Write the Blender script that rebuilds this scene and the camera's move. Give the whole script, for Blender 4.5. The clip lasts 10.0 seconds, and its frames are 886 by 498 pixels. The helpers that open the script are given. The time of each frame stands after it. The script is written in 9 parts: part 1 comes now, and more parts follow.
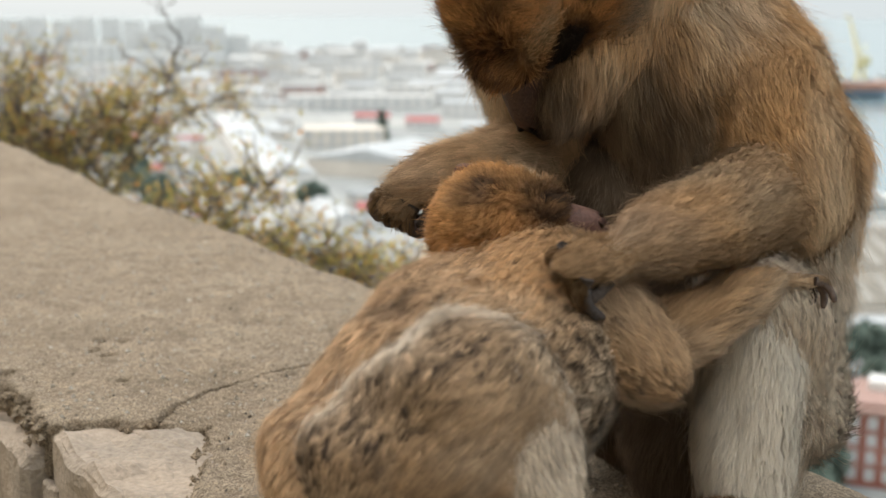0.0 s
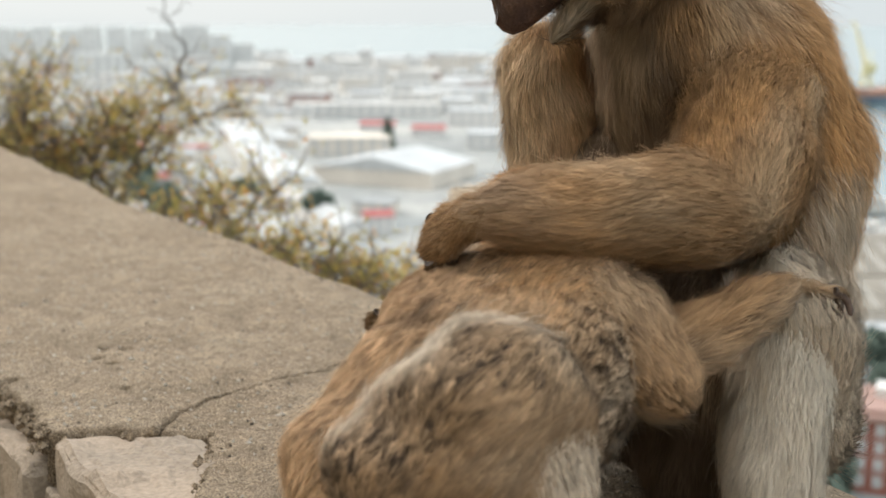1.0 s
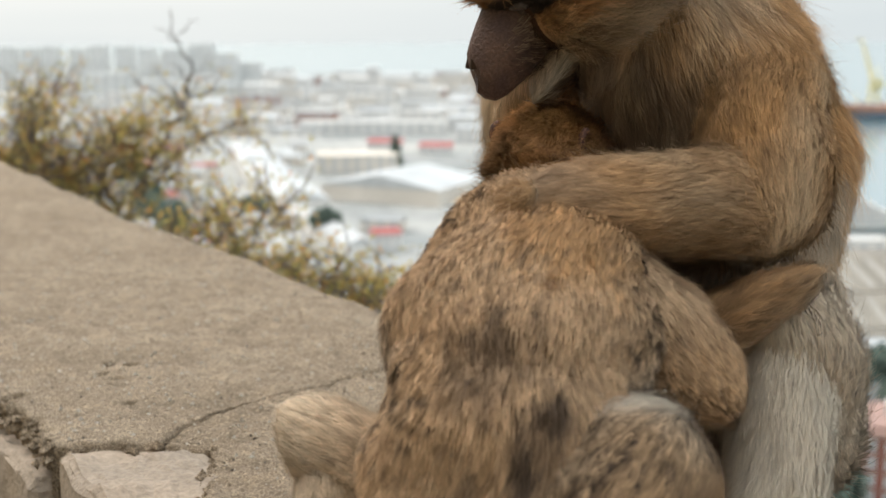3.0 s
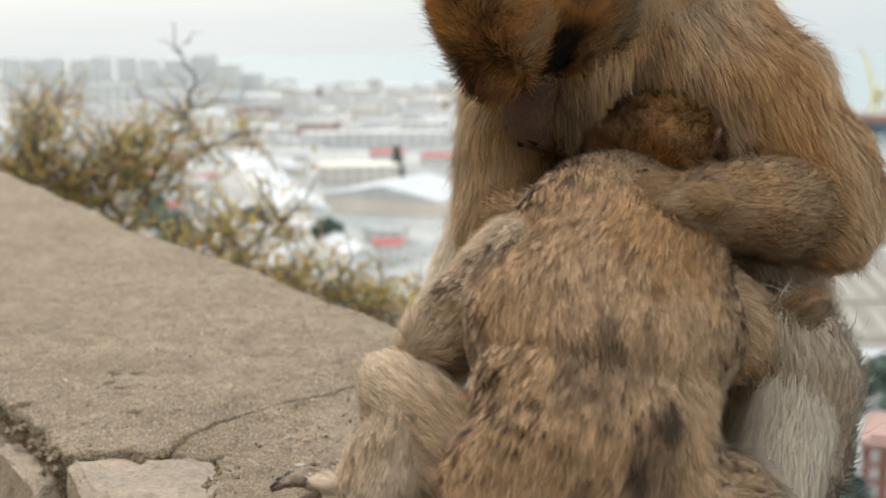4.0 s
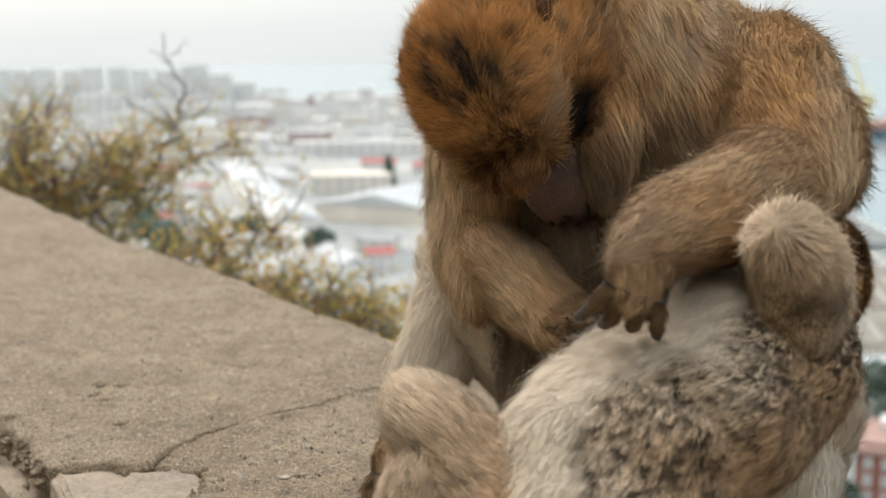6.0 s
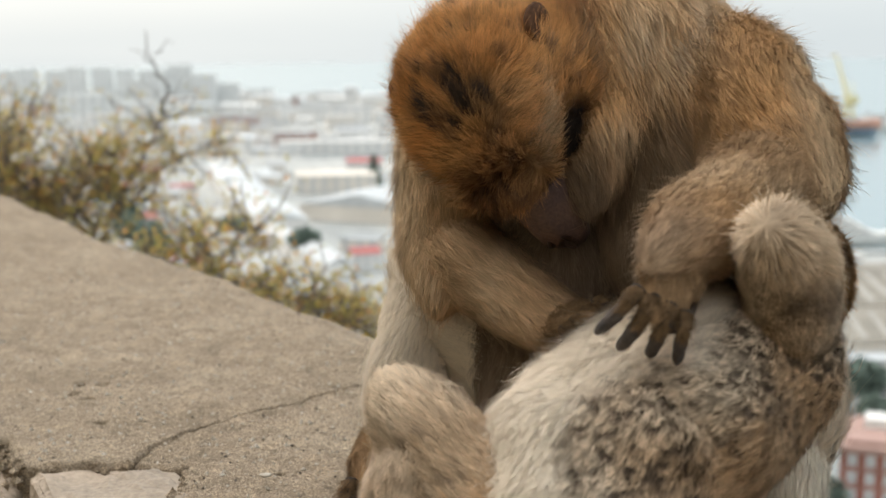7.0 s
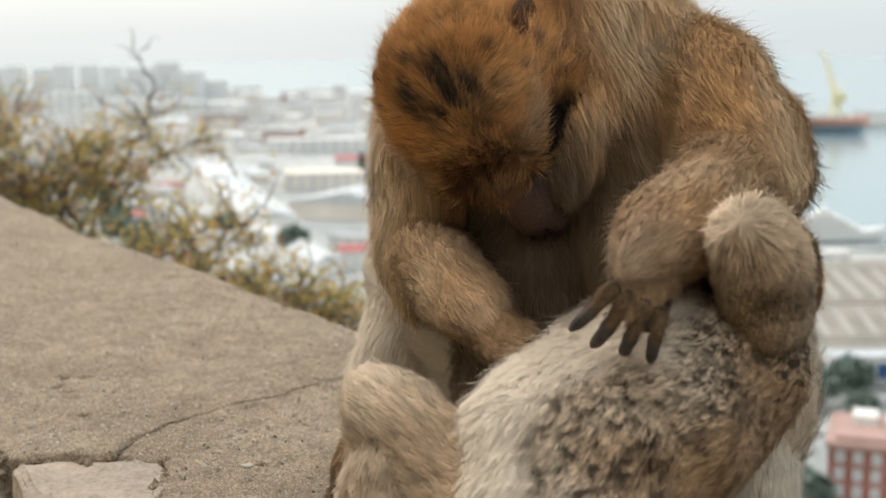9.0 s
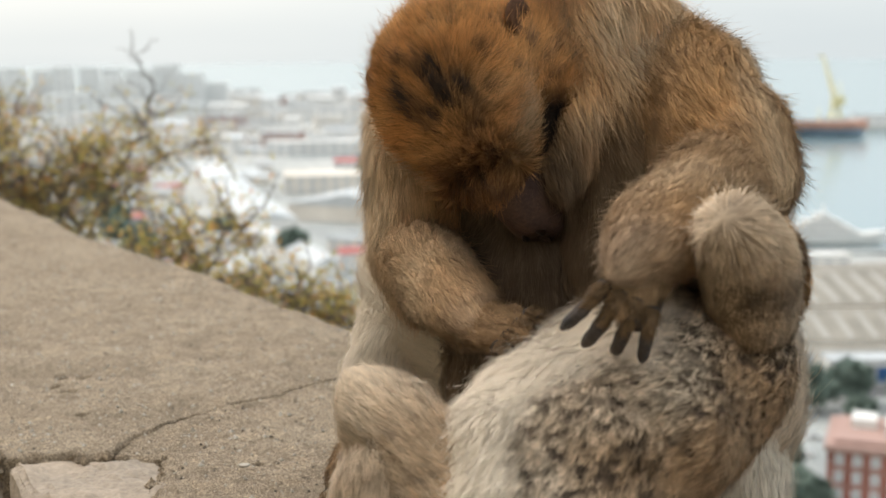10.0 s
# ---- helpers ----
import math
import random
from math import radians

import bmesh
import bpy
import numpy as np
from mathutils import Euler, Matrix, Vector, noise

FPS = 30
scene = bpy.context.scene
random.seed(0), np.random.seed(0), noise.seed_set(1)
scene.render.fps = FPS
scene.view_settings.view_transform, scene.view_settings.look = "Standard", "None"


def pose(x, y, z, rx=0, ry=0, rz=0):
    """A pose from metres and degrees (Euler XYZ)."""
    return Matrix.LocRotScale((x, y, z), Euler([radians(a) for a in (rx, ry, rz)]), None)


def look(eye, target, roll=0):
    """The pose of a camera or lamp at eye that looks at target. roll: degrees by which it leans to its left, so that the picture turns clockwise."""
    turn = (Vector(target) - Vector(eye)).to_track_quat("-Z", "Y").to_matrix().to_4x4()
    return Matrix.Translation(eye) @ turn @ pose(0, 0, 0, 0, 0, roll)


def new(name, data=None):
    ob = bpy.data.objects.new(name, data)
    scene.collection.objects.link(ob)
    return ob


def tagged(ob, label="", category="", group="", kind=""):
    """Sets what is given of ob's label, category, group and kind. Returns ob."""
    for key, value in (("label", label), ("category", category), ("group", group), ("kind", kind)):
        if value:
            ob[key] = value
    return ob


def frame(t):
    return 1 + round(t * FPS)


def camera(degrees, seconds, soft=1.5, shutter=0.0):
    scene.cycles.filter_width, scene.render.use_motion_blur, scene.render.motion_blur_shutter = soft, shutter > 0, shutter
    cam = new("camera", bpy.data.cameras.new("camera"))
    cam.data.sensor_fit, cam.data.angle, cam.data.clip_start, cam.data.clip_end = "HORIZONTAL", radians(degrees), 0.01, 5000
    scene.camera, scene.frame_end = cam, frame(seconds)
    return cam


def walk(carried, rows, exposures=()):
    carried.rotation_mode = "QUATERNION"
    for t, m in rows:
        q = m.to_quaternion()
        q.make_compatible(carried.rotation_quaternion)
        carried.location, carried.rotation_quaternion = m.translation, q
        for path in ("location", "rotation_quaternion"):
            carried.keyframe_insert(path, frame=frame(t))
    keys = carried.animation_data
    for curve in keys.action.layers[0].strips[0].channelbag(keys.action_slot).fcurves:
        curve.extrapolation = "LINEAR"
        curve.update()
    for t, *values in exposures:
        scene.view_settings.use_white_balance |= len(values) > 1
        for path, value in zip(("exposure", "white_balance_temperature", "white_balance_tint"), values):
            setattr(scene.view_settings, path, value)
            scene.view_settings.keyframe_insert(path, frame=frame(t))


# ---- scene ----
cam = camera(39.3, 10.0, soft=1.5)
PATH = [
    (0, (0.005, -0.017, 0.336), (0.005, 1.94, -0.073), 0.2),
    (0.5, (0.007, -0.019, 0.336), (0.002, 1.94, -0.066), 0.1),
    (1, (0.009, -0.019, 0.336), (-0.001, 1.941, -0.061), 0.0),
    (1.5, (0.01, -0.022, 0.336), (-0.004, 1.94, -0.056), -0.0),
    (2, (0.013, -0.021, 0.336), (-0.006, 1.941, -0.049), -0.2),
    (2.5, (0.015, -0.023, 0.336), (-0.006, 1.94, -0.042), -0.2),
    (4, (0.013, -0.037, 0.337), (-0.012, 1.932, -0.016), -0.3),
    (4.5, (0.013, -0.038, 0.338), (-0.011, 1.931, -0.01), -0.2),
    (5, (0.013, -0.037, 0.338), (-0.01, 1.933, -0.005), -0.3),
    (5.5, (0.016, -0.036, 0.338), (-0.004, 1.936, -0.001), -0.4),
    (7, (0.023, -0.034, 0.335), (0.034, 1.937, -0.005), -0.6),
    (7.5, (0.024, -0.033, 0.333), (0.044, 1.937, -0.01), -0.5),
    (8, (0.026, -0.034, 0.332), (0.051, 1.936, -0.013), -0.6),
    (8.5, (0.027, -0.039, 0.333), (0.056, 1.931, -0.012), -0.6),
    (9, (0.029, -0.04, 0.331), (0.058, 1.93, -0.013), -0.6),
    (9.5, (0.031, -0.043, 0.331), (0.06, 1.927, -0.012), -0.5),
    (10, (0.032, -0.046, 0.331), (0.062, 1.924, -0.009), -0.5),
]
walk(cam, [(t, look(eye, target, roll)) for t, eye, target, roll in PATH])
cam.data.dof.use_dof = True
cam.data.dof.focus_distance = 0.83
cam.data.dof.aperture_fstop = 8.5

# ---- light ----
world = bpy.data.worlds.new("sky")
scene.world = world
world.use_nodes = True
SUN_UP, SUN_TURN = radians(48), radians(-55)


def sky_nodes():
    nt = world.node_tree
    nt.nodes.clear()
    add, link = nt.nodes.new, nt.links.new
    sky = add("ShaderNodeTexSky")
    sky.sky_type, sky.sun_disc = "NISHITA", False
    sky.sun_elevation, sky.sun_rotation = SUN_UP, SUN_TURN
    sky.air_density, sky.dust_density = 1.0, 3.0
    geo = add("ShaderNodeTexCoord")
    split = add("ShaderNodeSeparateXYZ")
    link(geo.outputs["Generated"], split.inputs[0])
    # a bank of high thin cloud, thicker and whiter towards the west
    stretch = add("ShaderNodeMapping")
    stretch.inputs["Scale"].default_value = (1.2, 1.2, 9.0)
    link(geo.outputs["Generated"], stretch.inputs[0])
    cloud = add("ShaderNodeTexNoise")
    cloud.inputs["Scale"].default_value, cloud.inputs["Detail"].default_value = 1.8, 5
    link(stretch.outputs[0], cloud.inputs["Vector"])
    rise = add("ShaderNodeMapRange")
    rise.inputs["From Min"].default_value, rise.inputs["From Max"].default_value = -0.10, 0.08
    link(split.outputs["Z"], rise.inputs[0])
    west = add("ShaderNodeMapRange")
    west.inputs["From Min"].default_value, west.inputs["From Max"].default_value = 0.34, -0.20
    west.inputs["To Min"].default_value = 0.30
    link(split.outputs["X"], west.inputs[0])
    total = add("ShaderNodeMath")
    total.operation = "MULTIPLY"
    link(rise.outputs[0], total.inputs[0])
    link(west.outputs[0], total.inputs[1])
    mixn = add("ShaderNodeMath")
    mixn.operation = "MULTIPLY_ADD"
    mixn.inputs[1].default_value, mixn.inputs[2].default_value = 0.6, -0.36
    link(cloud.outputs["Fac"], mixn.inputs[0])
    total2 = add("ShaderNodeMath")
    total2.operation, total2.use_clamp = "ADD", True
    link(total.outputs[0], total2.inputs[0])
    link(mixn.outputs[0], total2.inputs[1])
    veil = add("ShaderNodeValToRGB")
    veil.color_ramp.elements[0].position, veil.color_ramp.elements[0].color = 0.0, (4.05, 4.45, 4.6, 1)
    veil.color_ramp.elements[1].position, veil.color_ramp.elements[1].color = 1.0, (5.85, 5.88, 5.68, 1)
    link(total2.outputs[0], veil.inputs[0])
    blend = add("ShaderNodeMix")
    blend.data_type = "RGBA"
    blend.inputs["Factor"].default_value = 0.82
    link(sky.outputs[0], blend.inputs["A"])
    link(veil.outputs[0], blend.inputs["B"])
    back = add("ShaderNodeBackground")
    # an overcast sky is about twice as bright overhead as at the horizon
    high = add("ShaderNodeMapRange")
    high.inputs["From Min"].default_value, high.inputs["From Max"].default_value = 0.05, 0.75
    high.inputs["To Min"].default_value, high.inputs["To Max"].default_value = 0.15, 0.30
    link(split.outputs["Z"], high.inputs[0])
    link(high.outputs[0], back.inputs["Strength"])
    link(blend.outputs["Result"], back.inputs["Color"])
    out = add("ShaderNodeOutputWorld")
    link(back.outputs[0], out.inputs[0])


sky_nodes()
sun_data = bpy.data.lights.new("sun", "SUN")
sun_data.energy, sun_data.angle, sun_data.color = 1.0, radians(14), (1.0, 0.95, 0.88)
sun = new("sun", sun_data)
sun.matrix_world = look((0, 0, 0), (math.sin(-SUN_TURN) * -1 * -math.cos(SUN_UP), -math.cos(SUN_TURN) * math.cos(SUN_UP), -math.sin(SUN_UP)))
scene.view_settings.exposure = 0.42


# ---- materials ----
def material(name, colour, rough=0.7, metal=0.0, vary=0.25, scale=6.0, fine=60.0, bump=0.0, second=None, spec=0.3, coords="Object", depth=0.01):
    """A surface with two scales of variation in tone and a fine relief."""
    m = bpy.data.materials.new(name)
    m.use_nodes = True
    nt = m.node_tree
    add, link = nt.nodes.new, nt.links.new
    b = nt.nodes["Principled BSDF"]
    b.inputs["Roughness"].default_value, b.inputs["Metallic"].default_value = rough, metal
    b.inputs["Specular IOR Level"].default_value = spec
    tc = add("ShaderNodeTexCoord")
    src = tc.outputs[coords]
    n1, n2 = add("ShaderNodeTexNoise"), add("ShaderNodeTexNoise")
    n1.inputs["Scale"].default_value, n1.inputs["Detail"].default_value = scale, 6
    n2.inputs["Scale"].default_value, n2.inputs["Detail"].default_value = fine, 4
    link(src, n1.inputs["Vector"])
    link(src, n2.inputs["Vector"])
    ramp = add("ShaderNodeValToRGB")
    c2 = second or tuple(c * (1 - vary) for c in colour)
    ramp.color_ramp.elements[0].position, ramp.color_ramp.elements[0].color = 0.35, (*c2, 1)
    ramp.color_ramp.elements[1].position, ramp.color_ramp.elements[1].color = 0.65, (*colour, 1)
    link(n1.outputs["Fac"], ramp.inputs[0])
    mr = add("ShaderNodeMapRange")
    mr.inputs["From Min"].default_value, mr.inputs["From Max"].default_value = 0.3, 0.7
    mr.inputs["To Min"].default_value, mr.inputs["To Max"].default_value = 1 - vary * 0.7, 1 + vary * 0.4
    link(n2.outputs["Fac"], mr.inputs[0])
    mul = add("ShaderNodeVectorMath")
    mul.operation = "SCALE"
    link(ramp.outputs["Color"], mul.inputs[0])
    link(mr.outputs[0], mul.inputs["Scale"])
    link(mul.outputs[0], b.inputs["Base Color"])
    if bump:
        bp = add("ShaderNodeBump")
        bp.inputs["Strength"].default_value, bp.inputs["Distance"].default_value = bump, depth
        link(n2.outputs["Fac"], bp.inputs["Height"])
        link(bp.outputs[0], b.inputs["Normal"])
    return m


def coat_material():
    """Fur: the coat's colour stands in the mesh, hair by hair."""
    m = bpy.data.materials.new("fur")
    m.use_nodes = True
    nt = m.node_tree
    b = nt.nodes["Principled BSDF"]
    at = nt.nodes.new("ShaderNodeAttribute")
    at.attribute_name = "coat"
    nt.links.new(at.outputs["Color"], b.inputs["Base Color"])
    # a coat catches the light as the skin below it lies, ruffled tuft by tuft
    nap = nt.nodes.new("ShaderNodeAttribute")
    nap.attribute_name = "nap"
    turned = nt.nodes.new("ShaderNodeVectorTransform")
    turned.vector_type, turned.convert_from, turned.convert_to = "NORMAL", "OBJECT", "WORLD"
    nt.links.new(nap.outputs["Vector"], turned.inputs[0])
    nt.links.new(turned.outputs[0], b.inputs["Normal"])
    b.inputs["Roughness"].default_value = 0.75
    b.inputs["Specular IOR Level"].default_value = 0.09
    tr = nt.nodes.new("ShaderNodeBsdfTranslucent")
    mx = nt.nodes.new("ShaderNodeMixShader")
    mx.inputs[0].default_value = 0.22
    nt.links.new(at.outputs["Color"], tr.inputs["Color"])
    nt.links.new(turned.outputs[0], tr.inputs["Normal"])
    nt.links.new(b.outputs[0], mx.inputs[1])
    nt.links.new(tr.outputs[0], mx.inputs[2])
    nt.links.new(mx.outputs[0], nt.nodes["Material Output"].inputs[0])
    return m


def leaf_material():
    m = bpy.data.materials.new("leaf")
    m.use_nodes = True
    nt = m.node_tree
    b = nt.nodes["Principled BSDF"]
    geo = nt.nodes.new("ShaderNodeNewGeometry")
    ramp = nt.nodes.new("ShaderNodeValToRGB")
    els = ramp.color_ramp.elements
    els[0].position, els[0].color = 0.0, (0.30, 0.27, 0.08, 1)
    els[1].position, els[1].color = 1.0, (0.62, 0.28, 0.085, 1)
    for p, col in ((0.35, (0.48, 0.40, 0.12, 1)), (0.6, (0.58, 0.45, 0.14, 1)), (0.82, (0.64, 0.40, 0.13, 1))):
        e = els.new(p)
        e.color = col
    nt.links.new(geo.outputs["Random Per Island"], ramp.inputs[0])
    nt.links.new(ramp.outputs[0], b.inputs["Base Color"])
    b.inputs["Roughness"].default_value = 0.5
    tr = nt.nodes.new("ShaderNodeBsdfTranslucent")
    mx = nt.nodes.new("ShaderNodeMixShader")
    mx.inputs[0].default_value = 0.58
    nt.links.new(ramp.outputs[0], tr.inputs["Color"])
    nt.links.new(b.outputs[0], mx.inputs[1])
    nt.links.new(tr.outputs[0], mx.inputs[2])
    nt.links.new(mx.outputs[0], nt.nodes["Material Output"].inputs[0])
    return m


FUR = coat_material()
LEAF = leaf_material()
SKIN_DARK = material("dark_skin", (0.085, 0.068, 0.060), 0.6, spec=0.2, vary=0.4, scale=60, fine=500, bump=0.5, depth=0.002)
SKIN_FACE = material("face_skin", (0.050, 0.025, 0.015), 0.75, vary=0.45, scale=40, fine=400, bump=0.8, spec=0.05, second=(0.03, 0.018, 0.013), depth=0.003)
SKIN_MUZZLE = material("muzzle_skin", (0.118, 0.068, 0.047), 0.6, vary=0.4, scale=60, fine=500, bump=0.6, spec=0.2, second=(0.075, 0.045, 0.038), depth=0.002)
SKIN_YOUNG = material("young_skin", (0.17, 0.115, 0.09), 0.6, vary=0.4, scale=60, fine=500, bump=0.4, depth=0.002)
SKIN_PINK = material("pink_skin", (0.17, 0.085, 0.062), 0.6, vary=0.35, scale=50, fine=400, bump=0.4, depth=0.002)
SKIN_EAR = material("ear_skin", (0.13, 0.065, 0.036), 0.8, spec=0.05, vary=0.45, scale=60, fine=400, bump=0.5, depth=0.002)
NAIL = material("nail", (0.05, 0.045, 0.045), 0.35, vary=0.2)
EYE = material("eye", (0.03, 0.015, 0.008), 0.35, vary=0.1, spec=0.3)
STONE = material("limestone", (0.36, 0.285, 0.215), 0.9, vary=0.3, scale=14, fine=220, bump=0.6, second=(0.27, 0.22, 0.17), depth=0.004)
STONE_GREY = material("grey_limestone", (0.30, 0.26, 0.215), 0.9, vary=0.35, scale=18, fine=240, bump=0.7, second=(0.15, 0.125, 0.10), depth=0.004)
BARK = material("bark", (0.17, 0.135, 0.105), 0.9, vary=0.4, scale=30, fine=200, bump=0.6)
EARTH = material("limestone_hillside", (0.30, 0.25, 0.19), 0.95, vary=0.4, scale=0.6, fine=6, second=(0.17, 0.15, 0.085))
QUAY = material("quay_concrete", (0.45, 0.44, 0.41), 0.9, vary=0.35, scale=0.014, fine=0.12, second=(0.24, 0.255, 0.25))
WHITE = material("white_render", (0.70, 0.68, 0.645), 0.8, vary=0.12, scale=0.05, fine=0.6)
CREAM = material("cream_render", (0.70, 0.64, 0.56), 0.8, vary=0.15, scale=0.05, fine=0.6)
ROSE = material("rose_render", (0.40, 0.26, 0.22), 0.8, vary=0.15, scale=0.05, fine=0.6)
# roof grey lightened in colour to stand in for haze over the town
SLATE = material("hazed_grey_roof", (0.44, 0.45, 0.45), 0.7, vary=0.25, scale=0.05, fine=0.5)
PALE_ROOF = material("pale_sheet_roof", (0.53, 0.545, 0.545), 0.5, vary=0.2, scale=0.05, fine=0.5)
# toned below the wall white in colour, to offset the strong overhead light
ROOF_WHITE = material("white_roof", (0.60, 0.59, 0.56), 0.8, vary=0.2, scale=0.05, fine=0.6)
# tower colour paled to carry the distance haze
TOWER = material("hazed_tower_render", (0.70, 0.71, 0.69), 0.8, vary=0.15, scale=0.05, fine=0.4)
RED_ROOF = material("red_roof", (0.45, 0.15, 0.14), 0.7, vary=0.2, scale=0.05, fine=0.5)
BRICK_RED = material("red_render", (0.34, 0.13, 0.095), 0.85, vary=0.25, scale=0.2, fine=2.0)
RIBBED = material("fibre_cement_roof", (0.27, 0.245, 0.205), 0.85, vary=0.25, scale=0.1, fine=1.0)
ROOFLIGHT = material("aged_rooflight", (0.37, 0.345, 0.30), 0.6, vary=0.2, scale=0.1, fine=1.0)
# pale base colour holds haze and reflected sky, not the glass alone
GLASS_FAR = material("hazed_window_glass", (0.50, 0.52, 0.53), 0.2, vary=0.2, spec=0.6)
BLUE_DOOR = material("blue_paint", (0.03, 0.10, 0.25), 0.5, vary=0.2)
# ship and crane colours are faded for the haze across the bay
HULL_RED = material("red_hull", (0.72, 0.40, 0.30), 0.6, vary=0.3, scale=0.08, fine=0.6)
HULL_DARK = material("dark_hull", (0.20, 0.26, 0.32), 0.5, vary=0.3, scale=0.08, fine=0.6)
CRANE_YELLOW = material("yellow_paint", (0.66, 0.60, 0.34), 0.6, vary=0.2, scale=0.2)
# green paled towards grey-teal, painting in the haze
TREE_GREEN = material("hazed_foliage", (0.17, 0.22, 0.18), 0.9, vary=0.35, scale=0.5, fine=3)
ROAD = material("asphalt", (0.10, 0.10, 0.10), 0.9, vary=0.25, scale=0.5, fine=8)


def water_material():
    m = bpy.data.materials.new("sea_water")
    m.use_nodes = True
    nt = m.node_tree
    b = nt.nodes["Principled BSDF"]
    b.inputs["Base Color"].default_value = (0.17, 0.235, 0.25, 1)
    b.inputs["Roughness"].default_value = 0.16
    tc = nt.nodes.new("ShaderNodeTexCoord")
    n = nt.nodes.new("ShaderNodeTexNoise")
    n.inputs["Scale"].default_value, n.inputs["Detail"].default_value = 0.12, 4
    bp = nt.nodes.new("ShaderNodeBump")
    bp.inputs["Strength"].default_value, bp.inputs["Distance"].default_value = 0.25, 0.35
    nt.links.new(tc.outputs["Object"], n.inputs["Vector"])
    nt.links.new(n.outputs["Fac"], bp.inputs["Height"])
    nt.links.new(bp.outputs[0], b.inputs["Normal"])
    return m


SEA = water_material()


def cap_material():
    """Weathered lime-mortar capping: sand grain, pale grit, dark spots, warm and grey stains."""
    m = bpy.data.materials.new("mortar_cap")
    m.use_nodes = True
    nt = m.node_tree
    add, link = nt.nodes.new, nt.links.new
    b = nt.nodes["Principled BSDF"]
    b.inputs["Roughness"].default_value, b.inputs["Specular IOR Level"].default_value = 0.92, 0.2
    tc = add("ShaderNodeTexCoord")

    def noise_node(scale, detail, rough=0.55):
        n = add("ShaderNodeTexNoise")
        n.inputs["Scale"].default_value, n.inputs["Detail"].default_value, n.inputs["Roughness"].default_value = scale, detail, rough
        link(tc.outputs["Object"], n.inputs["Vector"])
        return n.outputs["Fac"]

    def ramp(fac, stops):
        r = add("ShaderNodeValToRGB")
        els = r.color_ramp.elements
        els[0].position, els[0].color = stops[0][0], (*stops[0][1], 1)
        els[1].position, els[1].color = stops[-1][0], (*stops[-1][1], 1)
        for p, c in stops[1:-1]:
            els.new(p).color = (*c, 1)
        link(fac, r.inputs[0])
        return r.outputs[0]

    def mult(a, c):
        x = add("ShaderNodeMix")
        x.data_type, x.blend_type = "RGBA", "MULTIPLY"
        x.inputs["Factor"].default_value = 1.0
        link(a, x.inputs["A"])
        link(c, x.inputs["B"])
        return x.outputs["Result"]

    stains = ramp(noise_node(7, 7, 0.62), [(0.3, (0.243, 0.189, 0.132)), (0.5, (0.291, 0.227, 0.162)), (0.7, (0.332, 0.265, 0.192))])
    patches = ramp(noise_node(34, 7, 0.68), [(0.32, (0.74, 0.725, 0.70)), (0.5, (1, 1, 1)), (0.70, (1.20, 1.17, 1.12))])
    fine_grain = ramp(noise_node(1300, 2, 0.6), [(0.36, (0.42, 0.40, 0.38)), (0.5, (1, 1, 1)), (0.64, (1.65, 1.65, 1.62))])
    grain = ramp(noise_node(520, 3, 0.7), [(0.34, (0.55, 0.53, 0.51)), (0.5, (1, 1, 1)), (0.66, (1.4, 1.4, 1.38))])
    grit = add("ShaderNodeTexVoronoi")
    grit.inputs["Scale"].default_value = 95
    link(tc.outputs["Object"], grit.inputs["Vector"])
    flecks = ramp(grit.outputs["Distance"], [(0.0, (1.35, 1.33, 1.3)), (0.10, (1.3, 1.28, 1.25)), (0.16, (1, 1, 1)), (1.0, (1, 1, 1))])
    sand = add("ShaderNodeTexVoronoi")
    sand.inputs["Scale"].default_value = 260
    link(tc.outputs["Object"], sand.inputs["Vector"])
    grains = ramp(sand.outputs["Color"], [(0.0, (0.6, 0.58, 0.56)), (0.25, (0.95, 0.95, 0.95)), (0.75, (1.02, 1.02, 1.02)), (1.0, (1.35, 1.34, 1.32))])
    holes = add("ShaderNodeTexVoronoi")
    holes.inputs["Scale"].default_value = 38
    link(tc.outputs["Object"], holes.inputs["Vector"])
    spots = ramp(holes.outputs["Distance"], [(0.0, (0.5, 0.47, 0.44)), (0.05, (0.7, 0.68, 0.66)), (0.1, (1, 1, 1)), (1.0, (1, 1, 1))])
    link(mult(mult(mult(mult(mult(mult(stains, patches), grain), fine_grain), flecks), grains), spots), b.inputs["Base Color"])
    bp = add("ShaderNodeBump")
    bp.inputs["Strength"].default_value, bp.inputs["Distance"].default_value = 0.8, 0.0025
    link(noise_node(650, 4, 0.75), bp.inputs["Height"])
    bp2 = add("ShaderNodeBump")
    bp2.inputs["Strength"].default_value, bp2.inputs["Distance"].default_value = 0.8, 0.006
    link(noise_node(60, 7, 0.68), bp2.inputs["Height"])
    link(bp.outputs[0], bp2.inputs["Normal"])
    link(bp2.outputs[0], b.inputs["Normal"])
    return m


CAP = cap_material()
GRIT_PALE = material("pale_grit", (0.52, 0.46, 0.38), 0.9, vary=0.3)
GRIT_DARK = material("dark_grit", (0.13, 0.105, 0.085), 0.9, vary=0.3)


# ---- building blocks ----
def mesh_from(name, verts, faces, mats, smooth=False, index=None):
    me = bpy.data.meshes.new(name)
    me.from_pydata([tuple(map(float, v)) for v in verts], [], [tuple(map(int, f)) for f in faces])
    for m in mats:
        me.materials.append(m)
    me.polygons.foreach_set("use_smooth", [smooth] * len(me.polygons))
    if index is not None:
        me.polygons.foreach_set("material_index", index)
    me.update()
    return me


def part(name, data, parent, label=""):
    ob = new(name, data)
    ob.parent = parent
    return tagged(ob, label=label)


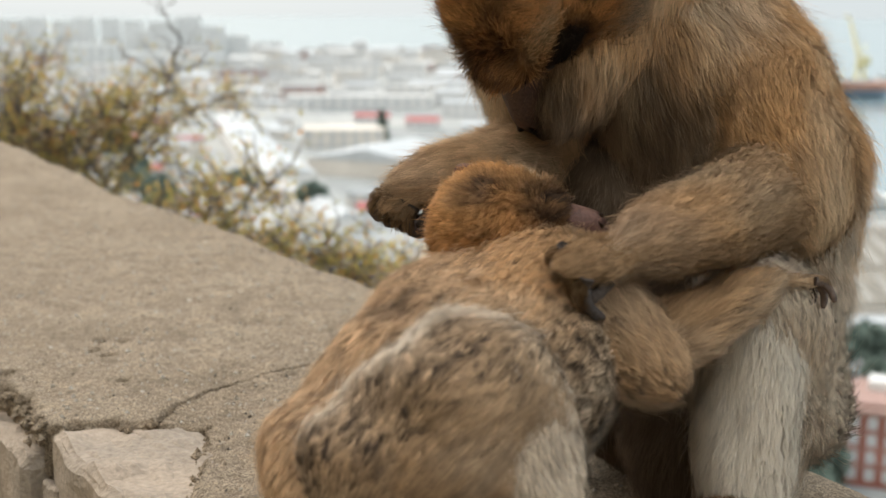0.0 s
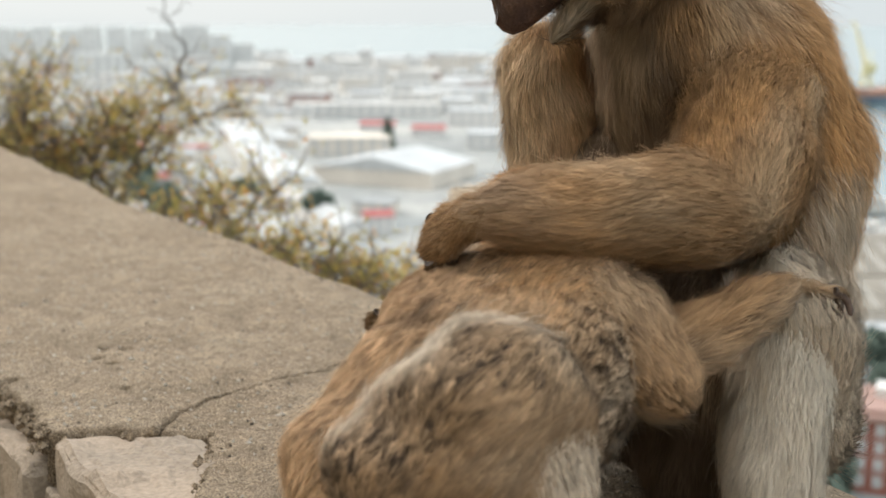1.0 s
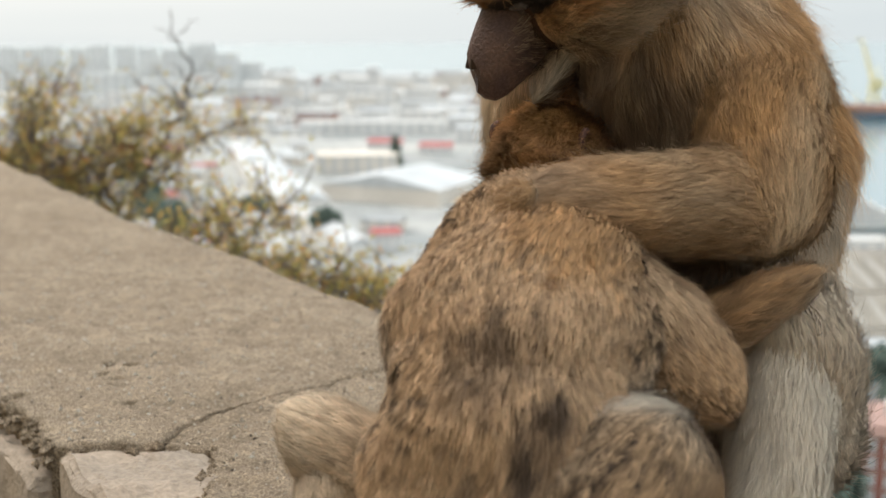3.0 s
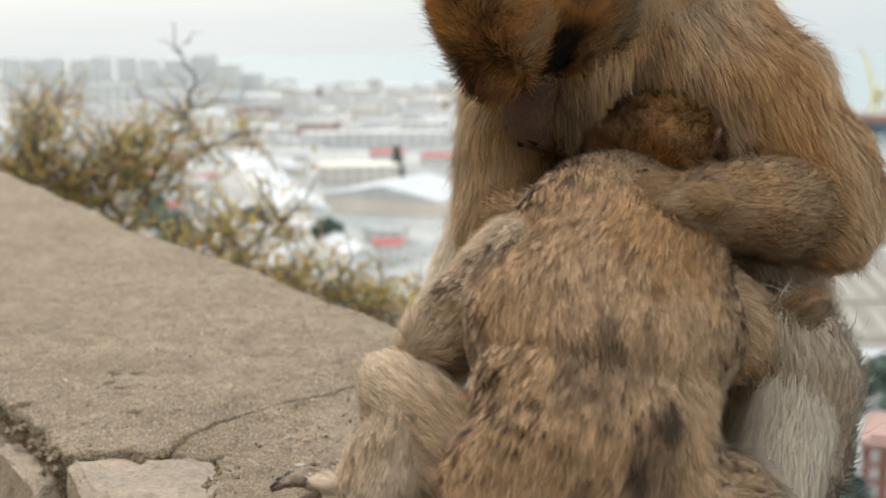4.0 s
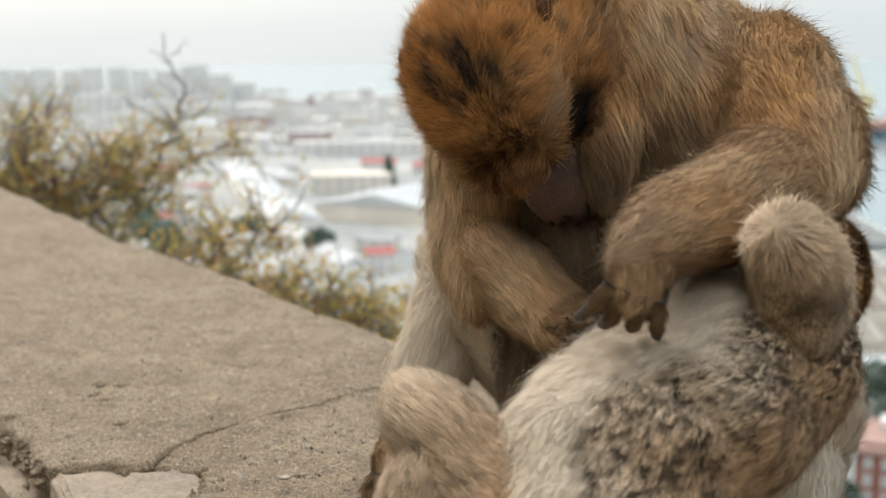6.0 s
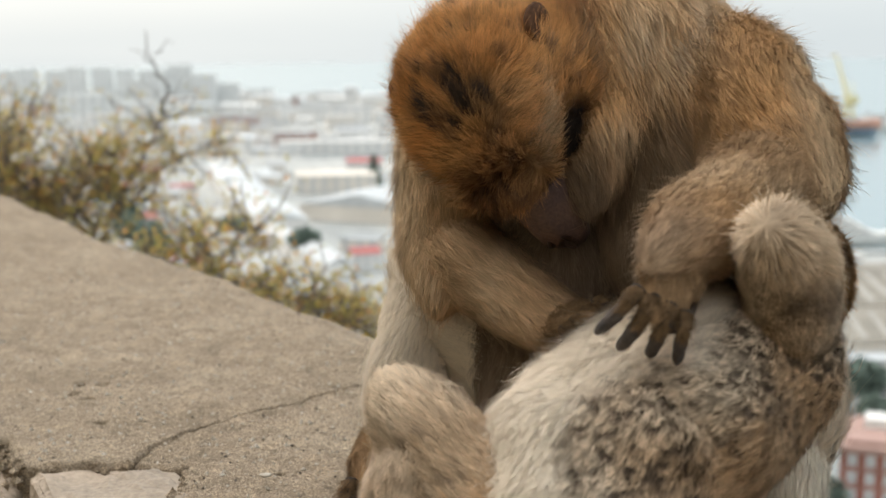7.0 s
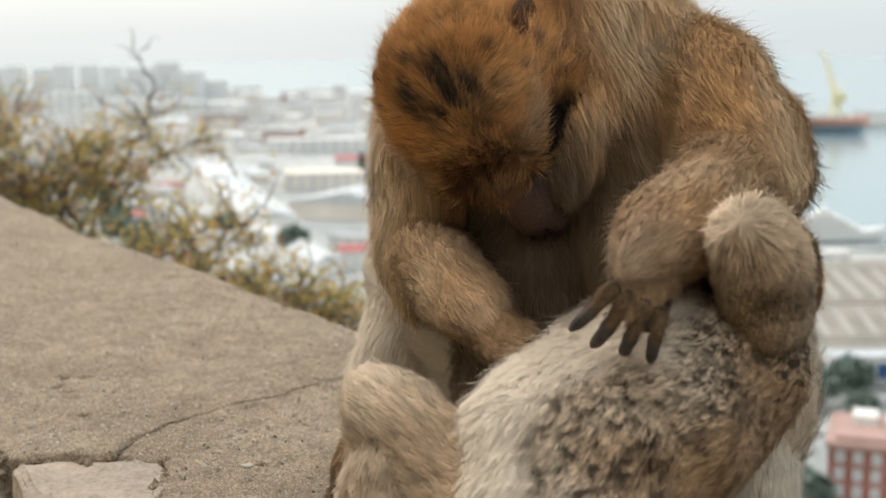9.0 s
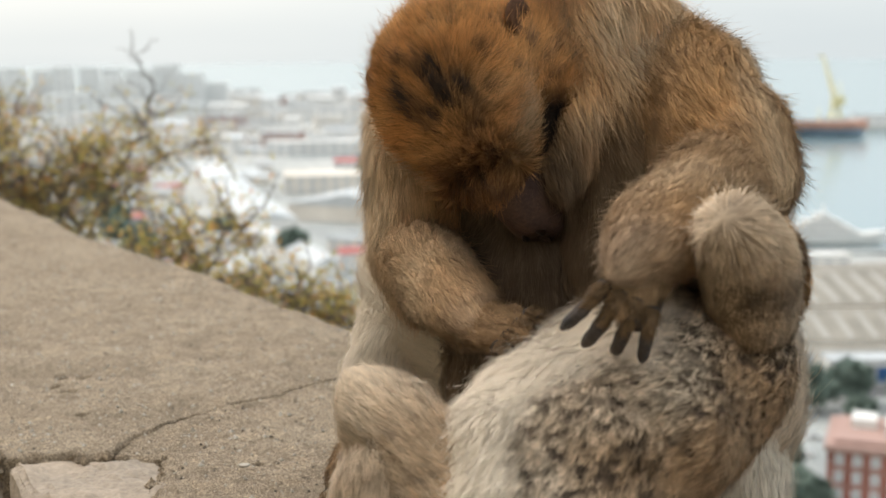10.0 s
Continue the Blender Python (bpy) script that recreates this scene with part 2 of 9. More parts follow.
def bm_part(name, bm, mat, parent, label="", smooth=False):
    me = bpy.data.meshes.new(name)
    bm.to_mesh(me)
    bm.free()
    me.materials.append(mat)
    me.polygons.foreach_set("use_smooth", [smooth] * len(me.polygons))
    return part(name, me, parent, label)


def box(bm, x0, x1, y0, y1, z0, z1):
    r = bmesh.ops.create_cube(bm, size=1.0)
    bmesh.ops.scale(bm, vec=(x1 - x0, y1 - y0, z1 - z0), verts=r["verts"])
    bmesh.ops.translate(bm, vec=((x0 + x1) / 2, (y0 + y1) / 2, (z0 + z1) / 2), verts=r["verts"])
    return r["verts"]


def box_part(name, parent, mat, x0, x1, y0, y1, z0, z1, label="", bevel=0.0):
    bm = bmesh.new()
    box(bm, x0, x1, y0, y1, z0, z1)
    if bevel:
        bmesh.ops.bevel(bm, geom=list(bm.edges), offset=bevel, segments=2, affect="EDGES")
    return bm_part(name, bm, mat, parent, label)


def thing(name, m, label, category, group="", kind=""):
    ob = new(name)
    ob.empty_display_size = 0.1
    ob.matrix_world = m
    return tagged(ob, label, category, group, kind)


def wobble(p, scale, seed):
    """Cheap smooth noise, about -1 to 1, for many points at once."""
    rs = np.random.RandomState(seed)
    out = np.zeros(len(p))
    for k in range(5):
        d = rs.normal(size=3)
        d /= np.linalg.norm(d)
        q = p @ d * scale * (1 + 0.5 * k) + rs.uniform(0, 6.28)
        d2 = rs.normal(size=3)
        d2 /= np.linalg.norm(d2)
        out += np.sin(q + 1.7 * np.sin(p @ d2 * scale * 0.8 + rs.uniform(0, 6.28)))
    return out / 3.0


# ---- the wall ----
ALONG, ACROSS = np.array((-0.5453, 0.8382)), np.array((0.8382, 0.5453))
FRONT, BACK = 0.238, 0.688


def wall_xy(s, n):
    return ALONG[0] * s + ACROSS[0] * n, ALONG[1] * s + ACROSS[1] * n


def segment_distance(s, n, line):
    best = np.full(s.shape, 9.0)
    for (a0, b0), (a1, b1) in zip(line[:-1], line[1:]):
        ds, dn = a1 - a0, b1 - b0
        u = np.clip(((s - a0) * ds + (n - b0) * dn) / (ds * ds + dn * dn), 0, 1)
        best = np.minimum(best, np.hypot(s - a0 - u * ds, n - b0 - u * dn))
    return best


CRACK = [(0.885, 0.312), (0.893, 0.318), (0.913, 0.339), (0.938, 0.377), (0.947, 0.412), (0.956, 0.443), (0.960, 0.491), (0.973, 0.536), (0.978, 0.579), (0.985, 0.64), (0.99, 0.70)]
PITS = [(1.143, 0.351, 0.009), (1.131, 0.370, 0.009), (1.114, 0.336, 0.007), (1.092, 0.342, 0.009), (1.086, 0.246, 0.012), (1.007, 0.326, 0.008), (0.80, 0.40, 0.006)]
# where the mortar has broken away round a flush stone
BREAK_S0, BREAK_S1, BREAK_N = 0.700, 0.925, 0.326


def front_line(s):
    """The worn front edge of the cap: it gives way to the flush stone."""
    base = FRONT + 0.006 * np.sin(s * 9) + 0.004 * np.sin(s * 31 + 1) + 0.002 * np.sin(s * 83) + (0.0018 * np.sin(s * 211 + 2) + 0.0012 * np.sin(s * 467)) * (np.abs(s - 0.80) > 0.14)
    bite = np.interp(s, [BREAK_S0 - 0.02, BREAK_S0 + 0.01, 0.735, 0.858, 0.882, 0.911, 0.922, 0.935], [0, 0.035, 0.046, 0.094, 0.072, 0.045, 0.02, 0])
    return base + bite


def back_line(s):
    return BACK + 0.006 * np.sin(s * 4 + 2) + 0.004 * np.sin(s * 17) + 0.002 * np.sin(s * 61) - 0.02 * np.exp(-((s - 2.0) / 0.15) ** 2)


def build_wall():
    wall = thing("wall_parapet", Matrix.Identity(4), "low rubble-stone parapet wall with a weathered mortar cap", "wall", kind="structure")
    s = np.concatenate([np.arange(-0.6, 0.4, 0.02), np.arange(0.4, 0.70, 0.006), np.arange(0.70, 1.20, 0.0024), np.arange(1.2, 1.7, 0.005), np.arange(1.7, 3.4, 0.01), np.arange(3.4, 9.0, 0.1)])
    w = np.linspace(0, 1, 190)
    S = np.repeat(s[:, None], len(w), 1)
    f, b = front_line(S), back_line(S)
    N = f + (b - f) * w[None, :]
    P = np.stack([S.ravel(), N.ravel(), np.zeros(S.size)], 1)
    z = 0.0010 * wobble(P, 26, 3) + 0.0006 * wobble(P, 110, 4) + 0.0006 * wobble(P, 420, 5) + 0.0004 * wobble(P, 900, 6)
    z = z.reshape(S.shape)
    line = [(a + 0.0, c) for a, c in CRACK]
    Sj = S + 0.0018 * wobble(P, 220, 8).reshape(S.shape) + 0.0012 * wobble(P, 700, 9).reshape(S.shape)
    d = segment_distance(Sj, N, line)
    fade = np.interp(N, [0.30, 0.36, 0.40, 0.43, 0.46, 0.6], [1, 1, 0.8, 0.3, 0.55, 0.6])
    z -= 0.013 * fade * np.exp(-(d / 0.0014) ** 2)
    z += 0.0015 * np.exp(-((d - 0.007) / 0.005) ** 2) * (S < 0.95)
    for a, c, r in PITS:
        z -= 0.011 * np.exp(-(np.hypot(S - a, N - c) / r * 1.6) ** 4)
    # rounded arrises
    rough = wobble(P, 170, 14) + 0.7 * wobble(P, 420, 15)
    z += 0.0022 * rough.reshape(S.shape) * np.exp(-(N - f) / 0.014)
    z -= 0.004 * np.exp(-(N - f) / 0.003) + 0.010 * np.exp(-(b - N) / 0.008)
    x, y = wall_xy(S, N)
    top = np.stack([x, y, z], 2)
    rows, cols = S.shape
    # skirts: the cap is about four centimetres thick in front, deeper behind
    fx, fy = wall_xy(s, front_line(s) + 0.006 + 0.004 * np.sin(s * 40))
    front = np.stack([fx, fy, -0.026 + 0.006 * np.sin(s * 23) + 0.004 * np.sin(s * 71)], 1)
    f2x, f2y = wall_xy(s, front_line(s) + 0.06)
    front2 = np.stack([f2x, f2y, np.full(len(s), -0.05)], 1)
    bx, by = wall_xy(s, back_line(s) + 0.004)
    back = np.stack([bx, by, np.full(len(s), -0.16)], 1)
    verts = np.concatenate([top.reshape(-1, 3), front, front2, back])
    faces = []
    idx = np.arange(rows * cols).reshape(rows, cols)
    q = np.stack([idx[:-1, :-1], idx[:-1, 1:], idx[1:, 1:], idx[1:, :-1]], -1).reshape(-1, 4)
    faces += q.tolist()
    o1, o2, o3 = rows * cols, rows * cols + rows, rows * cols + 2 * rows
    for i in range(rows - 1):
        faces.append((o1 + i, idx[i, 0], idx[i + 1, 0], o1 + i + 1))
        faces.append((o2 + i, o1 + i, o1 + i + 1, o2 + i + 1))
        faces.append((idx[i, -1], o3 + i, o3 + i + 1, idx[i + 1, -1]))
    part("cap", mesh_from("cap", verts, faces, [CAP], True), wall, "sandy mortar capping with a long crack")
    # the core behind the facing stones
    bm = bmesh.new()
    core = box(bm, -0.6, 9.0, 0.262, 0.66, -1.3, -0.045)
    for v in core:
        v.co.x, v.co.y = wall_xy(v.co.x, v.co.y)
    bmesh.ops.recalc_face_normals(bm, faces=list(bm.faces))
    bm_part("core", bm, STONE_GREY, wall)
    return wall


def stone_mesh(name, s0, s1, n0, n1, z0, z1, seed, mat, cuts=1):
    """A roughly squared rubble stone: a bevelled block, split into facets and pushed about."""
    bm = bmesh.new()
    box(bm, s0, s1, n0, n1, z0, z1)
    bmesh.ops.bevel(bm, geom=list(bm.edges), offset=min(s1 - s0, z1 - z0) * 0.05, segments=1, affect="EDGES")
    bmesh.ops.subdivide_edges(bm, edges=list(bm.edges), cuts=cuts, use_grid_fill=True)
    p = np.array([v.co[:] for v in bm.verts])
    amp = 0.0045
    push = np.stack([wobble(p, 30, seed + k) * amp * 0.6 + (np.round(wobble(p, 60, seed + 7 + k) * 2) / 2 * amp * 0.6 if k == 2 else 0) + wobble(p, 220, seed + 3 + k) * amp * 0.25 for k in range(3)], 1)
    for v, d, q in zip(bm.verts, push, p):
        x, y = wall_xy(q[0] + d[0], q[1] + d[1])
        v.co = (x, y, q[2] + d[2])
    bmesh.ops.triangulate(bm, faces=list(bm.faces))
    bmesh.ops.recalc_face_normals(bm, faces=list(bm.faces))
    me = bpy.data.meshes.new(name)
    bm.to_mesh(me)
    bm.free()
    me.materials.append(mat)
    me.polygons.foreach_set("use_smooth", [False] * len(me.polygons))
    return me


def mortar_face(wall):
    """The rough bed of mortar and rubble behind the facing stones."""
    s, z = np.arange(0.45, 1.75, 0.004), np.linspace(-0.36, -0.012, 88)
    S, Z = np.meshgrid(s, z, indexing="ij")
    P = np.stack([S.ravel(), Z.ravel(), 0 * S.ravel()], 1)
    n = 0.243 + (0.005 * wobble(P, 60, 41) + 0.003 * wobble(P, 190, 42) + 0.0015 * wobble(P, 600, 43)).reshape(S.shape) + np.where((S > 0.66) & (S < 0.935), 0.10, 0.0)
    x, y = wall_xy(S, n)
    idx = np.arange(S.size).reshape(S.shape)
    q = np.stack([idx[:-1, :-1], idx[:-1, 1:], idx[1:, 1:], idx[1:, :-1]], -1).reshape(-1, 4)
    part("mortar", mesh_from("mortar", np.stack([x, y, Z], 2).reshape(-1, 3), q, [CAP], True), wall, "crumbling sandy mortar bed")


def build_stones(wall):
    mortar_face(wall)
    # squared rubble beside the flush stone, tight under the cap
    for k, (a, b, n0, z0, z1) in enumerate(((0.943, 1.085, 0.222, -0.235, -0.030), (1.093, 1.21, 0.226, -0.20, -0.034), (1.22, 1.36, 0.224, -0.22, -0.030), (0.90, 0.938, 0.232, -0.21, -0.045))):
        part("stone", stone_mesh("stone", a, b, n0, 0.30, z0, z1, 61 + k * 9, STONE, 12), wall, "rough pale facing stone")
    part("stone", stone_mesh("stone", 0.690, 0.926, 0.238, 0.346, -0.16, -0.0035, 11, STONE, 14), wall, "pale flush limestone block")
    rs = random.Random(5)
    for course, (za, zb) in enumerate(((-0.155, -0.012), (-0.30, -0.165), (-0.46, -0.31), (-0.64, -0.47), (-0.84, -0.65), (-1.2, -0.85))):
        s = -0.55 + 0.07 * (course % 2)
        while s < 3.2:
            w = rs.uniform(0.10, 0.20)
            if not (course == 0 and s + w > 0.70 and s < 1.37) and not (course == 1 and s + w > 0.88 and s < 1.37):
                jut = rs.uniform(-0.008, 0.012)
                part("stone", stone_mesh("stone", s, s + w - 0.012, 0.224 - jut, 0.30, za + rs.uniform(0, 0.02), zb - rs.uniform(0, 0.015), rs.randint(0, 999), rs.choice((STONE, STONE_GREY, STONE_GREY)), 6 if course < 2 and 0.5 < s < 1.4 else 1), wall)
            s += w
            if course == 0 and 0.55 < s < 0.715:
                s = max(s, 0.56)
                if s + 0.1 > 0.70:
                    s = 0.925


def scatter(wall):
    """Loose grit on the cap and crumbs of mortar along its broken front edge."""
    rs = np.random.RandomState(21)
    octa = np.array(((1, 0, 0), (-1, 0, 0), (0, 1, 0), (0, -1, 0), (0, 0, 1), (0, 0, -1)), float)
    faces = np.array(((0, 2, 4), (2, 1, 4), (1, 3, 4), (3, 0, 4), (2, 0, 5), (1, 2, 5), (3, 1, 5), (0, 3, 5)))
    for name, mat, count, small, big, edge in (("grit", GRIT_PALE, 3200, 0.0006, 0.0026, False), ("grit", GRIT_DARK, 1800, 0.0005, 0.0018, False), ("mortar_crumb", CAP, 900, 0.0015, 0.0065, True)):
        s = 0.55 + 1.9 * rs.beta(1.2, 2.2, count) if not edge else rs.uniform(0.68, 1.3, count)
        if edge:
            n = front_line(s) + rs.normal(0.002, 0.005, count)
            z = rs.uniform(-0.022, -0.002, count)
        else:
            n = front_line(s) + (back_line(s) - front_line(s)) * rs.uniform(0.03, 0.97, count)
            z = 0.0010 * wobble(np.stack([s, n, s * 0], 1), 26, 3)
        r = small + (big - small) * rs.rand(count) ** 4
        x, y = wall_xy(s, n)
        v = octa[None] * r[:, None, None] * rs.uniform(0.6, 1.3, (count, 6, 1)) + rs.normal(0, 0.12, (count, 6, 3)) * r[:, None, None]
        v = v + np.stack([x, y, z + 0.2 * r], 1)[:, None]
        t = (faces[None] + (np.arange(count) * 6)[:, None, None]).reshape(-1, 3)
        tagged(part(name, mesh_from(name, v.reshape(-1, 3), t, [mat]), wall), kind="stuff")


# ---- ground, sea and quay ----
LEVEL = -100.0


def build_ground():
    u = np.sinh(np.linspace(-7.2, 7.2, 121)) * 7.4
    u = np.clip(u, -4950, 4950)
    X, Y = np.meshgrid(u, u, indexing="ij")
    n = ACROSS[0] * X + ACROSS[1] * Y
    beyond = np.clip(n - 0.75, 0, None)
    # the rise behind the viewpoint is unseen, added to cut front fill light
    near = -1.0 + 1.15 * np.clip(-n - 3.5, 0, 55)
    slope = near - 0.25 * np.clip(beyond, 0, 1.5) - 0.86 * np.clip(beyond - 1.5, 0, None)
    Z = np.maximum(slope, LEVEL - 12)
    P = np.stack([X.ravel(), Y.ravel(), 0 * X.ravel()], 1)
    Z = Z + np.clip(beyond * 0.05, 0, 1.5) * wobble(P, 0.25, 21).reshape(Z.shape) * (Z > LEVEL - 5)
    idx = np.arange(X.size).reshape(X.shape)
    q = np.stack([idx[:-1, :-1], idx[1:, :-1], idx[1:, 1:], idx[:-1, 1:]], -1).reshape(-1, 4)
    g = new("ground", mesh_from("ground", np.stack([X.ravel(), Y.ravel(), Z.ravel()], 1), q, [EARTH], True))
    tagged(g, "steep scrubby hillside falling away to the shore", "ground", kind="structure")
    bm = bmesh.new()
    bmesh.ops.create_circle(bm, cap_ends=True, segments=96, radius=4950)
    bmesh.ops.translate(bm, vec=(0, 0, LEVEL - 2.2), verts=bm.verts)
    w = bm_part("water", bm, SEA, None)
    tagged(w, "calm grey-blue bay under a hazy sky", "sea", kind="structure")
    outline = [(-3000, 60), (900, 60), (900, 548), (140, 552), (84, 566), (84, 700), (110, 1200), (60, 1900), (40, 2080), (-3000, 2120)]
    bm = bmesh.new()
    vs = [bm.verts.new((x, y, LEVEL)) for x, y in outline]
    f = bm.faces.new(vs)
    ext = bmesh.ops.extrude_face_region(bm, geom=[f])
    bmesh.ops.translate(bm, vec=(0, 0, -9), verts=[e for e in ext["geom"] if isinstance(e, bmesh.types.BMVert)])
    bmesh.ops.recalc_face_normals(bm, faces=list(bm.faces))
    bmesh.ops.triangulate(bm, faces=list(bm.faces))
    q = bm_part("pavement", bm, QUAY, None)
    tagged(q, "flat pale reclaimed land and quays of the port", "quay", kind="structure")


build_wall_thing = build_wall()
build_ground()


# ---- the two macaques ----
def soup(name, verts, tris, colours, mats, index=None, nap=None):
    """A triangle mesh with a colour at each corner point, made at once from arrays."""
    me = bpy.data.meshes.new(name)
    nv, nf = len(verts), len(tris)
    me.vertices.add(nv)
    me.vertices.foreach_set("co", np.ascontiguousarray(verts, dtype=np.float32).ravel())
    me.loops.add(nf * 3)
    me.loops.foreach_set("vertex_index", np.ascontiguousarray(tris, dtype=np.int32).ravel())
    me.polygons.add(nf)
    me.polygons.foreach_set("loop_start", np.arange(0, nf * 3, 3, dtype=np.int32))
    for m in mats:
        me.materials.append(m)
    if index is not None:
        me.polygons.foreach_set("material_index", np.asarray(index, dtype=np.int32))
    me.update(calc_edges=True)
    col = me.attributes.new("coat", "FLOAT_COLOR", "POINT")
    col.data.foreach_set("color", np.concatenate([colours, np.ones((nv, 1))], 1).astype(np.float32).ravel())
    if nap is not None:
        lie = me.attributes.new("nap", "FLOAT_VECTOR", "POINT")
        lie.data.foreach_set("vector", np.ascontiguousarray(nap, dtype=np.float32).ravel())
    return me


def tame(c):
    """Keeps a colour below white without turning its hue."""
    return np.maximum(c, 0) / np.maximum(1, c.max(1, keepdims=True) / 0.92)


def hairs(P, N, D, length, width, tint, rs, curl=0.25, cell=0.004, pull=0.45, roots=0.62, spread=0.18, tips=1.15, wisps=0.10, ruffle=0.30):
    """Tapered hairs: two points at the root, two half way, one at the tip; gathered into tufts, with some long loose wisps."""
    n = len(P)
    W = np.cross(N, D)
    W /= np.linalg.norm(W, axis=1, keepdims=True) + 1e-9
    twist = rs.normal(0, 0.35, (n, 1))
    W = W + N * twist
    W /= np.linalg.norm(W, axis=1, keepdims=True)
    loose = rs.rand(n) < wisps
    L = (length * rs.uniform(0.55, 1.2, n) * np.where(loose, rs.uniform(1.15, 1.65, n), 1.0))[:, None]
    w = (width * rs.uniform(0.6, 1.3, n) * np.where(loose, 0.7, 1.0))[:, None]
    D = D + N * (loose * rs.uniform(0.0, 0.3, n))[:, None]
    D = D / np.linalg.norm(D, axis=1, keepdims=True)
    mid = P + L * 0.5 * (D + N * curl)
    tip = P + L * D + N * L * rs.normal(0, 0.10, (n, 1))
    # tips gather into tufts
    q = np.floor((P + 0.3 * cell * np.sin(P[:, [1, 2, 0]] * 2.8 / cell)) / cell).astype(np.int64)
    _, own = np.unique(q @ np.array((1, 4099, 16785407)), return_inverse=True)
    size = np.bincount(own)
    heart = np.stack([np.bincount(own, tip[:, j]) / size for j in range(3)], 1)
    grip = pull * rs.uniform(0.5, 1.2, (n, 1)) * np.where(loose, 0.25, 1.0)[:, None]
    tip = tip + (heart[own] - tip) * grip
    mid = mid + (heart[own] - tip) * 0.12
    shade = 1 + spread * rs.uniform(-1, 1, len(size))[own][:, None]
    tint = tint * shade
    v = np.stack([P - W * w * 0.5 - N * 0.001, P + W * w * 0.5 - N * 0.001, mid + W * w * 0.45, mid - W * w * 0.45, tip], 1).reshape(-1, 3)
    base = (np.arange(n) * 5)[:, None]
    t = np.concatenate([base + np.array([[0, 1, 2]]), base + np.array([[0, 2, 3]]), base + np.array([[3, 2, 4]])], 1).reshape(-1, 3)
    # darker roots: the hair's own banding plus painted shade deep in the coat
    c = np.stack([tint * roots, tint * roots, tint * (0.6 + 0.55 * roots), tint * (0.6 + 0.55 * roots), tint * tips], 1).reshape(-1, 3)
    lie = N + ruffle * rs.normal(0, 0.6, (len(size), 3))[own] + rs.normal(0, 0.12, (n, 3))
    lie /= np.linalg.norm(lie, axis=1, keepdims=True)
    return v, t, tame(c), np.repeat(lie, 5, 0)


def mix(a, b, w):
    w = np.clip(w, 0, 1)[:, None]
    return a * (1 - w) + b * w


GREY, BROWN, OCHRE = np.array((0.57, 0.44, 0.31)), np.array((0.60, 0.40, 0.235)), np.array((0.67, 0.36, 0.145))
RUST, DARK, CREAM_HAIR, ASH = np.array((0.45, 0.21, 0.075)), np.array((0.07, 0.05, 0.04)), np.array((0.88, 0.755, 0.60)), np.array((0.76, 0.61, 0.455))
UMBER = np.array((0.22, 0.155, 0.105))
BUFF = np.array((0.74, 0.565, 0.375))


def coat(back, side, belly, fleck=0.4, fleck_scale=140, patch=0.4, seed=0, fade=None, edge=(-0.14, 1.8), roots=0.62, streak=0.25, ragged=0.35, pale=0.0, marks=()):
    """The colours of one part: along its outer side (+y), its flanks and its inner side (-y), with darker flecks, warm patches, streaks that follow the hair, and marks (place, size, stretch along z, colour, weight)."""
    def tint(P, N, rs):
        n = len(P)
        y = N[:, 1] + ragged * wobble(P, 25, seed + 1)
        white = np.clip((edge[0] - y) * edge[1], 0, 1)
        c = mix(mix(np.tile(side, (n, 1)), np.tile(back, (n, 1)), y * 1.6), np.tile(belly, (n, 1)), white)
        c = mix(c, np.tile(OCHRE, (n, 1)), patch * (wobble(P, 32, seed + 2) * 0.7 + 0.25) * (1 - white))
        if pale:
            c = mix(c, np.tile(BUFF * 1.1, (n, 1)), pale * 1.3 * (wobble(P, 42, seed + 15) + 0.15))
            c = mix(c, np.tile(UMBER, (n, 1)), pale * (wobble(P * np.array((1, 1, 0.5)), 75, seed + 16) - 0.35))
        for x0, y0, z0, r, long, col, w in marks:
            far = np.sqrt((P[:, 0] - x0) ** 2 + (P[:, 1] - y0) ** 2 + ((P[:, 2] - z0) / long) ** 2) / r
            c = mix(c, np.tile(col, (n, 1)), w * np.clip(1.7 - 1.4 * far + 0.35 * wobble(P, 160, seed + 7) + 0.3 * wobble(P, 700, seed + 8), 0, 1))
        c = mix(c, np.tile(DARK * 0.6 + UMBER * 0.4, (n, 1)), fleck * (wobble(P, fleck_scale, seed + 3) * 1.2 + 0.6 * wobble(P, fleck_scale * 0.3, seed + 6) - 0.1) * (1 - white) * np.interp(y, [0.40, 0.85], [1.0, 0.35]))
        if fade is not None:
            z0, z1, col = fade
            c = mix(c, np.tile(col, (n, 1)), (P[:, 2] - z0) / (z1 - z0) + 0.2 * wobble(P, 60, seed + 5))
        Q = P * np.array((1, 1, 0.16))
        c = c * (1 + streak * (0.7 * wobble(Q, 420, seed + 11) + 0.5 * wobble(Q, 1100, seed + 12)))[:, None]
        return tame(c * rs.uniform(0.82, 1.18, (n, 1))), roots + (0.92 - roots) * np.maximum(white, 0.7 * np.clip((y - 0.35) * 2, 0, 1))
    return tint


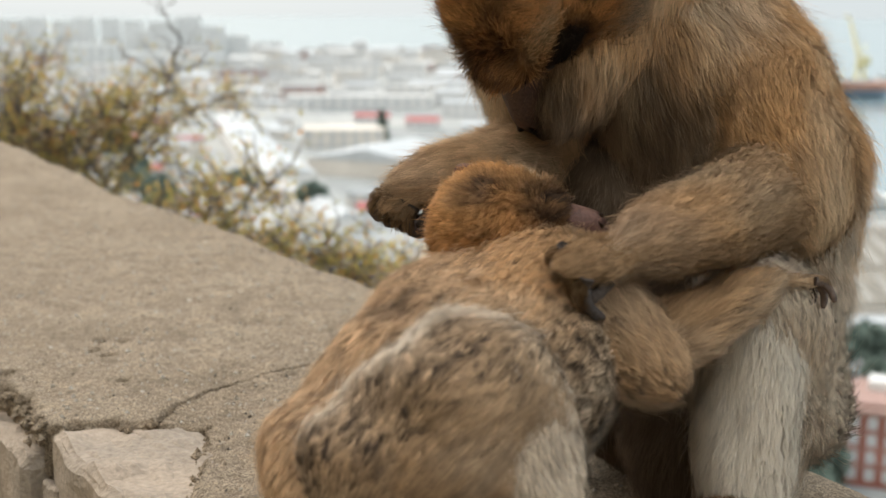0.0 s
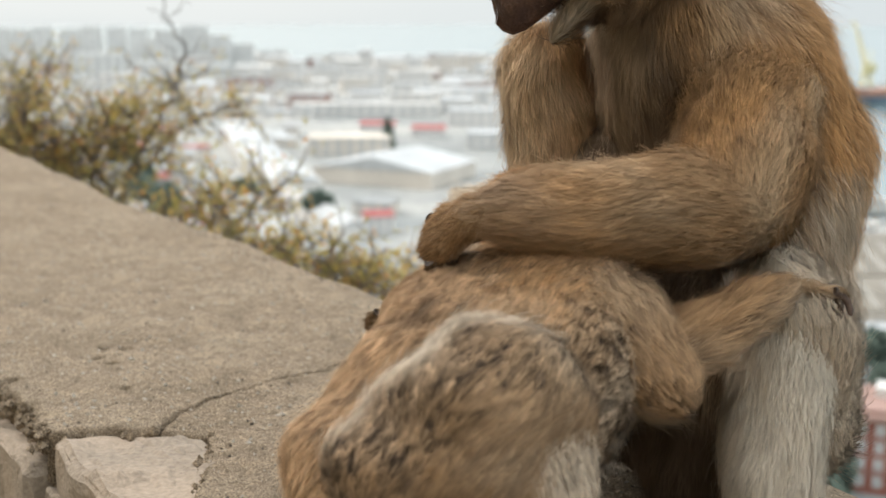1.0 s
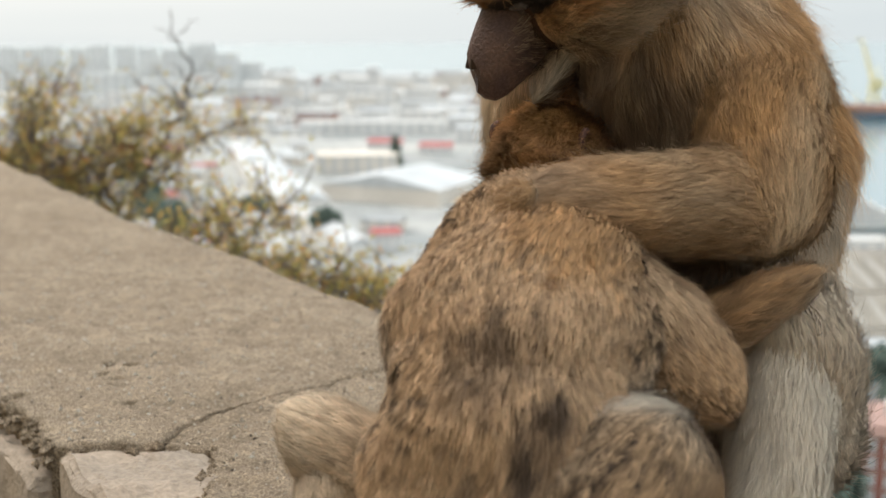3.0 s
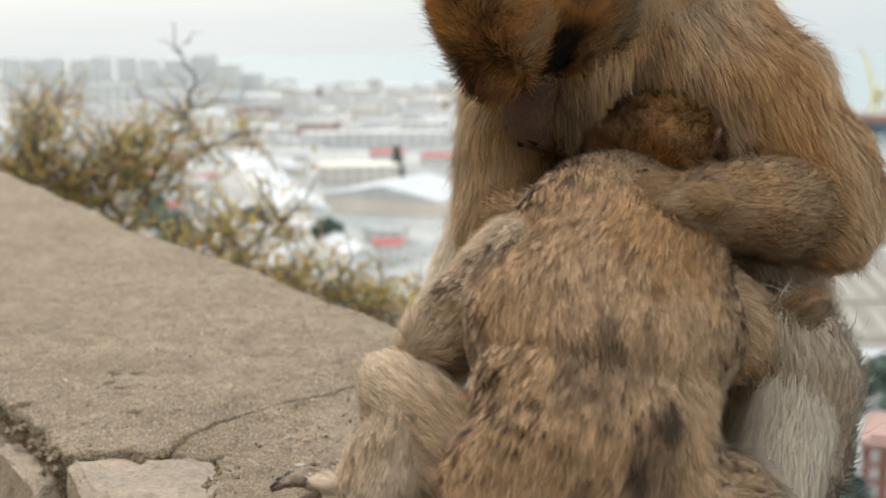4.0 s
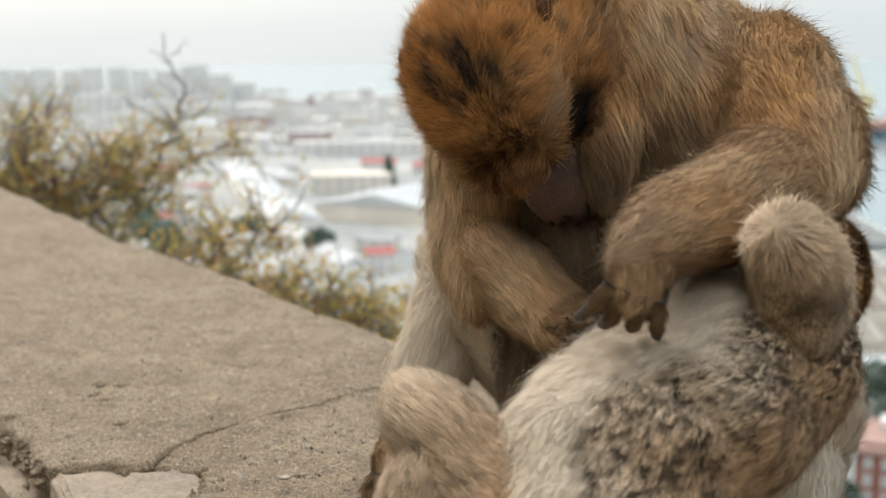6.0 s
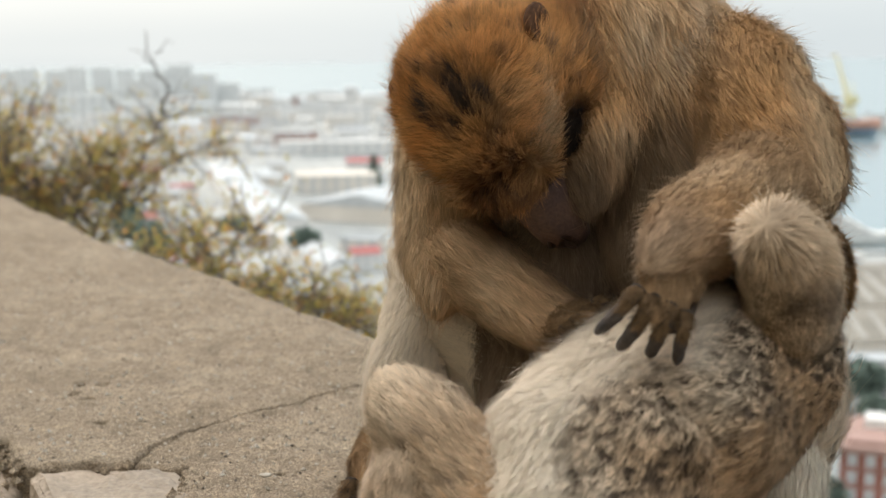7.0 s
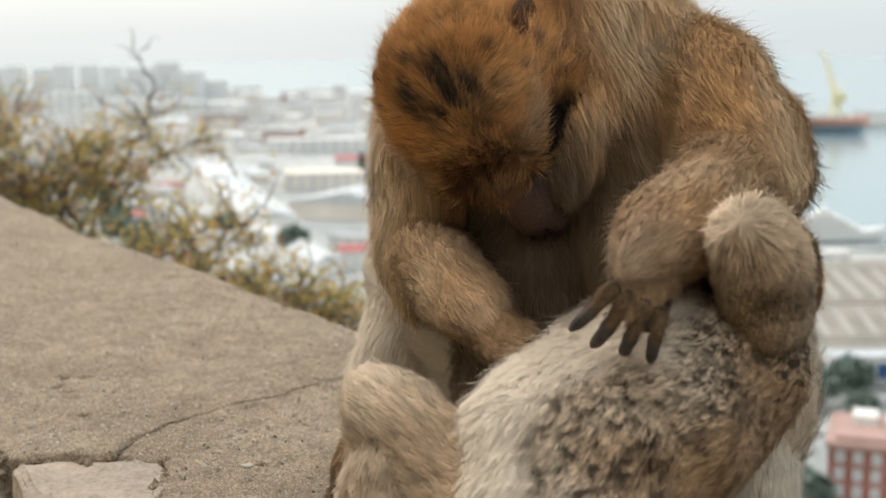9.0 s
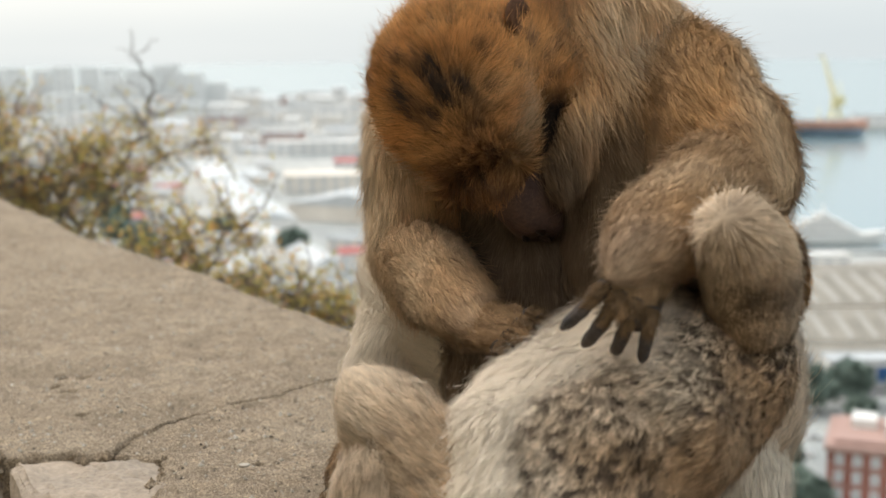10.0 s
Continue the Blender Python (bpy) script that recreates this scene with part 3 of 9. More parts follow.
def limb(name, parent, L, cap, prof, tint, hair, dense, seed, lay=1.0, width=0.00048, lift=0.17, bow=0.0, tuft=240, sweep=0.0, label="", wisps=0.10):
    """A furred length of body along z: prof gives (place from -1 to 1, half width, half depth)."""
    rs = np.random.RandomState(seed)
    half = L / 2 + cap
    ps, px, py = (np.array(k, float) for k in zip(*prof))
    px, py = px - 0.38 * hair, py - 0.38 * hair

    def at(s, v):
        e = np.sqrt(np.clip(1 - np.abs(s) ** 3.2, 0, 1))
        lump = 1 + 0.05 * np.sin(v * 2 + s * 5 + seed) * e + 0.03 * np.sin(v * 3 - s * 9 + seed * 2)
        return np.stack([np.interp(s, ps, px) * e * lump * np.cos(v), np.interp(s, ps, py) * e * lump * np.sin(v) + bow * (1 - s * s), half * s], -1)

    def frame_at(s, v):
        e = 1e-3
        a, b = np.clip(s - e, -0.999, 0.999), np.clip(s + e, -0.999, 0.999)
        ts = at(b, v) - at(a, v)
        tv = at(s, v + e) - at(s, v - e)
        n = np.cross(tv, ts)
        n /= np.linalg.norm(n, axis=-1, keepdims=True) + 1e-12
        ts /= np.linalg.norm(ts, axis=-1, keepdims=True) + 1e-12
        return ts, n

    # body under the coat
    rings, seg = 22, 26
    s = np.sin(np.linspace(-1.55, 1.55, rings))
    S, V = np.meshgrid(s, np.arange(seg) * 2 * np.pi / seg, indexing="ij")
    core = at(S.ravel(), V.ravel())
    _, nn = frame_at(S.ravel(), V.ravel())
    idx = np.arange(rings * seg).reshape(rings, seg)
    nx = np.roll(idx, -1, 1)
    tris = np.concatenate([np.stack([idx[:-1], nx[:-1], nx[1:]], -1).reshape(-1, 3), np.stack([idx[:-1], nx[1:], idx[1:]], -1).reshape(-1, 3)])
    ends = []
    for ring, flip in ((0, True), (rings - 1, False)):
        for k in range(1, seg - 1):
            a = [idx[ring, 0], idx[ring, k], idx[ring, k + 1]]
            ends.append(a[::-1] if flip else a)
    tris = np.concatenate([tris, np.array(ends)])
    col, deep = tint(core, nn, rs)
    # the undercoat gets the same painted darkening as the roots
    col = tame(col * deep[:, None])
    # the coat
    gs = np.linspace(-0.995, 0.995, 300)
    girth = (np.interp(gs, ps, px) + np.interp(gs, ps, py)) * np.sqrt(1 - np.abs(gs) ** 3.2) + 0.15 * max(px)
    area = np.pi * np.sum(girth) * (2 * half / 300)
    count = int(area * 1e4 * dense * 1.44)
    hs = rs.choice(gs, count, p=girth / girth.sum()) + rs.uniform(-0.004, 0.004, count)
    hv = rs.uniform(0, 2 * np.pi, count)
    P = at(hs, hv)
    T, N = frame_at(hs, hv)
    side = np.cross(N, T)
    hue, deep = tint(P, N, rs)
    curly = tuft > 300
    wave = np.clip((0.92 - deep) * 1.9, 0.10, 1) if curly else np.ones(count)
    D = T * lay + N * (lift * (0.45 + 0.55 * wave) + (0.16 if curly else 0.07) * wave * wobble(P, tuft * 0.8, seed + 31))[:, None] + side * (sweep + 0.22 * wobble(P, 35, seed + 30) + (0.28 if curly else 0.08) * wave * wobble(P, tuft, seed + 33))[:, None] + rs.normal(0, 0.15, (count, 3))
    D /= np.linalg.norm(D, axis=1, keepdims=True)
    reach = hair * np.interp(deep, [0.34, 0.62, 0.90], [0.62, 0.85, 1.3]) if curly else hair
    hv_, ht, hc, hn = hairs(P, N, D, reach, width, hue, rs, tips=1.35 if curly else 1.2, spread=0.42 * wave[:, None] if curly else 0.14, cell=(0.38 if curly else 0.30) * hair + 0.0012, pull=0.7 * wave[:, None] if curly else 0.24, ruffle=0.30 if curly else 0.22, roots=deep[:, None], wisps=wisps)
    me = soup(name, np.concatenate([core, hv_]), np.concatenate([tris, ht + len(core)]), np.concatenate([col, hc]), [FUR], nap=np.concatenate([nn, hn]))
    return part(name, me, parent, label)


def bent_tube(points, radii, seg=8):
    """A tapering tube through points, closed at both ends; returns verts and triangles."""
    pts = np.array(points, float)
    verts, tris = [], []
    for i, p in enumerate(pts):
        d = pts[min(i + 1, len(pts) - 1)] - pts[max(i - 1, 0)]
        d /= np.linalg.norm(d) + 1e-12
        a = np.cross(d, (0.3, 0.1, 1) if abs(d[2]) < 0.9 else (1, 0.2, 0))
        a /= np.linalg.norm(a)
        b = np.cross(d, a)
        for k in range(seg):
            u = 2 * np.pi * k / seg
            verts.append(p + radii[i] * (a * np.cos(u) + b * np.sin(u)))
    for i in range(len(pts) - 1):
        for k in range(seg):
            a, b = i * seg + k, i * seg + (k + 1) % seg
            tris += [(a, b, b + seg), (a, b + seg, a + seg)]
    for ring in (0, len(pts) - 1):
        for k in range(1, seg - 1):
            tris.append((ring * seg, ring * seg + k, ring * seg + k + 1))
    return np.array(verts), np.array(tris)


def tube_part(name, parent, points, radii, mat, seg=8, label=""):
    v, t = bent_tube(points, radii, seg)
    me = mesh_from(name, v, t, [mat], True)
    return part(name, me, parent, label)


def hand(parent, size, tint, seed, curl=1.0, foot=False, name="hand", skin=None, spread=0.13):
    """Furred back, dark bare fingers that curl to the palm (-y); z runs from wrist to fingertips."""
    palm = limb(name, parent, size * 0.60, size * 0.12, [(-1, 0.20 * size, 0.15 * size), (0.2, 0.25 * size, 0.14 * size), (1, 0.22 * size, 0.11 * size)], tint, 0.009, 80, seed, width=0.0004, lift=0.12)
    # shift the palm so that the wrist lies at the near end
    me = palm.data
    co = np.empty(len(me.vertices) * 3, dtype=np.float32)
    me.vertices.foreach_get("co", co)
    co = co.reshape(-1, 3)
    co[:, 2] -= size * 0.20
    me.vertices.foreach_set("co", co.ravel())
    root = size * 0.08
    skin = skin or SKIN_DARK
    rs = np.random.RandomState(seed + 300)
    for k in range(4):
        x = (k - 1.5) * 0.112 * size
        ln = size * (0.42, 0.50, 0.48, 0.38)[k]
        r = (0.050, 0.053, 0.052, 0.047)[k] * size
        pts, ang, p = [], 0.10, np.array((x, 0.02 * size, root))
        splay = (k - 1.5) * spread
        for step in range(10):
            pts.append(p.copy())
            ang += (0.04, 0.10, 0.24, 0.12, 0.04, 0.28, 0.10, 0.16, 0.06, 0)[step] * curl * (0.75, 1.0, 1.15, 0.9)[k]
            p = p + ln / 9 * np.array((splay, -math.sin(ang), math.cos(ang)))
        rad = [r * q for q in (1.20, 1.14, 1.18, 1.0, 0.94, 1.06, 0.90, 0.92, 0.80, 0.42)]
        f = tube_part("finger" if not foot else "toe", palm, pts, rad, skin, 10)
        f["knuckle"] = [float(q) for q in pts[0]]
        tip = pts[-1] + np.array((0, 0.03, 0)) * size
        tube_part("nail", f, [pts[-3] + np.array((0, 0.040 * size, 0)), pts[-2] + np.array((0, 0.046 * size, 0.005 * size)), tip + np.array((0, 0, 0.02 * size))], [0.022 * size, 0.034 * size, 0.016 * size], NAIL, 6)
        # short hair on the back of the finger, thinning towards the tip
        m = 420
        at = rs.beta(1.0, 1.7, m) * 4.2
        lo = at.astype(int)
        line = np.array(pts)
        c = line[lo] + (line[lo + 1] - line[lo]) * (at - lo)[:, None]
        T = line[lo + 1] - line[lo]
        T /= np.linalg.norm(T, axis=1, keepdims=True)
        u = rs.normal(0, 0.65, m)
        X = np.tile((1.0, 0.0, 0.0), (m, 1))
        N = np.cross(T, X) * np.cos(u)[:, None] * 1.0 + X * np.sin(u)[:, None]
        N = np.where((N[:, 1] < 0)[:, None], -N, N)
        N /= np.linalg.norm(N, axis=1, keepdims=True)
        D = T + N * 0.25 + rs.normal(0, 0.2, (m, 3))
        D /= np.linalg.norm(D, axis=1, keepdims=True)
        hue, deep = tint(c, N, rs)
        v, t, cc, hn = hairs(c + N * np.interp(at, range(10), rad)[:, None], N, D, 0.085 * size, 0.0004, hue * 0.55, rs, cell=0.003, pull=0.3)
        part("finger_hair", soup("finger_hair", v, t, cc, [FUR], nap=hn), f)
    pts = [np.array((0.17 * size, -0.05 * size, -0.10 * size)), np.array((0.205 * size, -0.11 * size, -0.02 * size)), np.array((0.20 * size, -0.16 * size, 0.05 * size)), np.array((0.17 * size, -0.185 * size, 0.10 * size)), np.array((0.15 * size, -0.19 * size, 0.13 * size))]
    tube_part("thumb", palm, pts, [0.060 * size, 0.050 * size, 0.052 * size, 0.042 * size, 0.020 * size], skin, 10)
    return palm


def head(parent, r, seed, young=False):
    """Skull along y (nose forward), z up: a furred hood that overhangs the brow, black sockets drawn out to the temples, grizzled cheek ruffs, a long muzzle, small flat ears."""
    rs = np.random.RandomState(seed)
    rx, ry, rz = 1.02 * r, 1.24 * r, 0.92 * r

    def skull(d):
        k = np.ones(len(d))
        brow = np.exp(-((d[:, 1] - 0.84) / 0.2) ** 2 - ((d[:, 2] - 0.40) / 0.2) ** 2)
        cheek = np.exp(-((np.abs(d[:, 0]) - 0.75) / 0.3) ** 2 - ((d[:, 2] + 0.45) / 0.35) ** 2)
        socket = np.exp(-((np.abs(d[:, 0]) - 0.42) / 0.2) ** 2 - ((d[:, 2] - 0.08) / 0.16) ** 2 - ((d[:, 1] - 0.9) / 0.3) ** 2)
        k += 0.10 * brow + 0.12 * cheek - 0.07 * socket
        q = d * np.array((rx, ry, rz)) * k[:, None]
        q[:, 1] *= np.where(d[:, 1] < 0, 0.74, 1.0)
        q[:, 2] -= 0.06 * r * np.clip(d[:, 1], 0, 1)
        return q

    def bare(d):
        """Above 0 on the naked face."""
        return np.minimum((d[:, 1] - 0.70) * 4, np.minimum((0.26 - d[:, 2]) * 5, (0.58 - np.abs(d[:, 0])) * 4))

    def tint(P, d):
        n = len(P)
        side = np.abs(d[:, 0])
        c = np.tile(RUST * 1.3, (n, 1))
        c = mix(c, np.tile(OCHRE, (n, 1)), 0.10 + 0.6 * wobble(P, 60, seed + 1))
        c = mix(c, np.tile(BROWN, (n, 1)), 0.4 * wobble(P, 35, seed + 21))
        # a whorl of dark streaks on the crown and a dark forehead
        Q = P * np.array((1.0, 0.35, 1.0))
        crown = np.exp(-((d[:, 2] - 0.85) / 0.5) ** 2 - (d[:, 0] / 0.5) ** 2 - ((d[:, 1] - 0.05) / 0.55) ** 2)
        c = mix(c, np.tile(DARK, (n, 1)), crown * (0.45 + 0.6 * wobble(P, 110, seed + 2) + (0.3 if young else 1.2) * wobble(Q, 260, seed + 12)) + (0.2 if young else 0.6) * (wobble(Q, 420, seed + 4) - 0.12))
        front = np.clip((d[:, 1] - 0.40) * 2.4, 0, 1) * (d[:, 2] > 0.15) * np.clip(1.25 - side * 1.6, 0, 1)
        c = mix(c, np.tile(DARK * 1.2 + RUST * 0.12, (n, 1)), front * (0.75 + 0.4 * wobble(P, 160, seed + 6) + 0.4 * wobble(Q, 480, seed + 13)))
        # pale stripe above the socket, black socket drawn back to the temple
        stripe = np.exp(-((d[:, 2] - 0.50 - 0.10 * (side - 0.5)) / 0.11) ** 2) * np.exp(-((d[:, 1] - 0.52) / 0.24) ** 2) * np.clip((side - 0.32) * 6, 0, 1)
        c = mix(c, np.tile(BUFF * 0.7 + BROWN * 0.25, (n, 1)), stripe * (0.9 + 0.35 * wobble(P, 300, seed + 15)))
        sock = np.exp(-((d[:, 2] - 0.18) / 0.20) ** 4) * np.clip((d[:, 1] - 0.36) * 6, 0, 1) * (side > 0.15)
        cheek = np.clip((-d[:, 2] - 0.02) * 3, 0, 1) * np.clip((d[:, 1] + 0.4) * 2, 0, 1)
        grizzle = 0.5 + 0.9 * wobble(Q, 380, seed + 3)
        c = mix(c, mix(np.tile(UMBER * 0.75, (n, 1)), np.tile(BUFF * 0.75, (n, 1)), grizzle), cheek)
        c = mix(c, np.tile(DARK * 0.5, (n, 1)), sock * 1.3)
        chin = np.clip((-d[:, 2] - 0.6) * 4, 0, 1)
        c = mix(c, np.tile(CREAM_HAIR * 0.85, (n, 1)), chin)
        return c * rs.uniform(0.75, 1.25, (n, 1)) * (0.95 if young else 1.45)

    rings, seg = 34, 44
    th, ph = np.meshgrid(np.linspace(0.02, np.pi - 0.02, rings), np.arange(seg) * 2 * np.pi / seg, indexing="ij")
    d = np.stack([np.sin(th) * np.cos(ph), np.sin(th) * np.sin(ph), np.cos(th)], -1).reshape(-1, 3)
    core = skull(d)
    idx = np.arange(rings * seg).reshape(rings, seg)
    nx = np.roll(idx, -1, 1)
    tris = np.concatenate([np.stack([idx[:-1], idx[1:], nx[1:]], -1).reshape(-1, 3), np.stack([idx[:-1], nx[1:], nx[:-1]], -1).reshape(-1, 3)])
    on_face = bare(d) > 0
    mat = on_face[tris].all(1).astype(int)
    # skin below the hood is darkened as shade under the hair
    col = tint(core, d) * 0.6
    n = int(4 * np.pi * r * r * 1.15 * 1e4 * 210)
    hd = rs.normal(size=(n, 3))
    hd /= np.linalg.norm(hd, axis=1, keepdims=True)
    hd = hd[bare(hd) < 0.05 + rs.uniform(-0.15, 0.1, n)]
    n = len(hd)
    P = skull(hd)

    def outward(e):
        o = e / np.array((rx, ry, rz)) * r
        return o / np.linalg.norm(o, axis=1, keepdims=True)

    N = outward(hd)
    # the hair runs back from the brow, round the whorl, and outward on the cheeks
    ruff = np.clip((-hd[:, 2] + 0.05) * 4, 0, 1) * np.clip((np.abs(hd[:, 0]) - 0.35) * 4, 0, 1)
    flow = np.tile(np.array((0.0, -1.0, 0.10)), (n, 1))
    flow[:, 0] += np.sign(hd[:, 0]) * (0.5 * (np.abs(hd[:, 0]) > 0.4) + 0.6 * ruff)
    flow[:, 2] -= 0.6 * ruff
    hood = np.clip((hd[:, 1] - 0.55) * 4, 0, 1) * (hd[:, 2] > 0.2)
    flow[:, 1] += 1.5 * hood
    flow[:, 2] += 0.2 * hood
    swirl = np.exp(-((hd[:, 2] - 0.95) / 0.3) ** 2 - (hd[:, 1] / 0.45) ** 2)
    flow += np.stack([hd[:, 0] * 2.2, hd[:, 1] * 2.2, 0 * hd[:, 2]], 1) * swirl[:, None]
    flow -= N * np.sum(flow * N, 1, keepdims=True)
    flow /= np.linalg.norm(flow, axis=1, keepdims=True) + 0.15
    D = flow * 0.8 + N * (0.55 + 0.25 * wobble(P, 120, seed + 8))[:, None] + rs.normal(0, 0.24, (n, 3)) + np.cross(N, flow) * (0.4 * wobble(P, 70, seed + 9))[:, None]
    D /= np.linalg.norm(D, axis=1, keepdims=True)
    hl = r * (0.26 + 0.16 * ruff - 0.17 * np.clip((hd[:, 1] - 0.35) * 4, 0, 1) * (hd[:, 2] < 0.40) * (hd[:, 2] > -0.3))
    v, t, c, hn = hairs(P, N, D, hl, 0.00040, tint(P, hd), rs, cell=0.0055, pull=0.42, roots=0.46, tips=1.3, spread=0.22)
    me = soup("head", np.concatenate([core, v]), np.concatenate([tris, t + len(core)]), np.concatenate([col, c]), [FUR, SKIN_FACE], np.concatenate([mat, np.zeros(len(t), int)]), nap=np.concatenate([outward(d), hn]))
    hd_ob = part("head", me, parent)
    beard = coat(ASH * 0.9, CREAM_HAIR * 0.85, UMBER, 0.3, 600, 0.0, seed + 70, streak=0.3)
    chin = limb("beard", hd_ob, 0.55 * r, 0.34 * r, [(-1, 0.24 * r, 0.20 * r), (0, 0.34 * r, 0.28 * r), (1, 0.34 * r, 0.28 * r)], beard, 0.26 * r, 66, seed + 71, width=0.0004, lift=0.35, label="whitish beard")
    chin.matrix_basis = pose(0, 0.95 * r, -0.74 * r, 74, 0, 0)
    # muzzle: a blunt snout with a nose ridge, a mouth line and nostrils
    seg, rows_ = 20, []
    prof = [(0.70, 0.78, 0.62, -0.06), (1.02, 0.72, 0.56, -0.12), (1.30, 0.66, 0.52, -0.19), (1.50, 0.58, 0.47, -0.24), (1.66, 0.51, 0.42, -0.28), (1.79, 0.42, 0.35, -0.30), (1.86, 0.26, 0.23, -0.30), (1.88, 0.09, 0.09, -0.30)]
    for (y, w, h, z) in prof:
        for k in range(seg):
            u = 2 * np.pi * k / seg
            cx, cz = math.cos(u), math.sin(u)
            ridge = 1 + 0.18 * max(0, cz) ** 3
            lips = 1 - (0.13 if abs(cz + 0.42) < 0.17 and y > 1.2 else 0)
            rows_.append((w * r * 0.64 * cx * lips, y * r * (1 - 0.03 * cz), z * r + h * r * 0.8 * cz * ridge))
    fs = []
    for i in range(len(prof) - 1):
        for k in range(seg):
            a, b = i * seg + k, i * seg + (k + 1) % seg
            fs.append((a, a + seg, b + seg, b))
    fs.append(tuple((len(prof) - 1) * seg + k for k in range(seg)))
    muzzle = part("muzzle", mesh_from("muzzle", rows_, fs, [SKIN_PINK if young else SKIN_MUZZLE], True), hd_ob, "bare pinkish muzzle" if young else "bare brown-pink muzzle")
    # short hair that thins out towards the nose
    n = 9000
    ys = rs.uniform(0.70, 1.70, n)
    ys = ys[rs.rand(n) < np.clip((1.60 - ys) / 0.7, 0.02, 1)]
    n = len(ys)
    us = rs.uniform(0, 2 * np.pi, n)
    py_, pw, ph_, pz = (np.array(q, float) for q in zip(*prof))
    w_, h_, z_ = (np.interp(ys, py_, q) for q in (pw, ph_, pz))
    P = np.stack([w_ * r * 0.64 * np.cos(us), ys * r, z_ * r + h_ * r * 0.8 * np.sin(us)], 1)
    N = np.stack([np.cos(us), 0.15 + 0 * us, np.sin(us)], 1)
    N /= np.linalg.norm(N, axis=1, keepdims=True)
    keep = (np.sin(us) < 0.45) | (ys < 0.85)
    P, N, ys = P[keep], N[keep], ys[keep]
    n = len(P)
    D = np.array((0.0, -0.85, -0.25)) + N * 0.35 + rs.normal(0, 0.2, (n, 3))
    D /= np.linalg.norm(D, axis=1, keepdims=True)
    hue = mix(np.tile(DARK * 1.2, (n, 1)), np.tile(UMBER * 1.5, (n, 1)), wobble(P, 300, seed + 31) + 0.3)
    hue = mix(hue, np.tile(GREY * 0.8, (n, 1)), (rs.rand(n) < 0.12) * 0.55)
    v, t, cc, hn = hairs(P, N, D, r * np.interp(ys, [0.70, 1.60], [0.22, 0.05]), 0.0004, hue, rs, cell=0.003, pull=0.3)
    part("cheek_fur", soup("cheek_fur", v, t, cc, [FUR], nap=hn), hd_ob, "short dark and grizzled hair")
    for sx in (-1, 1):
        tube_part("nostril", muzzle, [(sx * 0.07 * r, 1.72 * r, -0.03 * r), (sx * 0.12 * r, 1.81 * r, -0.13 * r)], [0.03 * r, 0.045 * r], EYE, 8)
        bm = bmesh.new()
        bmesh.ops.create_uvsphere(bm, u_segments=14, v_segments=10, radius=0.12 * r)
        bmesh.ops.translate(bm, vec=(sx * 0.36 * r, 0.99 * r, 0.06 * r), verts=bm.verts)
        bm_part("eye", bm, EYE, hd_ob, smooth=True)
        # heavy upper lid
        pts = [(sx * (0.34 + 0.22 * math.cos(a)) * r, (1.07 - 0.06 * abs(math.cos(a))) * r, (0.09 + 0.08 * math.sin(a)) * r) for a in np.linspace(0, math.pi, 7)]
        tube_part("eyelid", hd_ob, pts, [0.03 * r, 0.06 * r, 0.08 * r, 0.085 * r, 0.08 * r, 0.06 * r, 0.03 * r], SKIN_DARK if not young else SKIN_PINK, 8)
        # ear: a cupped lobe with a raised rim and a dark hollow
        skin = SKIN_EAR if not young else SKIN_PINK
        bm = bmesh.new()
        bmesh.ops.create_uvsphere(bm, u_segments=16, v_segments=12, radius=1.0)
        for q in bm.verts:
            if q.co.x * sx > 0:
                q.co.x *= 1 - 0.95 * max(0.0, 1 - math.hypot(q.co.y, q.co.z) / 0.75)
        bmesh.ops.scale(bm, vec=(0.10 * r, 0.22 * r, 0.23 * r), verts=bm.verts)
        bmesh.ops.rotate(bm, cent=(0, 0, 0), matrix=Matrix.Rotation(sx * 0.2, 3, "Z"), verts=bm.verts)
        bmesh.ops.translate(bm, vec=((0.86 if sx > 0 else -1.0) * r, -0.34 * r, 0.36 * r), verts=bm.verts)
        ear = bm_part("ear", bm, skin, hd_ob, smooth=True)
        rim = [(((0.88 if sx > 0 else -1.02) - sx * 0.035 * math.cos(a)) * r, (-0.34 + 0.20 * math.cos(a)) * r, (0.36 + 0.21 * math.sin(a)) * r) for a in np.linspace(-1.0, 4.0, 12)]
        tube_part("ear_rim", ear, rim, [0.028 * r] * 12, skin, 8)
    return hd_ob


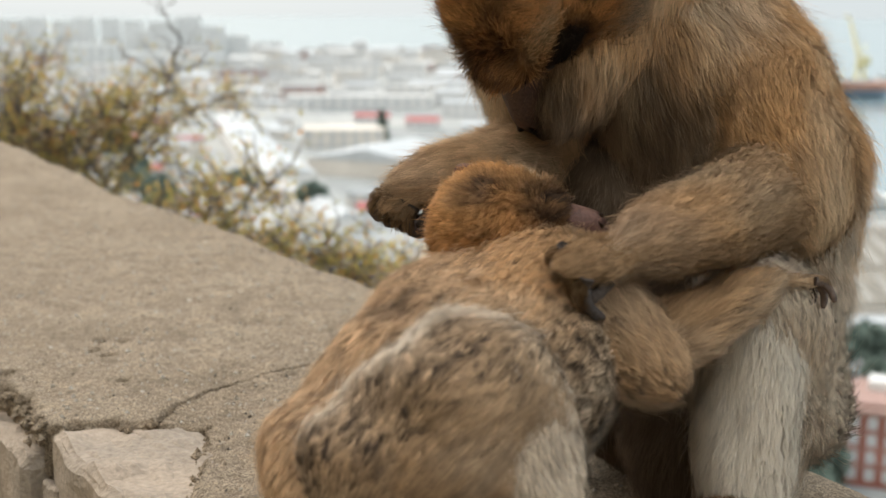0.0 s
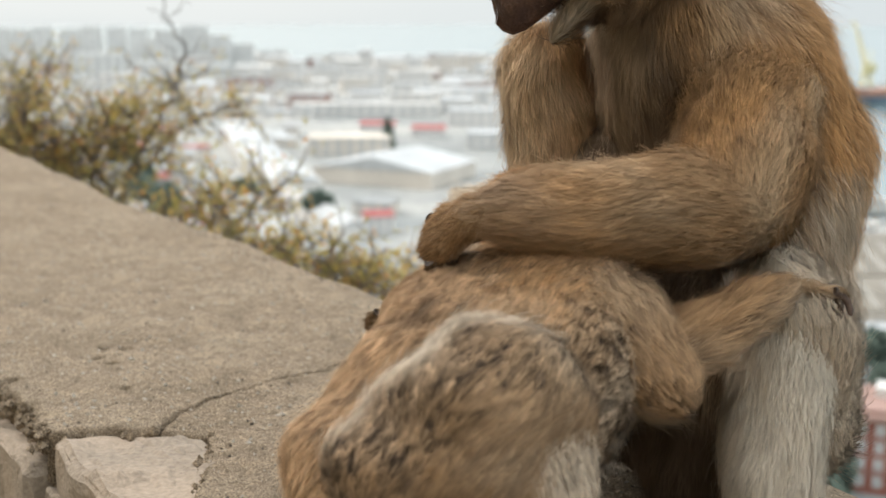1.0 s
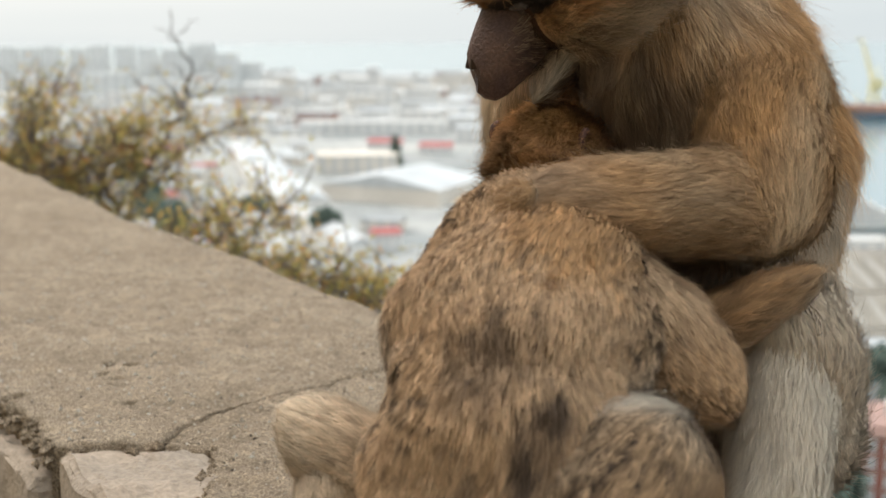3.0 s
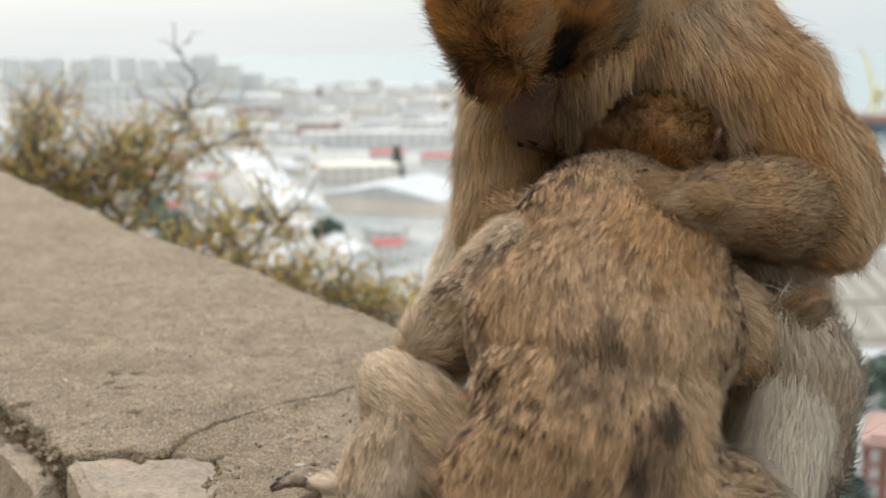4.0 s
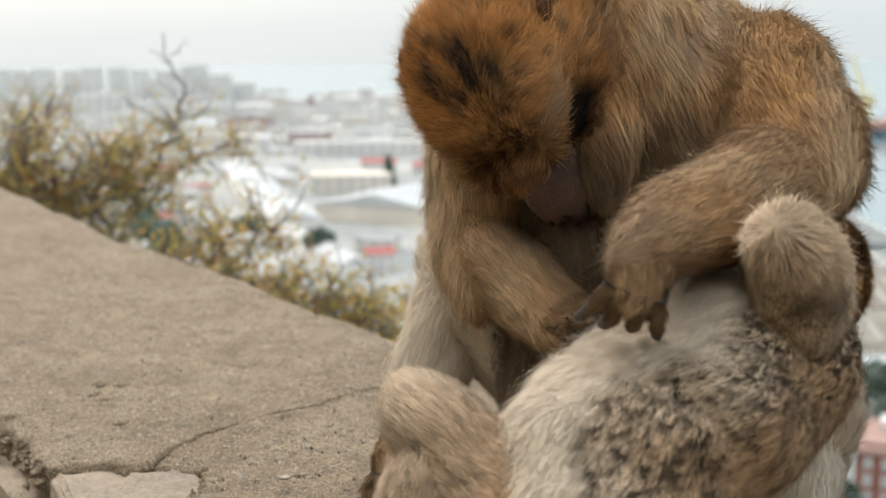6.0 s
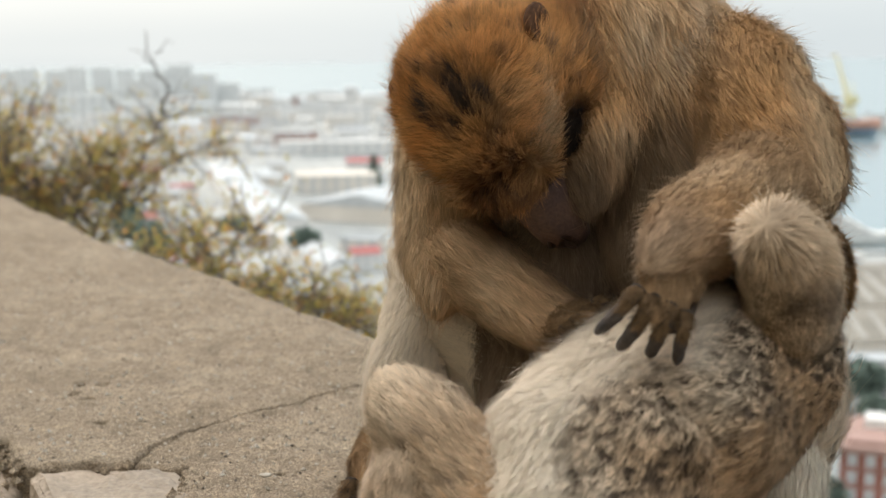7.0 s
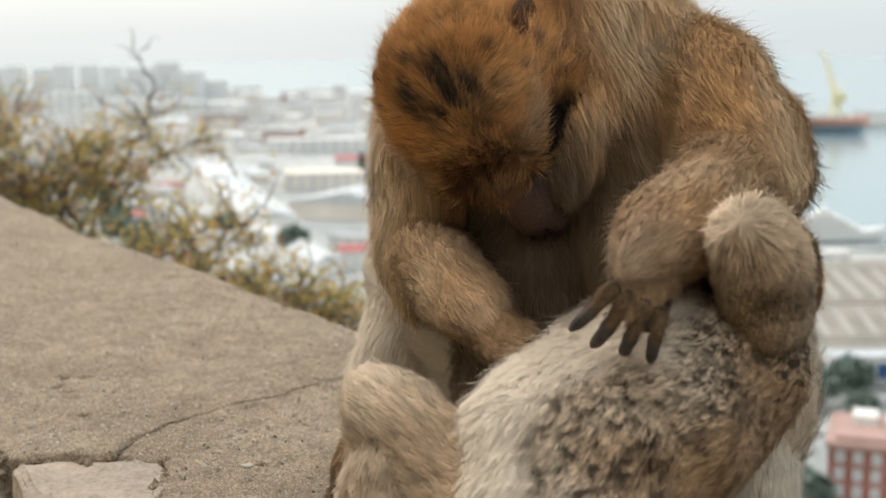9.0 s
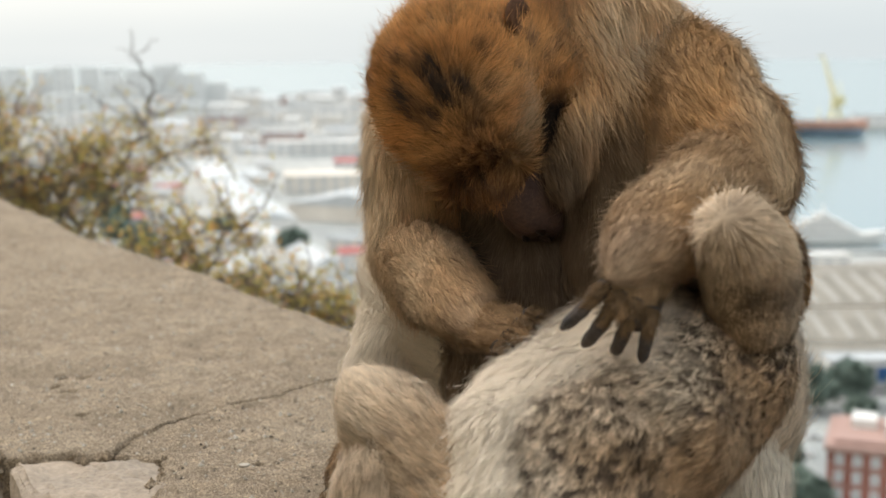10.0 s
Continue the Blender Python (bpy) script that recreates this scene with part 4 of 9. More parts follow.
def build_mother():
    m = thing("macaque", pose(0.16, 0.80, 0), "adult macaque with a brown and ochre coat, sitting and grooming", "monkey", "macaques on the wall")
    p = {}
    # UMBER and DARK marks paint shade at throat, lap, armpit; the rest is fur
    fur_and_shade_marks = ((0.086, 0.016, -0.100, 0.058, 0.9, ASH * 0.95, 1.0), (0.042, -0.092, -0.077, 0.034, 1.0, UMBER * 0.6, 1.0), (0.080, -0.015, 0.028, 0.034, 0.8, OCHRE, 0.55), (0.070, -0.045, 0.030, 0.03, 0.8, OCHRE, 0.4), (0.070, 0.0, 0.085, 0.03, 1.3, ASH, 0.4), (0.078, 0.0, -0.085, 0.045, 1.0, ASH * 0.8, 0.6), (0.075, -0.045, -0.07, 0.03, 1.2, ASH * 0.9, 0.5), (0.075, -0.022, -0.036, 0.012, 2.6, DARK * 0.6, 1.3), (0.056, -0.064, 0.010, 0.036, 1.6, UMBER * 0.8, 0.85), (0.072, -0.030, 0.016, 0.020, 1.2, UMBER, 0.6))
    # inner side in umber paints the shade below the chin
    torso = coat(OCHRE * 0.70 + BROWN * 0.28, OCHRE * 0.60 + BROWN * 0.34, UMBER * 1.2, 0.40, 500, 0.55, 40, pale=0.26, roots=0.62, streak=0.24, marks=fur_and_shade_marks)
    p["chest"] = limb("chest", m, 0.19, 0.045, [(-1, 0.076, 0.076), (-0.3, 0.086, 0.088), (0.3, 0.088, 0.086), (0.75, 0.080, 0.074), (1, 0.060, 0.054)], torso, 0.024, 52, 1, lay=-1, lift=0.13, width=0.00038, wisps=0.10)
    # the umber fade at the lower end is painted shade under the chin
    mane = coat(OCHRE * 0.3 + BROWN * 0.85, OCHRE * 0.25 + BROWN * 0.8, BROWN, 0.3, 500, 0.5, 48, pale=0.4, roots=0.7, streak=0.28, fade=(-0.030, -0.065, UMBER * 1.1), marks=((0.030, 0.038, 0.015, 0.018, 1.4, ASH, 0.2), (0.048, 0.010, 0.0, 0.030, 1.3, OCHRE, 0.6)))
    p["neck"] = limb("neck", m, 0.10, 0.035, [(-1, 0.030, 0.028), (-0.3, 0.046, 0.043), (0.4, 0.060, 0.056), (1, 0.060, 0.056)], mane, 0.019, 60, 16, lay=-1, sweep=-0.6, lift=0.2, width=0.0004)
    # belly colour darkened to stand in for the deep shade of the lap
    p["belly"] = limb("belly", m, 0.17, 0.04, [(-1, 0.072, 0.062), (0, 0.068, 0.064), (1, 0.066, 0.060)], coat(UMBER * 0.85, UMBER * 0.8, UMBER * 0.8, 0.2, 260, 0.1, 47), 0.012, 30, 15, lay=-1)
    # pelvis front and its umber mark paint shade between the legs
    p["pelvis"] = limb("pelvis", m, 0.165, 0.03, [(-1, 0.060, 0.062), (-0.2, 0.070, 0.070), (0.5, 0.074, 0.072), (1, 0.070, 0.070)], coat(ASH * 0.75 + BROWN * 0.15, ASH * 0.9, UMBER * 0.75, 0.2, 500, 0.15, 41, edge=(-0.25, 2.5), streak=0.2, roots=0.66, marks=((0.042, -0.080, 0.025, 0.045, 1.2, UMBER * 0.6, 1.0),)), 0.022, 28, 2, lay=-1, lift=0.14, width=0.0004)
    up = coat(OCHRE * 0.62 + BROWN * 0.25, OCHRE * 0.45 + BROWN * 0.44, BROWN * 0.85, 0.3, 600, 0.4, 42, pale=0.38, roots=0.64, streak=0.2)
    fore = coat(OCHRE * 0.22 + BROWN * 0.52, OCHRE * 0.1 + BROWN * 0.55 + ASH * 0.08, ASH * 0.75, 0.25, 600, 0.3, 43, pale=0.30, roots=0.66, streak=0.16, fade=(0.015, 0.12, UMBER * 1.8))
    pale_fore = coat(OCHRE * 0.20 + BROWN * 0.50 + BUFF * 0.25, OCHRE * 0.08 + BROWN * 0.45 + BUFF * 0.42, BUFF * 1.0, 0.2, 600, 0.3, 43, pale=0.30, roots=0.70, streak=0.16, fade=(0.03, 0.12, UMBER * 1.8))
    p["left_upper_arm"] = limb("upper_arm", m, 0.095, 0.035, [(-1, 0.053, 0.053), (0, 0.050, 0.048), (1, 0.045, 0.044)], up, 0.018, 66, 3, width=0.0004, lift=0.16, wisps=0.14)
    p["right_upper_arm"] = limb("upper_arm", m, 0.095, 0.035, [(-1, 0.045, 0.045), (0, 0.041, 0.040), (1, 0.033, 0.032)], coat(OCHRE * 0.30 + BROWN * 0.50 + BUFF * 0.22, OCHRE * 0.15 + BROWN * 0.45 + BUFF * 0.45, BUFF, 0.2, 900, 0.35, 49, pale=0.3, roots=0.72, streak=0.16), 0.019, 58, 4, width=0.0004, lift=0.16, wisps=0.14)
    p["left_forearm"] = limb("forearm", m, 0.125, 0.03, [(-1, 0.036, 0.036), (-0.3, 0.037, 0.035), (0.4, 0.032, 0.028), (1, 0.026, 0.022)], fore, 0.015, 72, 5, width=0.0004, lift=0.14, wisps=0.12)
    p["right_forearm"] = limb("forearm", m, 0.105, 0.03, [(-1, 0.037, 0.037), (-0.3, 0.034, 0.033), (0.4, 0.027, 0.025), (1, 0.023, 0.020)], pale_fore, 0.015, 72, 6, width=0.0004, lift=0.16, wisps=0.18)
    paw = coat(OCHRE * 0.15 + BROWN * 0.36, BROWN * 0.42, GREY * 0.8, 0.3, 700, 0.2, 44)
    p["left_hand"] = hand(m, 0.076, paw, 7, 1.35, spread=0.20)
    p["right_hand"] = hand(m, 0.078, paw, 8, 2.4)
    thigh = coat(ASH * 1.1, CREAM_HAIR, CREAM_HAIR * 1.05, 0.05, 300, 0.05, 45, streak=0.08, roots=0.8)
    shin = coat(CREAM_HAIR, CREAM_HAIR * 1.05, CREAM_HAIR * 1.05, 0.04, 300, 0.02, 46, streak=0.06, roots=0.82)
    # right leg's coat is brightened in colour for the rim light along it
    white = coat(CREAM_HAIR * 1.1, CREAM_HAIR * 1.15, CREAM_HAIR * 1.15, 0.03, 300, 0.0, 50, streak=0.14, roots=0.8)
    p["left_thigh"] = limb("thigh", m, 0.09, 0.045, [(-1, 0.050, 0.050), (0, 0.048, 0.048), (1, 0.042, 0.042)], thigh, 0.020, 34, 9)
    p["right_thigh"] = limb("thigh", m, 0.16, 0.035, [(-1, 0.056, 0.056), (-0.2, 0.060, 0.060), (0.4, 0.052, 0.052), (1, 0.037, 0.037)], white, 0.018, 60, 10, width=0.0004, lift=0.12)
    p["left_shin"] = limb("shin", m, 0.125, 0.035, [(-1, 0.036, 0.036), (-0.4, 0.036, 0.035), (0.4, 0.033, 0.032), (1, 0.025, 0.025)], shin, 0.016, 50, 11, width=0.0004, lift=0.13)
    p["right_shin"] = limb("shin", m, 0.11, 0.035, [(-1, 0.034, 0.034), (-0.4, 0.035, 0.034), (0.4, 0.030, 0.030), (1, 0.024, 0.024)], white, 0.016, 46, 12, width=0.0004, lift=0.12)
    p["left_foot"] = hand(m, 0.11, paw, 13, 0.4, True, "foot")
    p["right_foot"] = hand(m, 0.11, paw, 14, 0.4, True, "foot")
    p["head"] = head(m, 0.058, 60)
    return p


def build_young():
    m = thing("macaque", pose(0.03, 0.68, 0), "young macaque with mottled grey-brown fur and a pale belly", "monkey", "macaques on the wall")
    p = {}
    spots = ((0.010, 0.055, -0.068, 0.026, 1.0, DARK, 0.7), (-0.014, 0.064, -0.017, 0.010, 0.7, DARK, 0.7), (-0.029, 0.045, -0.072, 0.008, 1.6, DARK, 0.8), (0.066, 0.026, -0.004, 0.012, 0.8, UMBER * 0.7, 0.6), (-0.02, 0.05, 0.02, 0.04, 1.0, OCHRE, 0.55))
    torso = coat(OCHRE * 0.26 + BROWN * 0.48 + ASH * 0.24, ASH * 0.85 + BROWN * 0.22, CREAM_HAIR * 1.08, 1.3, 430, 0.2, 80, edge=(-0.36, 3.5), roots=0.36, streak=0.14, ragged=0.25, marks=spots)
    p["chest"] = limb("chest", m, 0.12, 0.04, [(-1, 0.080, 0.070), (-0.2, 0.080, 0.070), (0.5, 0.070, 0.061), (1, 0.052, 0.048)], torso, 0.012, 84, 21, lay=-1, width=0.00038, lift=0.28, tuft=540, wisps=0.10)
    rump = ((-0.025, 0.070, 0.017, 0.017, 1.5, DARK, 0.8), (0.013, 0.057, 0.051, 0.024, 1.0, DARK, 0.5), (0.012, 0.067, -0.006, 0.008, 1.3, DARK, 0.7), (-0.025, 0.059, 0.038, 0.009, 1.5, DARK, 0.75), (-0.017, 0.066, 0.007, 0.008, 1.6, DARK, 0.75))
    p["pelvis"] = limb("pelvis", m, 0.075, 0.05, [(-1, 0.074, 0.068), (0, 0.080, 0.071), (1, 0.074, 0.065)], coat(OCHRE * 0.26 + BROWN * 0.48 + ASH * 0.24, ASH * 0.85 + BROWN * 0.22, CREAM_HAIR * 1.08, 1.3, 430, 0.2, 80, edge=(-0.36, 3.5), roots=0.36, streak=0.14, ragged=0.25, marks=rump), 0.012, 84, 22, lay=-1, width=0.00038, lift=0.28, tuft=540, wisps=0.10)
    up = coat(BROWN * 0.36 + ASH * 0.58, ASH * 0.62 + BROWN * 0.3, BUFF * 0.45 + ASH * 0.5, 0.9, 430, 0.2, 81, streak=0.14, roots=0.55, fade=(0.015, 0.055, BROWN * 0.25 + ASH * 0.58), marks=((0.017, 0.028, 0.019, 0.010, 1.6, OCHRE * 0.8, 0.6), (0.026, 0.014, 0.005, 0.012, 1.2, UMBER * 0.8, 0.8), (0.010, 0.026, -0.005, 0.012, 1.2, UMBER, 0.7)))
    fore = coat(OCHRE * 0.2 + BROWN * 0.62, BROWN * 0.75 + ASH * 0.15, BROWN * 0.4 + ASH * 0.4, 0.45, 500, 0.3, 82)
    mottled = coat(OCHRE * 0.2 + BROWN * 0.45 + ASH * 0.25, OCHRE * 0.1 + BROWN * 0.42 + ASH * 0.3, ASH * 0.9, 0.8, 430, 0.3, 89, streak=0.14, roots=0.5)
    pale_fore = coat(BROWN * 0.42 + ASH * 0.45, BROWN * 0.3 + ASH * 0.6, ASH, 0.45, 450, 0.12, 88, streak=0.14)
    p["left_upper_arm"] = limb("upper_arm", m, 0.056, 0.022, [(-1, 0.029, 0.028), (0, 0.027, 0.026), (1, 0.026, 0.025)], up, 0.0075, 84, 23, width=0.00036, lift=0.2, tuft=540)
    p["right_upper_arm"] = limb("upper_arm", m, 0.055, 0.03, [(-1, 0.038, 0.038), (0, 0.035, 0.034), (1, 0.029, 0.028)], mottled, 0.010, 80, 24, width=0.00038, lift=0.2, tuft=540)
    p["left_forearm"] = limb("forearm", m, 0.07, 0.022, [(-1, 0.029, 0.029), (0, 0.027, 0.026), (1, 0.019, 0.018)], pale_fore, 0.012, 66, 25, width=0.0004)
    p["right_forearm"] = limb("forearm", m, 0.07, 0.022, [(-1, 0.025, 0.025), (0, 0.023, 0.022), (1, 0.018, 0.017)], fore, 0.013, 66, 26, width=0.0004)
    paw = coat(BROWN * 0.9, BROWN * 0.8, GREY, 0.2, 200, 0.3, 83)
    p["left_hand"] = hand(m, 0.045, paw, 27, 0.9, skin=SKIN_YOUNG)
    p["right_hand"] = hand(m, 0.045, paw, 28, 1.5, skin=SKIN_YOUNG)
    leg = coat(BROWN * 0.62 + GREY * 0.25, BROWN * 0.3 + ASH * 0.55, CREAM_HAIR * 0.95, 1.0, 460, 0.25, 84, edge=(0.0, 3.0), roots=0.42, ragged=0.15)
    lower = coat(BROWN * 0.5 + ASH * 0.42, BROWN * 0.35 + ASH * 0.6, CREAM_HAIR, 0.8, 450, 0.15, 86, roots=0.5, streak=0.15, fade=(0.018, 0.060, BUFF * 0.35 + ASH * 0.65), marks=((0.02, 0.01, -0.05, 0.03, 1.0, OCHRE, 0.7),))
    shin = coat(ASH, ASH * 1.2, CREAM_HAIR, 0.2, 700, 0.1, 85, streak=0.12)
    calf = coat(BROWN * 0.35 + ASH * 0.55, BROWN * 0.25 + ASH * 0.7, ASH * 1.05, 0.55, 420, 0.2, 87, streak=0.14, fade=(-0.01, -0.05, BUFF * 0.35 + ASH * 0.65))
    p["left_thigh"] = limb("thigh", m, 0.08, 0.035, [(-1, 0.044, 0.044), (0, 0.037, 0.036), (1, 0.029, 0.029)], lower, 0.011, 76, 29, lift=0.14, width=0.0004)
    p["right_thigh"] = limb("thigh", m, 0.07, 0.04, [(-1, 0.066, 0.058), (0, 0.064, 0.056), (1, 0.054, 0.048)], leg, 0.011, 84, 30, lift=0.26, width=0.00038, tuft=620)
    p["left_shin"] = limb("shin", m, 0.07, 0.028, [(-1, 0.028, 0.028), (0, 0.029, 0.028), (1, 0.023, 0.023)], calf, 0.010, 76, 31, lift=0.12, width=0.0004)
    p["right_shin"] = limb("shin", m, 0.07, 0.03, [(-1, 0.038, 0.038), (0, 0.035, 0.034), (1, 0.024, 0.024)], shin, 0.011, 54, 32)
    p["left_foot"] = hand(m, 0.05, shin, 33, 0.5, True, "foot", SKIN_YOUNG)
    p["right_foot"] = hand(m, 0.05, shin, 34, 0.5, True, "foot", SKIN_YOUNG)
    p["head"] = head(m, 0.036, 90, True)
    return p


mother = build_mother()
young = build_young()


# ---- shrubs on the slope behind the wall ----
def shrub(name, base, limbs, clumps, leaf, seed, label):
    """limbs: lists of points; clumps: (x, y, z, radius, leaf count). Places in metres."""
    rs = np.random.RandomState(seed)
    sh = thing(name, Matrix.Translation(base), label, "shrub", "shrubs behind the wall")
    o = np.array(base)
    wood_v, wood_t, off = [], [], 0
    for pts, r0 in limbs:
        p = np.array(pts, float) - o
        fine = []
        for a, b in zip(p[:-1], p[1:]):
            for k in range(4):
                fine.append(a + (b - a) * k / 4 + rs.normal(0, 0.006, 3))
        fine.append(p[-1])
        tube_part("branch", sh, fine, list(np.linspace(r0, r0 * 0.12, len(fine))), BARK, 7)
    V, T = [], []
    tv, tt, to = [], [], 0
    n = 0
    for cx, cy, cz, r, count in clumps:
        c = np.array((cx, cy, cz)) - o
        tw = max(8, count // 12)
        ends = c + rs.normal(0, 1, (tw, 3)) * r * np.array((0.72, 0.6, 0.62))
        for e in ends:
            start = c + (e - c) * rs.uniform(0, 0.4) + rs.normal(0, 0.02, 3) - np.array((0, 0, r * 0.4))
            v, t = bent_tube([start, (start + e) / 2 + rs.normal(0, 0.015, 3), e], [0.0035, 0.0025, 0.0012], 4)
            tv.append(v)
            tt.append(t + to)
            to += len(v)
            for k in range(max(1, count // tw)):
                w = rs.uniform(0.2, 1.05)
                q = start + (e - start) * w + rs.normal(0, 0.022, 3)
                ax = rs.normal(size=3)
                ax /= np.linalg.norm(ax)
                bx = np.cross(ax, rs.normal(size=3))
                bx /= np.linalg.norm(bx) + 1e-9
                up = np.cross(ax, bx)
                L = leaf * rs.uniform(0.6, 1.3)
                W = L * 0.42
                V += [q, q + ax * L * 0.5 + bx * W * 0.5 + up * W * 0.15, q + ax * L, q + ax * L * 0.5 - bx * W * 0.5 + up * W * 0.15]
                T += [(n, n + 1, n + 2), (n, n + 2, n + 3)]
                n += 4
    tagged(part("twig", mesh_from("twig", np.concatenate(tv), np.concatenate(tt), [BARK], True), sh), kind="stuff")
    tagged(part("crown", mesh_from("crown", V, T, [LEAF], False), sh, "small olive and rusty yellow leaves"), kind="stuff")
    return sh


def build_shrubs():
    trunk = [(-1.24, 4.30, -1.35), (-1.18, 4.32, -0.41), (-1.14, 4.35, -0.29), (-1.06, 4.38, -0.15), (-1.0, 4.40, -0.06), (-0.97, 4.42, 0.04), (-0.93, 4.44, 0.16), (-0.99, 4.46, 0.26), (-1.01, 4.48, 0.36)]
    side = [(-1.14, 4.35, -0.29), (-1.05, 4.36, -0.23), (-0.91, 4.39, -0.09), (-0.77, 4.40, -0.05), (-0.69, 4.40, -0.01)]
    west = [(-1.18, 4.33, -0.35), (-1.27, 4.36, -0.21), (-1.39, 4.39, -0.10), (-1.49, 4.42, 0.04)]
    tips = [[(-0.97, 4.43, 0.10), (-0.89, 4.44, 0.16), (-0.85, 4.46, 0.24)], [(-0.98, 4.45, 0.24), (-1.04, 4.46, 0.29), (-1.07, 4.47, 0.30)], [(-0.98, 4.45, 0.27), (-0.94, 4.46, 0.31), (-0.91, 4.47, 0.33)],
            [(-0.95, 4.43, 0.12), (-1.02, 4.44, 0.18), (-1.05, 4.45, 0.24)], [(-0.93, 4.43, 0.10), (-0.86, 4.42, 0.12), (-0.80, 4.42, 0.18)], [(-0.80, 4.40, -0.05), (-0.72, 4.41, 0.04), (-0.66, 4.42, 0.06)]]
    limbs = [(trunk, 0.014), (side, 0.010), (west, 0.012)] + [(t, 0.0025) for t in tips]
    clumps = [(-1.49, 4.39, -0.08, 0.20, 420), (-1.35, 4.38, -0.15, 0.18, 420), (-1.45, 4.36, -0.25, 0.20, 460), (-1.23, 4.39, -0.08, 0.15, 300), (-1.27, 4.35, -0.27, 0.17, 420), (-1.07, 4.41, 0.0, 0.12, 160),
              (-1.11, 4.38, -0.12, 0.14, 220), (-0.93, 4.42, 0.08, 0.11, 90), (-0.77, 4.40, -0.03, 0.10, 110), (-0.99, 4.37, -0.15, 0.10, 110), (-1.53, 4.42, 0.06, 0.12, 170), (-1.62, 4.4, -0.12, 0.22, 420), (-1.18, 4.32, -0.38, 0.16, 300), (-1.75, 4.4, -0.2, 0.25, 400), (-0.88, 4.40, -0.05, 0.09, 90)]
    shrub("shrub", (-1.24, 4.30, -1.35), limbs, [(x, y + 0.16 * math.sin(x * 37 + z * 23), z, r, int(n * 1.9)) for x, y, z, r, n in clumps], 0.022, 3, "thorny shrub with sparse rusty-yellow autumn leaves")
    limbs = [([(-0.72, 3.34, -1.35), (-0.70, 3.35, -0.45), (-0.62, 3.35, -0.16)], 0.014), ([(-0.70, 3.35, -0.45), (-0.56, 3.34, -0.28), (-0.50, 3.35, -0.17)], 0.010)]
    clumps = [(-0.75, 3.35, -0.24, 0.09, 150), (-0.62, 3.35, -0.17, 0.09, 170), (-0.56, 3.33, -0.27, 0.11, 230), (-0.51, 3.35, -0.20, 0.09, 150), (-0.45, 3.32, -0.33, 0.11, 230), (-0.66, 3.33, -0.33, 0.12, 220)]
    shrub("shrub", (-0.72, 3.34, -1.35), limbs, [(x, y + 0.12 * math.sin(x * 37 + z * 23), z, r, int(n * 2.0)) for x, y, z, r, n in clumps], 0.020, 4, "low olive-green shrub with yellowing leaves")
    limbs = [([(-0.27, 3.31, -1.45), (-0.27, 3.31, -0.60), (-0.20, 3.31, -0.36)], 0.012), ([(-0.27, 3.31, -0.60), (-0.34, 3.32, -0.40), (-0.38, 3.32, -0.30)], 0.009)]
    clumps = [(-0.36, 3.32, -0.35, 0.10, 210), (-0.28, 3.31, -0.39, 0.10, 210), (-0.19, 3.31, -0.37, 0.09, 150), (-0.12, 3.30, -0.42, 0.09, 160), (-0.08, 3.31, -0.38, 0.07, 70), (-0.24, 3.3, -0.48, 0.13, 260), (-0.05, 3.3, -0.5, 0.12, 200)]
    shrub("shrub", (-0.27, 3.31, -1.45), limbs, [(x, y + 0.12 * math.sin(x * 37 + z * 23), z, r, int(n * 2.0)) for x, y, z, r, n in clumps], 0.020, 5, "low olive-green shrub with yellowing leaves")


build_shrubs()


# ---- the port below ----
def house(x, y, w, d, h, wall_mat, roof_mat, turn=0.0, floors=0, bays=0, pitched=0.0, label="white flat-roofed building by the port", name="building", group="buildings of the port"):
    """Walls with a parapet or a pitched roof, and windows set into the side that faces the hill."""
    b = thing(name, pose(x, y, LEVEL, 0, 0, turn), label, "building", group)
    # flat white roofs take the toned-down white that evens roof against wall light
    roof_mat = ROOF_WHITE if roof_mat is WHITE else roof_mat
    box_part("wall", b, wall_mat, -w / 2, w / 2, -d / 2, d / 2, 0, h)
    if pitched:
        v = [(-w / 2 - 0.5, -d / 2 - 0.5, h), (w / 2 + 0.5, -d / 2 - 0.5, h), (w / 2 + 0.5, d / 2 + 0.5, h), (-w / 2 - 0.5, d / 2 + 0.5, h), (-w / 2 - 0.5, 0, h + pitched), (w / 2 + 0.5, 0, h + pitched)]
        part("roof", mesh_from("roof", v, [(0, 1, 5, 4), (2, 3, 4, 5), (1, 2, 5), (3, 0, 4), (3, 2, 1, 0)], [roof_mat]), b)
    else:
        bm = bmesh.new()
        box(bm, -w / 2 - 0.3, w / 2 + 0.3, -d / 2 - 0.3, d / 2 + 0.3, h, h + 0.9)
        top = max(bm.faces, key=lambda f: f.calc_center_median().z)
        bmesh.ops.inset_region(bm, faces=[top], thickness=0.5)
        bmesh.ops.translate(bm, vec=(0, 0, -0.6), verts=top.verts)
        bm_part("roof", bm, roof_mat, b)
    if floors and bays:
        ww, fh = w / bays, h / floors
        me = None
        for f in range(floors):
            for k in range(bays):
                if me is None:
                    bm = bmesh.new()
                    box(bm, -ww * 0.28, ww * 0.28, -0.12, 0.12, -fh * 0.28, fh * 0.28)
                    me = bpy.data.meshes.new("window")
                    bm.to_mesh(me)
                    bm.free()
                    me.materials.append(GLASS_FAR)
                win = part("window", me, b)
                win.location = (-w / 2 + (k + 0.5) * ww, -d / 2 - 0.02, (f + 0.52) * fh)
    return b


